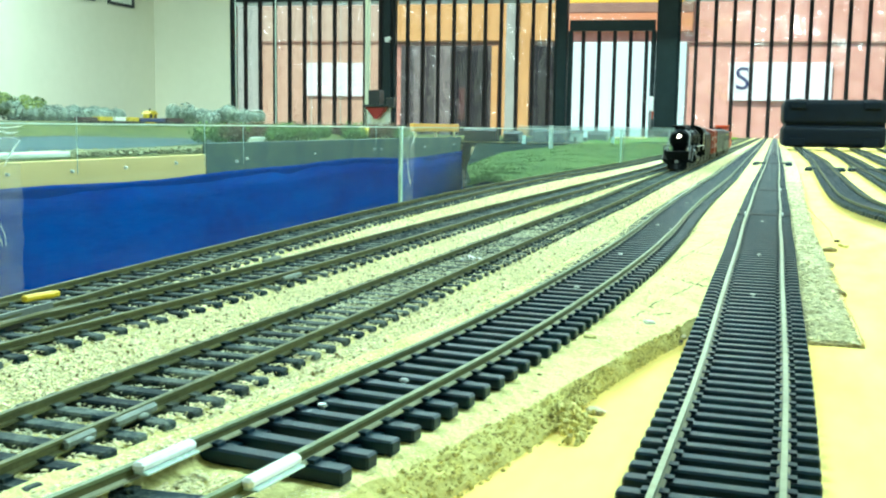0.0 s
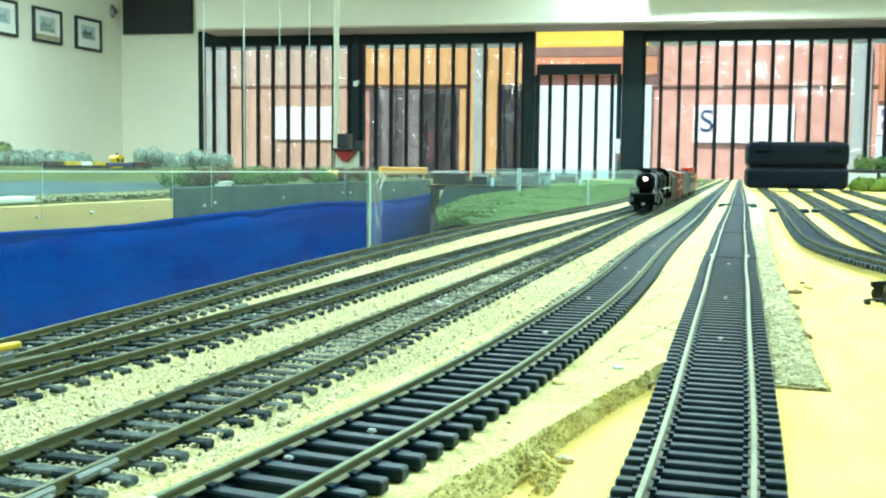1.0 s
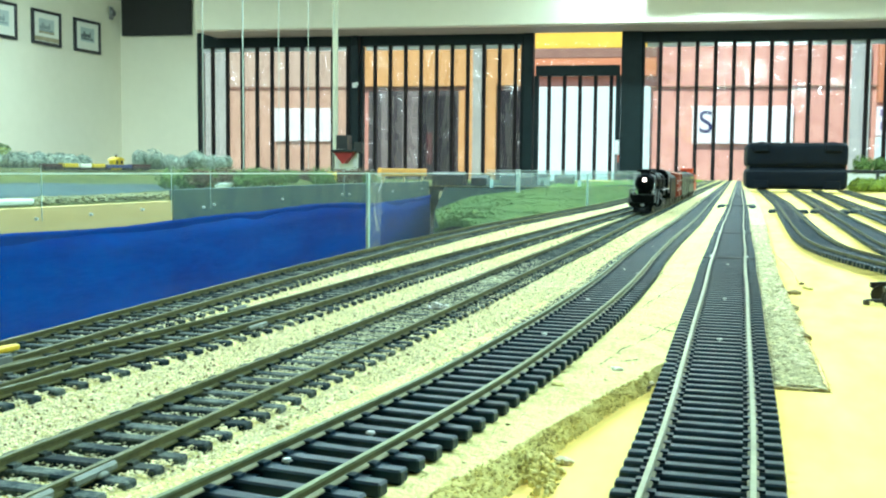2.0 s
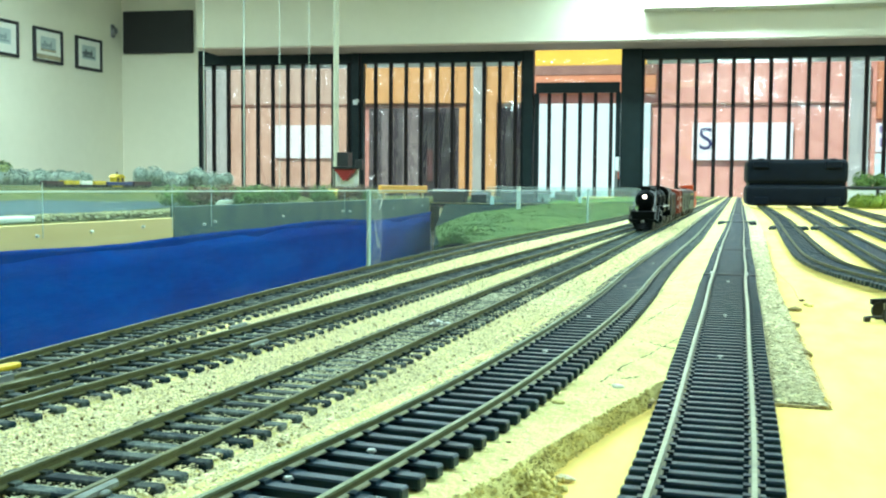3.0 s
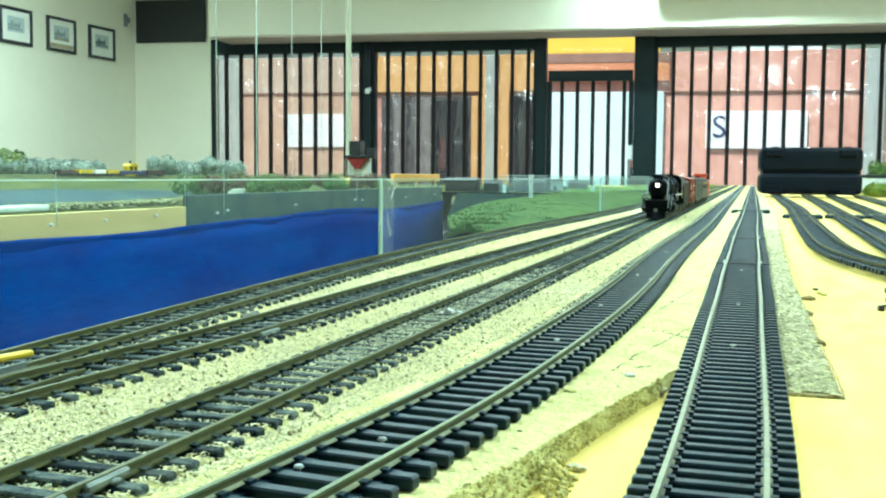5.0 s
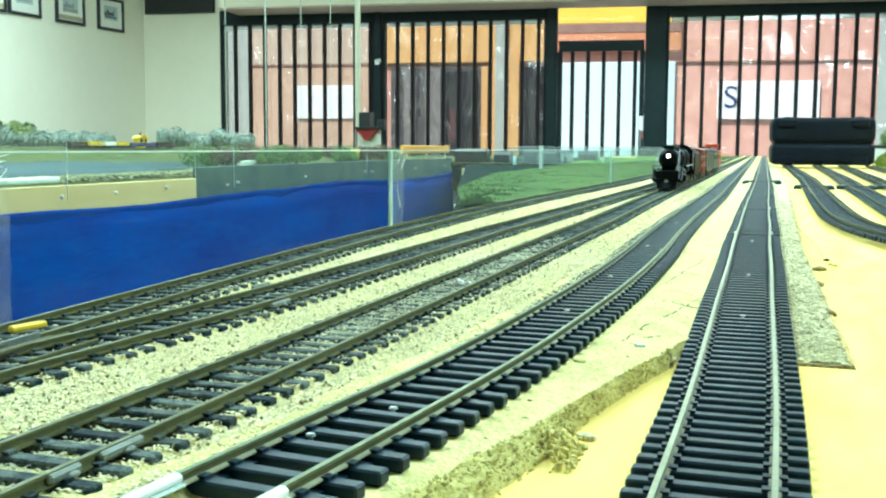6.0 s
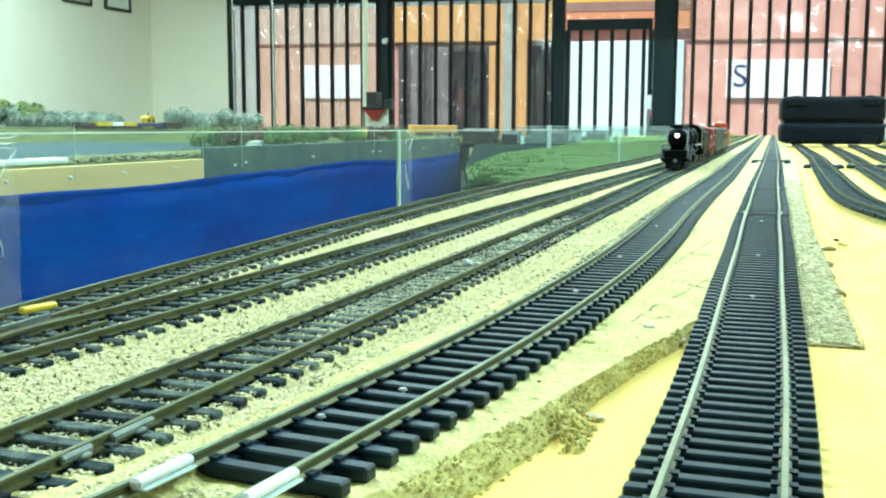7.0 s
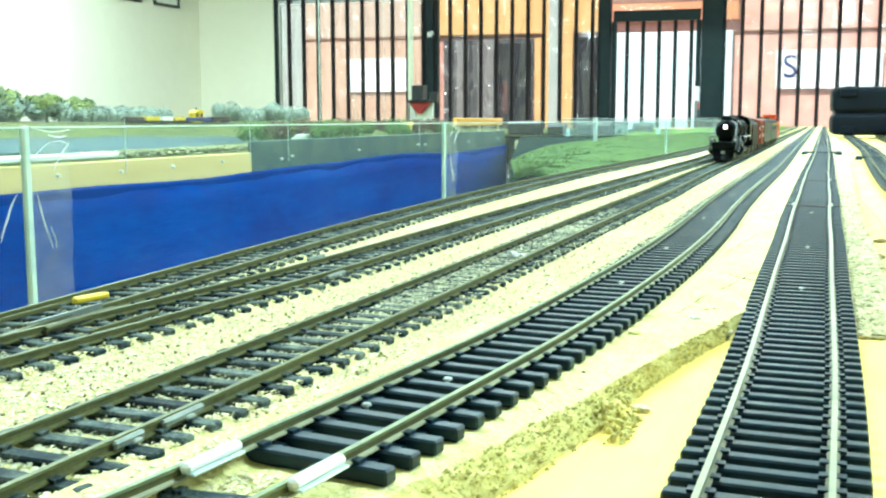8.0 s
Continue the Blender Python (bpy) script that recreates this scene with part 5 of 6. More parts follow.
def boxcar(m):
    t = thing("boxcar", m, "oxide red model boxcar with ribbed sides and white bar lettering", "boxcar")
    ln = 0.138
    bm = profile(bmesh.new(), [(-0.0165, 0.0115), (0.0165, 0.0115), (0.0165, 0.0435), (0.008, 0.0462), (-0.008, 0.0462), (-0.0165, 0.0435)], 0.004, ln - 0.004, "Y")
    body = part("body", bm, M_RED, t)
    for sx in (-1, 1):
        for i in range(16):
            y = 0.007 + i * (ln - 0.014) / 15
            if abs(y - ln / 2) > 0.014:
                part("rib", B((sx * 0.0167, y, 0.0275), (0.0006, 0.0008, 0.031)), M_RED, body)
        dr = part("door", B((sx * 0.0171, ln / 2, 0.0265), (0.0008, 0.025, 0.03), 0.0002), M_RED, t)
        for k in range(4):
            part("door_rib", B((sx * 0.0177, ln / 2, 0.0165 + k * 0.0065), (0.0005, 0.024, 0.0008)), M_RED, dr)
        for y, w2, z in ((0.028, 0.022, 0.034), (0.028, 0.014, 0.031), (0.105, 0.02, 0.034), (0.105, 0.016, 0.024), (0.105, 0.016, 0.021), (0.03, 0.012, 0.023), (0.03, 0.016, 0.02)):
            part("lettering", B((sx * 0.01685, y, z), (0.0004, w2, 0.0017)), M_WHITE, body, "plain white bar")
        for k in range(6):
            part("ladder_rung", rod(bmesh.new(), (sx * 0.0173, 0.006, 0.015 + k * 0.005), (sx * 0.0173, 0.014, 0.015 + k * 0.005), 0.0004, 5), M_RED, t)
    for k in range(7):
        part("end_rib", B((0, 0.0038, 0.016 + k * 0.0042), (0.029, 0.0008, 0.0014), 0.0003), M_RED, body)
    part("roof_walk", B((0, ln / 2, 0.0472), (0.006, ln - 0.002, 0.001), 0.0002), M_RED, t)
    part("brake_wheel", cyl(bmesh.new(), (0.006, 0.002, 0.04), 0.003, 0.0008, "Y", 10), M_BLACK, t)
    part("underframe", B((0, ln / 2, 0.0105), (0.014, ln - 0.004, 0.003), 0.0004), M_BLACK, t)
    part("coupler", B((0, ln / 2, 0.0098), (0.003, ln + 0.014, 0.002)), M_BLACK, t)
    bogie(t, 0.024)
    bogie(t, ln - 0.024)
    return t


def coach(m, label, windows):
    t = thing("passenger_coach", m, label, "coach", "green coaches")
    ln = 0.2
    bm = profile(bmesh.new(), [(-0.0168, 0.0108), (0.0168, 0.0108), (0.0168, 0.0385), (0.0145, 0.0425), (0.008, 0.0455), (-0.008, 0.0455), (-0.0145, 0.0425), (-0.0168, 0.0385)], 0.003, ln - 0.003, "Y")
    body = part("body", bm, M_COACH, t)
    bm = profile(bmesh.new(), [(-0.0172, 0.0388), (-0.0148, 0.0432), (-0.008, 0.0463), (0.008, 0.0463), (0.0148, 0.0432), (0.0172, 0.0388), (0.0146, 0.0424), (0.008, 0.0455), (-0.008, 0.0455), (-0.0146, 0.0424)], 0.001, ln - 0.001, "Y")
    part("roof", bm, M_LOCO, t, "dark roof")
    for sx in (-1, 1):
        if windows:
            for i in range(11):
                part("window", B((sx * 0.0169, 0.022 + i * 0.0155, 0.03), (0.0004, 0.009, 0.0075), 0.0001), M_BLACK, body)
            for i in range(5):
                part("lettering", B((sx * 0.0169, 0.06 + i * 0.02, 0.0365), (0.0004, 0.009, 0.0017)), M_YEL, body, "plain yellow bar")
        else:
            for y in (0.055, 0.075, 0.135, 0.155):
                part("door", B((sx * 0.017, y, 0.0255), (0.0006, 0.012, 0.0235), 0.0002), M_BLACK, body, "dark sliding door")
        part("sill_rail", B((sx * 0.0171, ln / 2, 0.0225 if windows else 0.0125), (0.0005, ln - 0.008, 0.0009)), M_COACH, body)
    for y in (0.05, 0.1, 0.15):
        part("roof_vent", B((0.003, y, 0.0472), (0.004, 0.006, 0.0022), 0.0004), M_LOCO, t)
    part("underbody", B((0, ln / 2, 0.0085), (0.016, 0.06, 0.005), 0.0006), M_BLACK, t)
    part("coupler", B((0, ln / 2, 0.0098), (0.003, ln + 0.012, 0.002)), M_BLACK, t)
    bogie(t, 0.032, 0.026)
    bogie(t, ln - 0.032, 0.026)
    return t


def caboose(m):
    t = thing("caboose", m, "bright orange-red model caboose with a raised lookout", "caboose")
    ln = 0.115
    bm = profile(bmesh.new(), [(-0.0162, 0.0115), (0.0162, 0.0115), (0.0162, 0.0395), (0.008, 0.0425), (-0.008, 0.0425), (-0.0162, 0.0395)], 0.014, ln - 0.014, "Y")
    body = part("body", bm, M_CAB, t)
    bm = profile(bmesh.new(), [(-0.0175, 0.0394), (0, 0.0436), (0.0175, 0.0394), (0.0175, 0.0402), (0, 0.0446), (-0.0175, 0.0402)], 0.001, ln - 0.001, "Y")
    part("roof", bm, M_CAB, t)
    cu = part("cupola", B((0, 0.045, 0.0485), (0.024, 0.026, 0.0085), 0.0008), M_CAB, t)
    part("cupola_roof", B((0, 0.045, 0.0532), (0.027, 0.03, 0.0012), 0.0004), M_CAB, cu)
    for sx in (-1, 1):
        for y in (0.03, 0.06, 0.085):
            part("window", B((sx * 0.0163, y, 0.03), (0.0004, 0.007, 0.008), 0.0001), M_BLACK, body)
        part("window", B((sx * 0.0121, 0.045, 0.0485), (0.0004, 0.009, 0.005), 0.0001), M_BLACK, cu)
    for y in (0.003, ln - 0.003):
        bm = bmesh.new()
        for x in (-0.015, -0.006, 0.006, 0.015):
            rod(bm, (x, y, 0.0118), (x, y, 0.026 if abs(x) < 0.01 else 0.0395), 0.0004, 5)
        rod(bm, (-0.015, y, 0.024), (0.015, y, 0.024), 0.0004, 5)
        part("end_railing", bm, M_CAB, t)
    part("platform", B((0, ln / 2, 0.0112), (0.031, ln - 0.002, 0.0012), 0.0002), M_BLACK, t)
    part("chimney", cyl(bmesh.new(), (0.007, 0.078, 0.047), 0.0011, 0.009, seg=8), M_BLACK, t)
    part("coupler", B((0, ln / 2, 0.0098), (0.003, ln + 0.012, 0.002)), M_BLACK, t)
    bogie(t, 0.026)
    bogie(t, ln - 0.026)
    return t


RAILTOP = 0.0058 + 0.003 + 0.00195


def on_track(y, line=T3, z=RAILTOP, ln=0.1):
    """The pose of a vehicle whose near end is at y."""
    a, b = float(line(y + 0.2 * ln)), float(line(y + 0.8 * ln))
    ang = math.atan2(b - a, 0.6 * ln)
    x = a - math.tan(ang) * 0.2 * ln
    return Matrix.Translation((x, y, z)) @ Matrix.Rotation(-ang, 4, "Z")


FRONT = 1.13
locomotive(on_track(FRONT, ln=0.18))
tender(on_track(FRONT + 0.19, ln=0.115))
boxcar(on_track(FRONT + 0.318, ln=0.138))
coach(on_track(FRONT + 0.47, ln=0.2), "dull green model baggage coach with dark doors", False)
coach(on_track(FRONT + 0.684, ln=0.2), "dull green model coach with a row of dark windows", True)
caboose(on_track(FRONT + 0.898, ln=0.115))


# ---- things on and beside the tracks ----
def joiner(x, y, a, z):
    j = thing("rail_joiner", pose(x, y, z, 0, 0, a), "white plastic insulated rail joiner lying on the rail", "rail joiner", "rail joiners")
    part("sleeve", B((0, 0, 0.0002), (0.0019, 0.012, 0.0015), 0.0005), M_WHITE, j)
    part("lip", B((0.0004, 0, -0.0006), (0.0024, 0.0112, 0.0004), 0.00015), M_PEDGE, j)


def small_items():
    joiner(float(T4(0.115)) - G + 0.0011, 0.115, -5, 0.0093)
    joiner(float(T4(0.115)) + G + 0.0011, 0.115, -6, 0.0093)
    s = thing("rail_scrap", pose(-0.1065, 0.333, 0.0096, 0, 0, 25), "small crumpled white scrap on the old track", "scrap")
    for k, (dx, dy, rr) in enumerate(((0.0, 0.0, 0.0021), (0.0034, -0.0022, 0.0012))):
        bm = bmesh.new()
        bmesh.ops.create_icosphere(bm, subdivisions=3, radius=rr)
        for v in bm.verts:
            v.co *= 1 + 0.75 * noise.noise(v.co * 1100 + Vector((k * 5, 2, 0))) + 0.3 * noise.noise(v.co * 3000)
            v.co.z = v.co.z * 0.5
            v.co += Vector((dx, dy, 0))
        part("paper" if k == 0 else "torn_corner", bm, M_WHITE, s)
    y = thing("yellow_stick", pose(-0.1728, 0.1985, 0.0113, 0, 0, 80), "short yellow plastic stick lying across the track", "stick")
    part("rod", B((0, 0, 0.001), (0.0095, 0.002, 0.0017), 0.0005), M_YEL, y)
    part("tip", B((0.005, 0, 0.001), (0.0014, 0.0018, 0.0014), 0.0003), M_YEL, y)
    # spare car truck on the plywood
    t = thing("spare_wheel_truck", pose(0.0612, 0.476, 0.0, 0, 0, -78), "loose black model wheel truck lying on the plywood", "wheel truck")
    bogie(t, 0.0, 0.018, 0.0036, M_BLACK, 0.009, M_BLACK)
    part("coupler_arm", B((0.002, -0.0135, 0.0022), (0.0022, 0.0085, 0.0009), 0.0003), M_BLACK, t)
    part("hook", B((0.002, -0.0178, 0.0012), (0.003, 0.0024, 0.0024), 0.0004), M_BLACK, t)
    part("spring", rod(bmesh.new(), (0.0095, -0.004, 0.0062), (0.0095, 0.004, 0.0062), 0.0009, 6), M_DARKM, t)
    # stray crumbs on the board
    for i, (cx, cy) in enumerate(((0.0205, 0.545), (0.0125, 0.452), (0.0138, 0.442), (0.05, 0.34), (0.0222, 0.527), (0.0158, 0.5), (0.0116, 0.503), (0.0235, 0.522), (0.0148, 0.365), (0.0086, 0.61))):
        c = thing("ballast_crumb", pose(cx, cy, 0, 0, 0, i * 40), "stray tan crumb of ballast on the plywood", "crumb", "stray crumbs")
        bm = bmesh.new()
        bmesh.ops.create_icosphere(bm, subdivisions=1, radius=0.0013 + 0.0008 * (i % 3), matrix=Matrix.Translation((0, 0, 0.0006)) @ Matrix.Diagonal((1.3, 0.9, 0.6, 1)))
        for v in bm.verts:
            v.co.x += 0.0004 * noise.noise(v.co * 1500 + Vector((i, 0, 0)))
        part("crumb", bm, M_STONE2 if i % 3 == 1 else M_SPECK if i % 3 == 2 else M_TRUNK, c)

    # clumps and flakes on the sandy strip and at the shoulder's foot
    for i, (p, r, mt, lab) in enumerate((((-0.0447, 0.2367, 0.0060), 0.0014, M_SHOULDER, "olive clump of ballast on the sandy strip"), ((-0.0344, 0.2621, 0.0058), 0.0014, M_MAT, "pale plaster flake on the sandy strip"), ((-0.0276, 0.2642, 0.0010), 0.0022, M_TRUNK, "dark brown lump at the shoulder's end"), ((-0.0262, 0.2656, 0.0020), 0.0012, M_BALLAST, "pale plaster flake at the shoulder's end"), ((-0.0348, 0.1913, 0.0010), 0.0017, M_BALLAST, "pale plaster chunk at the shoulder's foot"))):
        c = thing("ballast_clump" if mt in (M_TRUNK, M_SHOULDER) else "plaster_flake", pose(p[0], p[1], p[2] - 0.0004, 0, 0, i * 37), lab, "clump" if mt in (M_TRUNK, M_SHOULDER) else "flake")
        bm = bmesh.new()
        bmesh.ops.create_icosphere(bm, subdivisions=2, radius=r, matrix=Matrix.Diagonal((1.25, 0.9, 0.42, 1)))
        for v in bm.verts:
            v.co *= 1 + 0.45 * noise.noise(v.co * 900 + Vector((i * 3, 0, 0)))
        part("lump", bm, mt, c)


small_items()


def rail_joint(y):
    """Where two lengths of the straight track meet: a gap in the sleepers and a sleeve on each rail."""
    j = thing("track_joint", pose(float(T5(y)), y, z5(y), 0, 0, 1.3), "dark joint with pale rail sleeves in the straight track", "track joint", "track joints")
    part("gap_strip", B((0, 0, 0.0034), (0.0155, 0.0022, 0.0007), 0.0002), M_BLACK, j, "black gap strip")
    for sx in (-1, 1):
        part("outer_strip", B((sx * 0.0122, 0, 0.0034), (0.0042, 0.0022, 0.0007), 0.0002), M_BLACK, j)
        part("sleeve", B((sx * 0.0099, -0.002, 0.0042), (0.0009, 0.012, 0.0012), 0.0003), M_SILVER, j, "pale metal rail sleeve")


rail_joint(0.588)
rail_joint(0.824)


def turnout():
    t = thing("turnout_frog", pose(float(T1(0.185)) + G, 0.185, 0.0, 0, 0, 4), "grey metal turnout frog where the two outer tracks join", "turnout frog")
    part("casting", B((0.002, 0, 0.0093), (0.006, 0.026, 0.0012), 0.0003), M_DARKM, t)
    part("point", profile(bmesh.new(), [(-0.0006, 0.0088), (0.0006, 0.0088), (0.0004, 0.0114), (-0.0004, 0.0114)], -0.014, 0.013, "Y"), M_PEWTER, t)
    for sx in (-1, 1):
        part("wing_rail", rod(bmesh.new(), (sx * 0.0032 + 0.002, -0.014, 0.0104), (sx * 0.0022 + 0.002, 0.012, 0.0104), 0.0007, 6), M_RAIL, t)
        g = part("guard_rail", B((sx * 0.0142 + 0.002, 0, 0.0102), (0.0006, 0.026, 0.0012), 0.0002), M_RAIL, t)
    for x, y, ln in ((-0.0958, 0.129, 0.011), (-0.0958, 0.116, 0.007), (-0.1413, 0.268, 0.012), (-0.1655, 0.3, 0.012)):
        j = thing("solder_joint", pose(x, y, 0.0098, 0, 0, 1), "dull grey soldered rail joint", "rail joint", "rail joints")
        part("sleeve", B((0.0007, 0, 0), (0.0012, ln, 0.0015), 0.0004), M_PEWTER, j)
        bm = bmesh.new()
        bmesh.ops.create_icosphere(bm, subdivisions=2, radius=0.0008, matrix=Matrix.Translation((0.0013, 0.001, -0.0004)) @ Matrix.Diagonal((1, 1.8, 0.7, 1)))
        part("solder", bm, M_PEWTER, j, "lump of solder", True)


turnout()


def module_joint():
    """Bridging pieces where two modules meet."""
    for x, y, z, w, lab in ((float(T5(1.54)), 1.54, z5(1.54) + 0.0026, 0.052, "dark ragged bridging plate between the layout modules"), (0.0345, 1.46, 0.0056, 0.05, "dark ragged bridging plate between the yard modules"), (0.088, 1.48, 0.0056, 0.048, "dark ragged bridging plate between the yard modules"), (0.138, 1.5, 0.0056, 0.046, "dark ragged bridging plate between the yard modules"), (0.195, 1.53, 0.0056, 0.046, "dark ragged bridging plate between the yard modules")):
        rj = random.Random(int(x * 1000))
        j = thing("bridge_plate", pose(x, y, z), lab, "bridge plate", "bridge plates")
        part("plate", B((0, 0, 0.0009), (w, 0.022, 0.0018), 0.0006), M_TIE, j)
        for sx in (-1, 1):
            part("tab", B((sx * (w / 2 - 0.004), -0.009 + 0.004 * rj.random(), -0.0012), (0.01, 0.014, 0.0036), 0.0008), M_TIE, j)
            part("rail_shoe", B((sx * G, -0.002, 0.0024), (0.0022, 0.03, 0.0014), 0.0004), M_RAIL, j, "brown metal rail shoe")
        for k in range(5):
            bm = bmesh.new()
            bmesh.ops.create_icosphere(bm, subdivisions=1, radius=0.0016 + 0.0016 * rj.random(), matrix=Matrix.Translation(((rj.random() - 0.5) * w, -0.008 + 0.012 * rj.random(), 0.0018)) @ Matrix.Diagonal((1.5, 1, 0.6, 1)))
            part("glue_blob", bm, M_PEWTER if k % 2 else M_FOOT, j, "pale dried glue blob")


module_joint()


def tool_case():
    c = thing("tool_case", pose(0.0945, 3.16, 0.0087, 0, 0, 3), "closed black moulded plastic tool case lying on the yard tracks", "tool case")

    def half(z0, z1, name):
        bm = box(bmesh.new(), (0, 0.11, (z0 + z1) / 2), (0.285, 0.22, z1 - z0), 0)
        bmesh.ops.bevel(bm, geom=list(bm.edges), offset=0.02, segments=4, affect="EDGES", profile=0.6)
        return part(name, bm, M_CASE, c)
    lo, hi = half(0.001, 0.064, "base"), half(0.066, 0.139, "lid")
    for x in (-0.1, 0.1):
        part("foot", B((x, 0.012, 0.016), (0.05, 0.03, 0.03), 0.006), M_CASE, lo)
        part("latch", B((x, -0.003, 0.122), (0.046, 0.012, 0.022), 0.003), M_CASE, hi)
        part("rib", B((x, 0.11, 0.139), (0.02, 0.2, 0.004), 0.0015), M_CASE, hi)
    part("rim", B((0, 0.11, 0.065), (0.268, 0.2, 0.03), 0.002), M_CASE, lo)


tool_case()


# ---- barrier along the aisle ----
TOP = 0.0538
# glints painted on the tape's folds: along and up at both ends, bow, half-width
FOLD_GLINTS = [(-0.001, 0.0535, 0.0145, 0.0532, -0.0009, 0.00016), (0.0045, 0.0516, 0.0123, 0.0512, -0.0006, 0.00022), (-0.001, 0.0457, 0.0056, 0.0494, 0.0003, 0.00012),
         (0.0133, 0.0489, 0.0062, 0.0409, -0.0005, 0.0003), (0.0065, 0.0496, 0.0135, 0.0487, 0.0004, 0.00008), (-0.009, 0.0346, -0.016, 0.0214, -0.0006, 0.00028),
         (-0.001, 0.034, 0.0046, 0.0174, -0.0004, 0.0002), (0.0039, 0.0243, 0.0062, 0.0172, 0.0003, 0.00014)]


def barrier():
    b = thing("acrylic_barrier", None, "low clear acrylic barrier on pale posts along the layout edge", "barrier")
    pts = [(-0.2262, 0.2366), (-0.2372, 0.603), (-0.2405, 0.99), (-0.2385, 1.46), (-0.243, 2.3)]
    pts = [(-0.215, -0.2)] + pts
    for i, (p, q) in enumerate(zip(pts, pts[1:])):
        a, d = Vector(p), Vector(q) - Vector(p)
        m = a + d / 2
        ang = math.atan2(d.y, d.x)
        sh = part("sheet", B((m.x, m.y, TOP - 0.0462), (d.length - 0.001, 0.0012, 0.092), 0, ang), M_PLEXI if i < 2 else M_PLEXIS, b, "" if i < 2 else "clear sheet with the reflected haze mixed in")
        sh.visible_shadow = False
        part("top_edge", B((m.x, m.y, TOP), (d.length - 0.002, 0.0013, 0.0005), 0, ang), M_PEDGE, b)
    for i, (x, y) in enumerate(pts[1:]):
        if i == 2:
            continue
        w = 0.0038 if i < 1 else 0.0042
        part("standoff", B((x + 0.012, y, -0.03), (0.026, 0.012, 0.012), 0.001), M_TIMBER, b)
        part("post", B((x - 0.001, y, TOP - 0.0455), (0.002, w * 0.8, 0.092), 0.0006), M_PEDGE, b, "pale translucent post")
        # crinkled tape wrapped round the post
        nv, nz, vs = 14, 22, []
        for jz in range(nz + 1):
            for jv in range(nv + 1):
                ty, tz = y - 0.005 + 0.0195 * jv / nv, TOP - 0.061 * jz / nz
                vs.append((x + 0.0024 + 0.0011 * noise.noise((ty * 110, tz * 45, i)) + 0.0006 * noise.noise((ty * 260, tz * 200, i + 5.0)), ty, tz))
        fs = [(jz * (nv + 1) + jv, jz * (nv + 1) + jv + 1, (jz + 1) * (nv + 1) + jv + 1, (jz + 1) * (nv + 1) + jv) for jz in range(nz) for jv in range(nv)]
        t = raw("tape", vs, fs, M_TAPE, b, True)
        tagged(t, "crinkled clear adhesive tape")
        t.visible_shadow = False
        if i < 2:
            # pale rods stand in for the highlights on the crinkled tape
            for ya, za, yb, zb, bow, w in FOLD_GLINTS:
                bm, prev = bmesh.new(), None
                for k in range(13):
                    f = k / 12
                    q = Vector((yb - ya, zb - za)).orthogonal().normalized() * bow * math.sin(math.pi * f)
                    p = Vector((x + 0.0037 + 0.0004 * noise.noise((f * 4, ya * 300, za * 90)), y + ya + (yb - ya) * f + q.x, za + (zb - za) * f + q.y))
                    if prev is not None:
                        rod(bm, prev, p, 0.00005 + w * max(0.0, math.sin(math.pi * (f - 0.04)) ** 0.7 * (0.75 + 0.5 * noise.noise((f * 6, za * 400, 2.0)))), 5)
                    prev = p
                part("fold_glint", bm, M_TAPESHINE, t, "pale strip for the glint along a tape crease")


barrier()


# ---- grass bank and the ground beyond the aisle's end ----
def ground_patch(name, edge_a, edge_b, zf, material, label, n=40, k=10, kind="structure"):
    """A strip of ground between two lines x(y) over the same stretch."""
    vs, fs = [], []
    for j in range(n + 1):
        y = edge_a[0][1] + (edge_a[-1][1] - edge_a[0][1]) * (j / n) ** 1.4
        xa, xb = np.interp(y, [p[1] for p in edge_a], [p[0] for p in edge_a]), np.interp(y, [p[1] for p in edge_b], [p[0] for p in edge_b])
        for i in range(k + 1):
            x = float(xa + (xb - xa) * i / k)
            vs.append((x, float(y), zf(x, y, i / k)))
    for j in range(n):
        for i in range(k):
            fs.append((j * (k + 1) + i, j * (k + 1) + i + 1, (j + 1) * (k + 1) + i + 1, (j + 1) * (k + 1) + i))
    ob = raw(name, vs, fs, material, None, True)
    return tagged(ob, label, "ground", kind=kind)


ground_patch("grass_bank", [(-0.29, 0.92), (-0.385, 1.2), (-0.432, 1.347), (-0.497, 1.635), (-0.598, 2.117), (-0.63, 2.433), (-0.68, 3.0), (-0.737, 3.5)], [(-0.245, 0.86), (-0.247, 3.5)],
             lambda x, y, s: 0.001 + 0.006 * math.sin(math.pi * s) + 0.004 * noise.noise((x * 12, y * 9, 0)) * math.sin(math.pi * s) + 0.0015 * noise.noise((x * 45, y * 30, 5)), M_GRASS, "green grass mat along the track edge", 90, 30)
ground_patch("town_ground", [(-1.15, 3.51), (-1.15, 5.6)], [(-0.742, 3.51), (-0.742, 5.6)], lambda x, y, s: 0.004 + 0.002 * noise.noise((x * 9, y * 9, 0)), M_GRASSD, "dark mossy scenery behind the grass", 20, 8)
ground_patch("far_grass", [(-0.74, 3.52), (-0.74, 7.0)], [(-0.3, 3.52), (-0.34, 7.0)], lambda x, y, s: 0.004 + 0.016 * abs(noise.noise((x * 6, y * 3, 2))), M_GRASSL, "rough green scatter beside the far tracks")
ground_patch("far_grass", [(0.3, 3.52), (0.3, 7.0)], [(0.95, 3.52), (0.95, 7.0)], lambda x, y, s: 0.004 + 0.012 * abs(noise.noise((x * 6, y * 3, 8))), M_GRASSY, "rough light green scatter beside the yard")


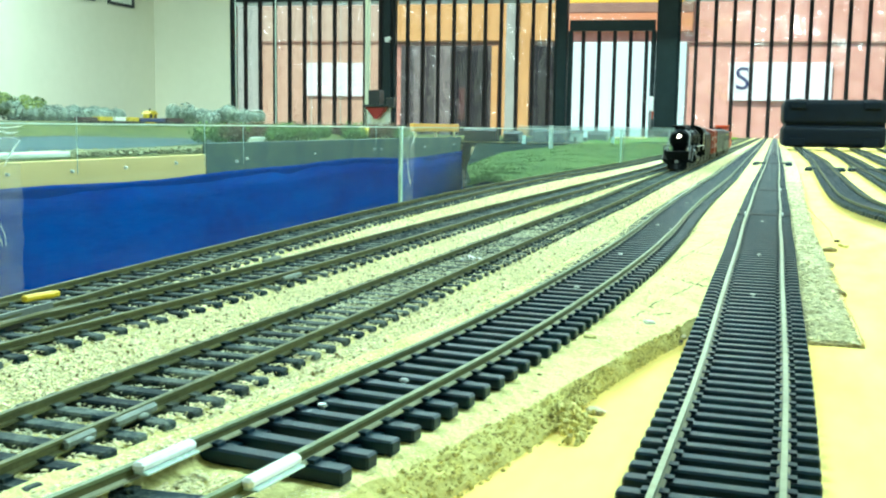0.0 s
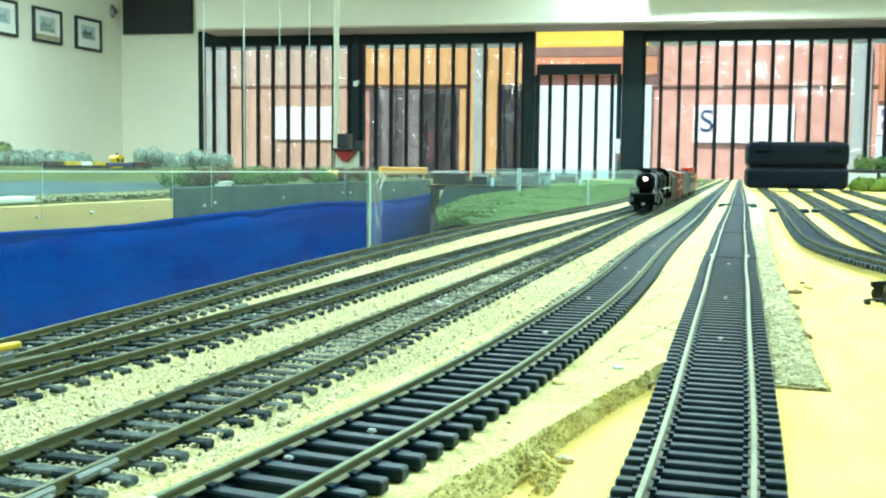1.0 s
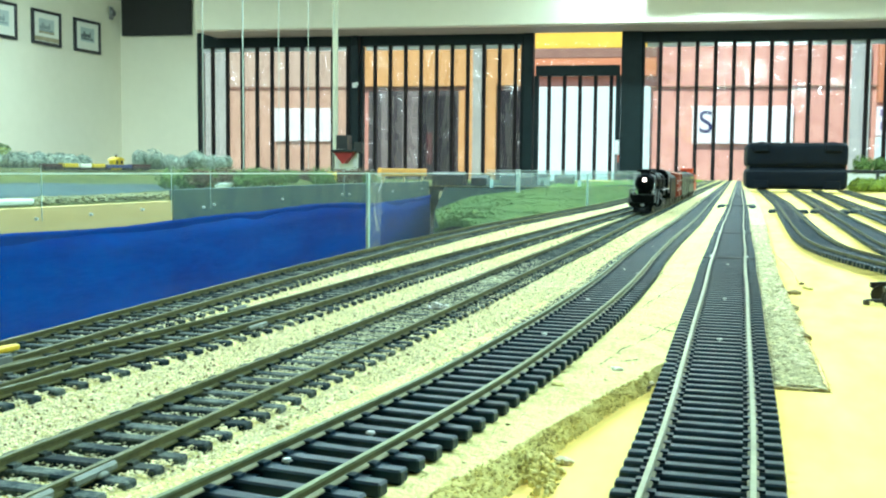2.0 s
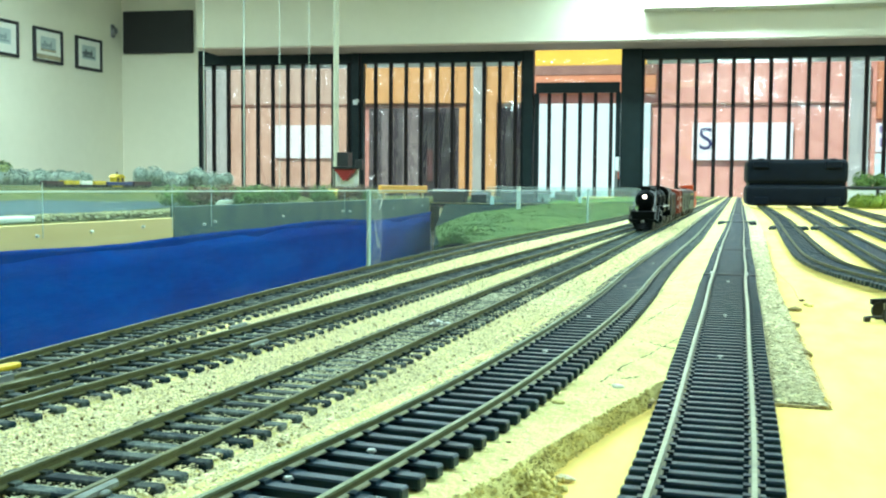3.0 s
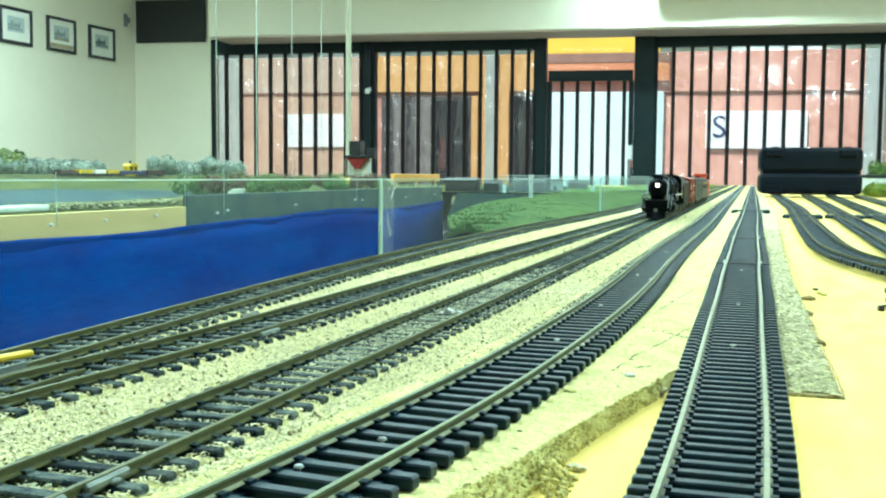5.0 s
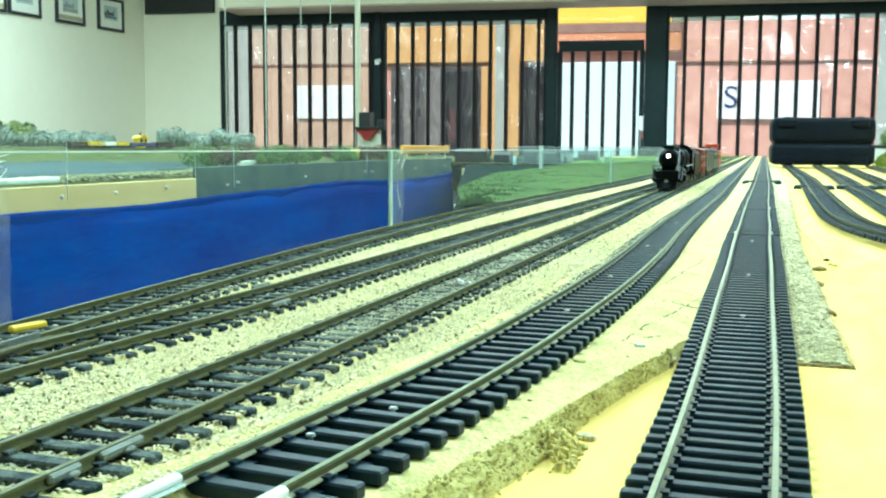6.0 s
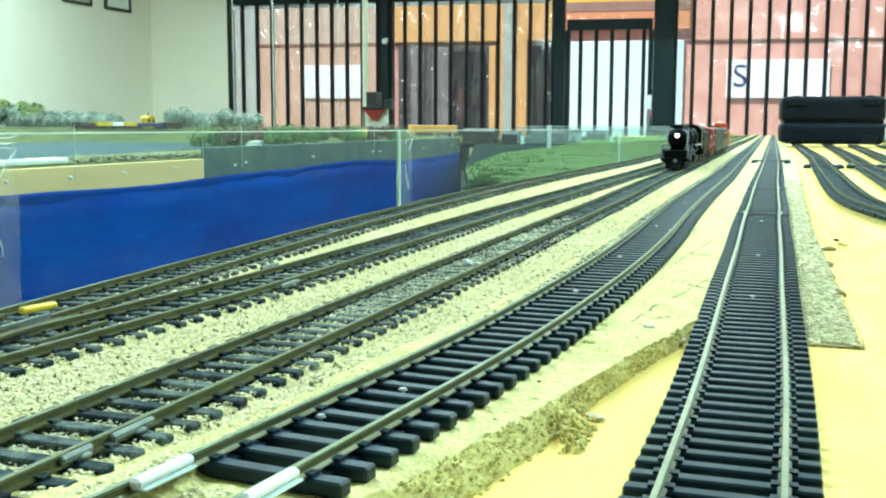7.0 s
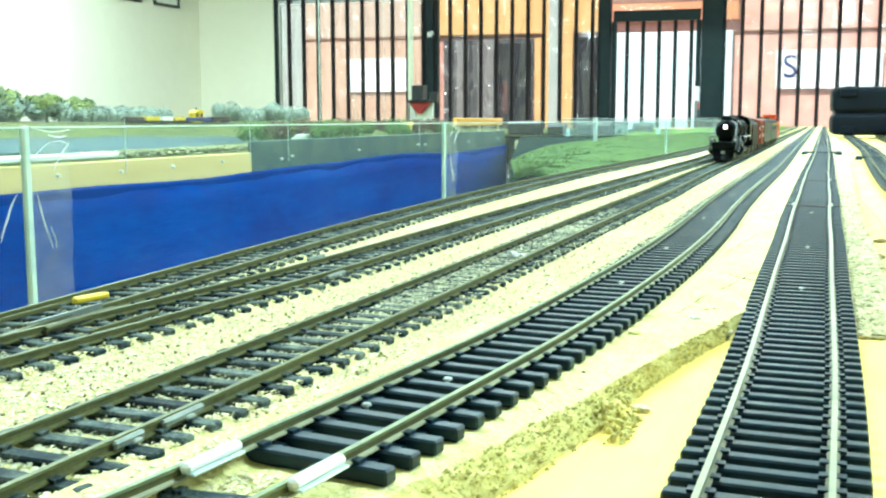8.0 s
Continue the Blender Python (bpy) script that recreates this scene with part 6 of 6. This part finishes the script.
def tufts():
    rng = np.random.default_rng(17)
    n = 9000
    y = 0.9 + 2.55 * rng.random(n) ** 1.5
    xa = np.interp(y, [0.92, 1.2, 1.347, 1.635, 2.117, 2.433, 3.0, 3.5], [-0.29, -0.385, -0.432, -0.497, -0.598, -0.63, -0.68, -0.737])
    s = rng.random(n)
    x = xa + (-0.25 - xa) * s
    vs, fs = [], []
    for i in range(n):
        z = 0.001 + 0.006 * math.sin(math.pi * s[i]) + 0.004 * noise.noise((x[i] * 12, y[i] * 9, 0)) * math.sin(math.pi * s[i])
        h, w, a = 0.0005 + 0.0009 * rng.random(), 0.001 + 0.0016 * rng.random(), rng.random() * 3.14
        dx, dy = math.cos(a) * w, math.sin(a) * w
        k = len(vs)
        lean = (rng.random() - 0.5) * 0.002
        vs += [(x[i] - dx, y[i] - dy, z - 0.0005), (x[i] + dx, y[i] + dy, z - 0.0005), (x[i] + lean, y[i] + lean, z + h)]
        fs.append((k, k + 1, k + 2))
    tagged(raw("grass_tufts", vs, fs, M_TUFT), "short ragged green scatter on the grass mat", "grass", kind="stuff")


tufts()


def crown_mesh(seed, r, h, leaf, n):
    """A ragged crown of small leaf clumps over a few lobes."""
    rng = random.Random(seed)
    lobes = [(rng.gauss(0, r * 0.38), rng.gauss(0, r * 0.38), h * (0.35 + 0.5 * rng.random()), r * (0.3 + 0.3 * rng.random())) for _ in range(9)]
    vs, fs = [], []
    for i in range(n):
        lx, ly, lz, lr = rng.choice(lobes)
        d = Vector((rng.gauss(0, 1), rng.gauss(0, 1), rng.gauss(0, 0.9))).normalized()
        p = Vector((lx, ly, lz)) + d * lr * (0.75 + 0.35 * rng.random())
        if p.z < 0.0:
            continue
        a = d.cross(Vector((rng.gauss(0, 1), rng.gauss(0, 1), rng.gauss(0, 1)))).normalized() * leaf * (0.6 + 0.8 * rng.random())
        b = d.cross(a).normalized() * leaf * (0.5 + 0.6 * rng.random())
        k = len(vs)
        vs += [tuple(p - a), tuple(p + b + d * leaf * 0.4), tuple(p + a), tuple(p - b - d * leaf * 0.3)]
        fs += [(k, k + 1, k + 2), (k, k + 2, k + 3)]
    return vs, fs


def tree(name, x, y, z, r, h, seed, leafmat, label, group, n=1900, moss=False):
    t = thing(name, pose(x, y, z, 0, 0, seed * 47), label, "tree" if name == "model_tree" else "bush", group)
    bm = bmesh.new()
    cyl(bm, (0, 0, h * 0.2), r * 0.09, h * 0.44, seg=7, r2=r * 0.05)
    for k in range(4):
        a = k * 1.7 + seed
        rod(bm, (0, 0, h * 0.25), (math.cos(a) * r * 0.5, math.sin(a) * r * 0.5, h * 0.62), r * 0.03, 5)
    part("trunk", bm, M_TRUNK, t)
    vs, fs = crown_mesh(seed, r, h, r * 0.075, n)
    raw("crown", vs, fs, leafmat, t, True)
    if moss:
        # yellow-green turf on the upper clumps
        vs, fs = crown_mesh(seed, r * 1.04, h * 1.04, r * 0.075, n)
        keep = [k for k in range(0, len(vs), 4) if noise.noise((vs[k][0] * 28, vs[k][1] * 28, vs[k][2] * 28 + seed)) + 1.6 * (vs[k][2] / h - 0.85) > 0.05]
        raw("moss", [vs[k + j] for k in keep for j in range(4)], [f for q in range(len(keep)) for f in ((4 * q, 4 * q + 1, 4 * q + 2), (4 * q, 4 * q + 2, 4 * q + 3))], M_LEAFY, t, True)
    return t


def skirt_top(y):
    """The sagging upper edge of the cloth."""
    return float(np.interp(y, [0.3, 1.16, 1.28, 1.42, 1.5, 1.58, 1.71, 1.84, 1.98, 2.14, 2.32, 2.54, 2.8, 3.1, 3.45], [-0.037, -0.036, -0.0387, -0.0405, -0.039, -0.0368, -0.0352, -0.034, -0.0352, -0.0312, -0.029, -0.0325, -0.0425, -0.04, -0.033])) + 0.0008 * noise.noise((2.0, y * 14, 0))


def opposite_scenery():
    edge = [(-1.02, 0.4), (-1.035, 1.16), (-1.055, 1.63), (-1.195, 3.5), (-1.195, 5.5)]
    def lift(s):
        return 0.044 * min(1.0, max(0.0, (s - 0.36) / 0.1)) ** 0.8
    ground_patch("scenery", edge, [(-4.15, 0.4), (-4.15, 5.5)], lambda x, y, s: 0.006 + lift(s) + 0.004 * noise.noise((x * 5, y * 5, 3)), M_GRASSY, "yellow-green scenery rising to the far side", 50, 40)
    # a band of painted water and road before the rise
    ground_patch("pond", [(-1.1, 0.6), (-1.14, 1.5), (-1.25, 2.0), (-1.55, 2.6)], [(-1.95, 0.6), (-2.05, 1.6), (-2.1, 2.0), (-2.15, 2.6)], lambda x, y, s: 0.0075 + 0.004 * noise.noise((x * 5, y * 5, 3)), M_POND, "grey-blue painted water on the opposite module", 30, 8)
    # fascia panels with bolts, and the skirt below
    for a, b, mt, lab in (((-0.972, 0.3), (-1.012, 1.60), M_FPLY, "bare plywood fascia panel with dome bolts"), ((-1.0125, 1.603), (-1.152, 3.5), M_FASCG, "grey-green painted fascia panel")):
        A, Bv = Vector(a), Vector(b)
        d = Bv - A
        f = thing("fascia_panel", Matrix.Translation((A.x, A.y, 0)) @ Matrix.Rotation(math.atan2(d.y, d.x), 4, "Z"), lab, "fascia panel", "fascia panels")
        zt = -0.002 if mt is M_FPLY else 0.018
        part("panel", B((d.length / 2, 0, (zt - 0.045) / 2), (d.length, 0.008, zt + 0.045), 0.001), mt, f)
        for sx in ((0.9377, 1.296) if mt is M_FPLY else (0.148, 0.95)):
            part("seam", B((sx, -0.0046, 0.018), (0.0011, 0.0008, 0.082), 0.0002), M_PEDGE, f, "pale sheet joint")
        spots = [(0.13 * i + 0.01, -0.018) for i in range(1, 7)] + [(0.924, -0.0186), (1.055, -0.0173), (1.2, -0.0145)] if mt is M_FPLY else [(0.1165, -0.018), (0.162, -0.0142), (0.511, -0.0122), (0.931, -0.0095), (0.993, -0.0108), (1.424, -0.011), (1.796, -0.008)]
        for bx, bz in spots:
            part("bolt", cyl(bmesh.new(), (bx, -0.006, bz), 0.003, 0.005, "Y", 10, 0.0018), M_WHITE, f, "shiny pale dome bolt")
        sh = part("sheet", B((d.length / 2, 0.006, 0.022), (d.length - 0.002, 0.003, 0.075)), M_PLEXIF, f, "clear acrylic sheet")
        sh.visible_shadow = False
    vs, fs = [], []
    ys = np.arange(0.3, 3.5, 0.02)
    nz = 24
    for y in ys:
        x0 = float(np.interp(y, [0.3, 1.16, 1.63, 3.36, 3.5], [-0.968, -0.99, -1.008, -1.136, -1.146]))
        top = skirt_top(y)
        for i in range(nz + 1):
            s = i / nz
            z = top + (FLOOR + 0.02 - top) * s
            w = 0.003 + 0.05 * s
            vs.append((x0 + w * noise.noise((y * 4 + 0.6 * s, s * 1.3, 0.0)) + 0.3 * w * noise.noise((y * 11, s * 3, 5.0)) + 0.006, float(y), z))
    k = nz + 1
    for j in range(len(ys) - 1):
        for i in range(nz):
            fs.append((j * k + i, (j + 1) * k + i, (j + 1) * k + i + 1, j * k + i + 1))
    sk = raw("table_skirt", vs, fs, M_BLUE, None, True)
    so = sk.modifiers.new("cloth", "SOLIDIFY")
    so.thickness = 0.002
    # separate deeper blue band; its wavy foot marks where the paler reflection begins
    hv, hf = [], []
    for y in ys:
        x0 = float(np.interp(y, [0.3, 1.16, 1.63, 3.36, 3.5], [-0.968, -0.99, -1.008, -1.136, -1.146]))
        top = skirt_top(y)
        deep = 0.028 + 0.008 * noise.noise((9.0, y * 1.9, 0)) + 0.003 * noise.noise((9.0, y * 8, 0))
        for i in range(5):
            f = i / 4
            hv.append((x0 + 0.0094 - 0.0062 * f + 0.0012 * noise.noise((y * 6, f * 2, 3)), float(y), top + 0.001 - deep * f))
    hf = [(j * 5 + i, (j + 1) * 5 + i, (j + 1) * 5 + i + 1, j * 5 + i + 1) for j in range(len(ys) - 1) for i in range(4)]
    hm = raw("top_band", hv, hf, M_BLUED, sk, True)
    hs = hm.modifiers.new("cloth", "SOLIDIFY")
    hs.thickness = 0.0015
    tagged(hm, "deep blue wavy band above the paler reflection on the cloth")
    tagged(sk, "royal blue cloth skirt hanging from the opposite layout", "skirt")
    w = thing("yellow_board", pose(-1.128, 3.175, 0.0125, 0, 0, 94.2), "orange-yellow painted board standing on the fascia's end", "board")
    for fx in (-0.24, 0.0, 0.24):
        part("foot", B((fx, 0, 0.012), (0.01, 0.006, 0.024), 0.0006), M_TIMBER, w)
    part("plank", B((0, 0, 0.0365), (0.56, 0.012, 0.025), 0.002), M_ORANGE, w)
    part("end_cap", B((0.2815, 0, 0.0365), (0.003, 0.014, 0.027), 0.001), M_AWNO, w)
    rb = random.Random(31)
    for i in range(22):
        x = -1.25 - 0.55 * rb.random()
        y = -x / math.tan(radians(17.2 + 14.5 - 10.5 * rb.random()))
        tree("model_bush", x, y, 0.006, 0.035 + 0.02 * rb.random(), 0.03 + 0.014 * rb.random(), 90 + i, M_LEAFG if i % 3 else M_LEAFR, "low dark green model bush on the opposite scenery" if i % 3 else "low brown model bush on the opposite scenery", "opposite bushes", 1100)
    lw = thing("low_wall", pose(-1.32, 2.36, 0.006, 0, 0, 97), "low pale model wall on the opposite scenery", "wall")
    part("wall", B((0, 0, 0.007), (0.26, 0.012, 0.014), 0.002), M_MAT, lw)
    part("pier", B((0.13, 0, 0.012), (0.016, 0.016, 0.026), 0.002), M_MAT, lw)
    bl = thing("white_block", pose(-1.02, 1.1, 0.0, 0, 0, 92), "long low white block along the fascia", "block")
    part("block", B((0, 0, 0.005), (0.28, 0.03, 0.009), 0.002), M_MAT, bl)
    bm = bmesh.new()
    rng = random.Random(8)
    for i in range(1500):
        y = 1.245 + rng.random() * 0.62
        x = float(np.interp(y, [1.16, 1.63, 3.5], [-1.0, -1.02, -1.16])) - 0.008 - rng.random() * 0.085
        r = 0.0022 + 0.004 * rng.random() ** 2
        bmesh.ops.create_icosphere(bm, subdivisions=1, radius=r, matrix=Matrix.Translation((x, y, -0.001 + 0.009 * rng.random())) @ Matrix.Diagonal((1, 1.4, 0.6, 1)))
    tagged(part("gravel_heap", bm, M_GRAVEL), "low heap of tan gravel along the fascia", "gravel", kind="stuff")


opposite_scenery()


rngt = random.Random(21)
for i, (y, r, h, moss) in enumerate(((2.38, 0.09, 0.085, True), (2.53, 0.08, 0.08, True), (2.66, 0.085, 0.09, True), (2.79, 0.08, 0.08, False), (2.93, 0.09, 0.085, True), (3.11, 0.085, 0.088, True), (3.31, 0.088, 0.08, True),
                                      (3.43, 0.075, 0.05, False), (3.52, 0.07, 0.045, False), (3.61, 0.07, 0.046, False), (3.7, 0.075, 0.042, False), (3.79, 0.068, 0.044, False), (3.88, 0.065, 0.038, False))):
    tree("model_tree", -2.92 + rngt.gauss(0, 0.03), y, 0.05, r, h, i + 1, M_LEAFB, "pale lichen model tree with yellow-green tops on the ridge" if moss else "pale blue-green lichen model tree on the ridge", "ridge trees", 3600, moss)
for i in range(6):
    tree("model_tree", -2.62 + rngt.gauss(0, 0.05), 4.0 + 0.125 * i, 0.05, 0.065, 0.058 * (0.85 + 0.3 * rngt.random()), 30 + i, M_LEAFB, "pale blue-green lichen model tree on the ridge", "ridge trees", 3600)


def far_freight():
    """The standing goods train on the opposite module."""
    specs = [(3.071, 0.102, 0.0125, M_BROWN, "dark brown model goods wagon"), (3.178, 0.085, 0.0148, M_DYEL, "yellow model goods wagon"), (3.268, 0.073, 0.0142, M_MAT, "white model goods wagon"), (3.345, 0.08, 0.0148, M_DYEL, "yellow model goods wagon"), (3.43, 0.172, 0.0125, M_SIGNB, "dark blue model goods wagon"), (3.607, 0.13, 0.0145, M_BROWN, "dark brown model goods wagon")]
    for y, ln, h, mt, lab in specs:
        t = thing("goods_wagon", pose(-2.47, y, 0.0445), lab + " standing on the opposite module", "wagon", "standing wagons")
        part("body", B((0, ln / 2, 0.011 + h / 2), (0.033, ln - 0.008, h), 0.001), mt, t)
        part("underframe", B((0, ln / 2, 0.0095), (0.03, ln - 0.002, 0.003), 0.0005), M_BLACK, t)
        for by in (0.022, ln - 0.022):
            bogie(t, by)
    b = thing("signal_cabin", pose(-2.53, 3.6, 0.047), "small yellow model cabin with dark windows", "cabin")
    part("cabin_body", B((0, 0, 0.02), (0.03, 0.06, 0.04), 0.001), M_DYEL, b)
    part("roof", profile(bmesh.new(), [(-0.036, 0.039), (0.036, 0.039), (0.01, 0.052), (-0.01, 0.052)], -0.02, 0.02, "X"), M_DYEL, b)
    for y in (-0.015, 0.015):
        part("window", B((0.0155, y, 0.03), (0.001, 0.014, 0.014)), M_BLACK, b)
    part("chimney", B((0, 0.0, 0.056), (0.006, 0.006, 0.012)), M_BLACK, b)


far_freight()


def coal_tower():
    t = thing("coaling_tower", pose(-2.0, 4.744, 0.052), "black model coaling tower with a red hopper on white legs", "coaling tower")
    part("bunker", B((-0.005, 0, 0.14), (0.06, 0.06, 0.07), 0.002), M_BLACK, t)
    part("deck", B((0, 0, 0.098), (0.13, 0.07, 0.012), 0.002), M_BLACK, t)
    part("hopper", profile(bmesh.new(), [(-0.056, 0.092), (0.056, 0.092), (0.006, 0.034), (-0.006, 0.034)], -0.02, 0.02, "Y"), M_HOPPER, t, "deep red hopper")
    for x in (-0.05, 0.05):
        part("leg", profile(bmesh.new(), [(x - 0.008, 0.0), (x + 0.008, 0.0), (x + (0.008 if x > 0 else 0.02), 0.091), (x - (0.02 if x > 0 else 0.008), 0.091)], 0.021, 0.035, "Y"), M_WHITE, t)
    part("back_panel", B((0, 0.03, 0.045), (0.1, 0.006, 0.09), 0.001), M_MAT, t)
    part("side_bin", B((0.078, 0, 0.115), (0.04, 0.04, 0.05), 0.002), M_BLACK, t)
    part("side_leg", rod(bmesh.new(), (0.078, 0, 0), (0.078, 0, 0.092), 0.003), M_BLACK, t)
    part("side_leg", rod(bmesh.new(), (-0.06, 0, 0), (-0.06, 0, 0.092), 0.004), M_BLACK, t)
    y = thing("yellow_shed", pose(-1.5, 3.42, 0.014, 0, 0, 10), "tiny yellow model shed on the scenery", "shed")
    part("shed_body", B((0, 0, 0.012), (0.045, 0.03, 0.024), 0.001), M_YEL, y)
    part("roof", profile(bmesh.new(), [(-0.018, 0.023), (0.018, 0.023), (0, 0.034)], -0.025, 0.025, "X"), M_YEL, y)


coal_tower()


def far_town():
    """Small structures beyond the grass bank; the pale one stands in for window reflections."""
    for x, y, w, h, mt in ((-1.1, 3.6, 0.12, 0.04, M_BLACK), (-0.99, 3.63, 0.06, 0.03, M_BLACK), (-0.9, 3.7, 0.05, 0.038, M_DGREY), (-0.84, 3.75, 0.045, 0.034, M_DGREY), (-0.79, 3.8, 0.04, 0.036, M_PALE), (-0.72, 3.86, 0.07, 0.032, M_DGREY)):
        t = thing("model_building", pose(x, y, 0.0), "tiny pale block for the window reflections beyond the grass" if mt is M_PALE else "tiny grey model building beyond the grass" if mt is M_DGREY else "low black model shed beyond the grass", "building", "tiny buildings")
        part("building_body", B((0, 0, h / 2), (w, 0.05, h), 0.001), mt, t)
        part("roof", profile(bmesh.new(), [(-0.03, h), (0.03, h), (0.0, h + 0.012)], -w / 2 - 0.003, w / 2 + 0.003, "X"), M_DGREY, t)
        part("door", B((0, -0.0255, h * 0.3), (w * 0.25, 0.001, h * 0.55)), M_BLACK, t)
    p = thing("pale_stake", pose(-0.575, 2.46, -0.004), "short pale square stake at the far barrier", "stake")
    part("shaft", B((0, 0, 0.03), (0.009, 0.009, 0.062), 0.001), M_PALE, p)
    part("cap", B((0, 0, 0.063), (0.011, 0.011, 0.003), 0.0008), M_PALE, p)


    a = thing("acrylic_fence", pose(-0.6, 3.49, 0.0, 0, 0, 2), "scuffed milky acrylic fence at the module's far end", "fence")
    sh = part("sheet", B((0, 0, 0.0295), (0.66, 0.003, 0.058)), M_SCUFF, a)
    sh.visible_shadow = False
    part("top_edge", B((0, 0, 0.0593), (0.66, 0.0034, 0.0012), 0.0003), M_PEDGE, a, "pale polished edge")
    for x in (-0.31, 0.0, 0.31):
        part("clip", B((x, 0.004, 0.012), (0.012, 0.005, 0.03), 0.001), M_PEDGE, a)


far_town()
for i, (x, y, r, h) in enumerate(((0.3, 3.45, 0.05, 0.04), (0.35, 3.42, 0.04, 0.034), (0.33, 3.6, 0.05, 0.045), (0.4, 3.55, 0.05, 0.045), (0.46, 3.3, 0.05, 0.04))):
    tree("model_bush", x, y, 0.004, r, h * 0.5, 60 + i, M_LEAFBR, "bright green model bush beside the tool case", "yard bushes", 3200)
for i in range(7):
    tree("model_tree", 0.42 + 0.1 * i, 4.9 + 0.1 * (i % 3), 0.006, 0.06, 0.13, 70 + i, M_LEAFG, "dark green model tree behind the yard", "yard trees", 2600)


def far_wallboard():
    b = thing("low_fence", pose(0.62, 4.5, 0.004), "low white model fence with a dark top rail", "fence")
    part("top_rail", B((0, 0, 0.064), (0.7, 0.012, 0.012), 0.002), M_BLACK, b)
    for i in range(4):
        part("panel", B((-0.26 + i * 0.175, 0, 0.03), (0.165, 0.008, 0.05), 0.002), M_WHITE, b)
    for i in range(5):
        part("post", B((-0.345 + i * 0.172, -0.006, 0.03), (0.012, 0.012, 0.06), 0.001), M_BLACK, b)


far_wallboard()


# ---- things on the walls ----
def picture(y, z, w, h, kind):
    p = thing("framed_picture", pose(WEST, y, z), "black-framed landscape print on the pale wall", "picture", "framed pictures")
    t = 0.026
    part("backing", B((0.006, 0, 0), (0.008, w - 0.01, h - 0.01)), M_BLACK, p)
    part("mount", B((0.012, 0, 0), (0.004, w - 2 * t, h - 2 * t)), M_MAT, p)
    for s in (-1, 1):
        part("frame_side", B((0.014, s * (w / 2 - t / 2), 0), (0.028, t, h), 0.003), M_BLACK, p)
        part("frame_side", B((0.014, 0, s * (h / 2 - t / 2)), (0.028, w - 2 * t, t), 0.003), M_BLACK, p)
    iw, ih = w * 0.52, h * 0.44
    part("print_sky", B((0.0155, 0, ih * 0.12 + 0.01), (0.002, iw, ih * 0.76)), M_ART1, p)
    part("print_ground", B((0.0155, 0, -ih * 0.36 + 0.01), (0.002, iw, ih * 0.2)), M_ART2 if kind == 1 else M_ART1, p)
    if kind == 1:
        part("lower_mount", B((0.0148, 0, -h * 0.33), (0.002, w - 2.2 * t, h * 0.13)), M_ART2, p, "tan lower band")
    # an engine in profile: boiler, cab, chimney, smoke and tender
    bm = B((0.0172, 0.0, 0.004), (0.0014, iw * 0.5, ih * 0.24))
    box(bm, (0.0172, -iw * 0.24, 0.012), (0.0012, iw * 0.14, ih * 0.42))
    box(bm, (0.0172, iw * 0.2, 0.028), (0.0012, iw * 0.06, ih * 0.22))
    box(bm, (0.0172, -iw * 0.4, 0.0), (0.0013, iw * 0.2, ih * 0.2))
    box(bm, (0.0172, -0.005, -ih * 0.2), (0.0011, iw * 0.86, ih * 0.12))
    part("print_shape", bm, M_ART3 if kind == 0 else M_ART4, p)


for y, k in ((6.99, 1), (7.42, 2), (8.02, 1), (8.62, 0)):
    picture(y, 1.337, 0.4, 0.315, k)


def wall_panel():
    s = thing("wall_screen", W @ Matrix.Translation((-4.29, -0.004, 1.62)), "large flat black screen mounted on the end wall", "screen")
    part("screen", B((0, -0.03, 0), (0.76, 0.04, 0.43), 0.006), M_SCREEN, s)
    part("bracket", B((0, -0.008, 0), (0.3, 0.016, 0.2), 0.003), M_BLACK, s)
    d = thing("wall_bell", pose(WEST, 9.02, 1.62), "small round grey bell on the wall corner", "bell")
    part("base", B((0.008, 0, 0), (0.016, 0.06, 0.13), 0.006), M_STEEL, d)
    part("dome", cyl(bmesh.new(), (0.03, 0, 0.0), 0.045, 0.03, "X", 18, 0.03), M_STEEL, d)


wall_panel()


def hangers():
    t = thing("room_pole", pose(-3.114, 7.2, FLOOR), "slender cream painted pole from floor to ceiling", "pole")
    part("shaft", cyl(bmesh.new(), (0, 0, (CEIL - FLOOR) / 2), 0.021, CEIL - FLOOR, seg=16), M_POLE, t, smooth=True)
    part("base_plate", cyl(bmesh.new(), (0, 0, 0.006), 0.06, 0.012, seg=20), M_POLE, t)
    part("top_plate", cyl(bmesh.new(), (0, 0, CEIL - FLOOR - 0.006), 0.06, 0.012, seg=20), M_POLE, t)
    for x, y, r in ((-2.7156, 4.6, 0.0024), (-2.4888, 4.6, 0.0036), (-2.2924, 4.6, 0.002), (-2.1335, 4.6, 0.0018)):
        c = thing("hanging_cord", pose(x, y, 0.05), "thin pale cord hanging from the ceiling to the scenery", "cord", "hanging cords")
        part("cord", cyl(bmesh.new(), (0, 0, (CEIL - 0.05) / 2), r, CEIL - 0.05, seg=8), M_CORD, c, smooth=True)
        part("hook", cyl(bmesh.new(), (0, 0, CEIL - 0.06), r * 2.2, 0.02, seg=8), M_STEEL, c)


hangers()


def ledge():
    d = thing("bulkhead_ledge", W @ Matrix.Translation((0, -0.5, 0)), "long thin pale shelf along the bulkhead", "shelf")
    part("shelf", B((2.79, -0.1, 1.64), (4.4, 0.2, 0.012), 0.002), M_WALL, d)
    for u in (1.2, 2.2, 3.2, 4.2):
        part("bracket", B((u, -0.06, 1.627), (0.02, 0.11, 0.014), 0.002), M_WALL, d)


ledge()
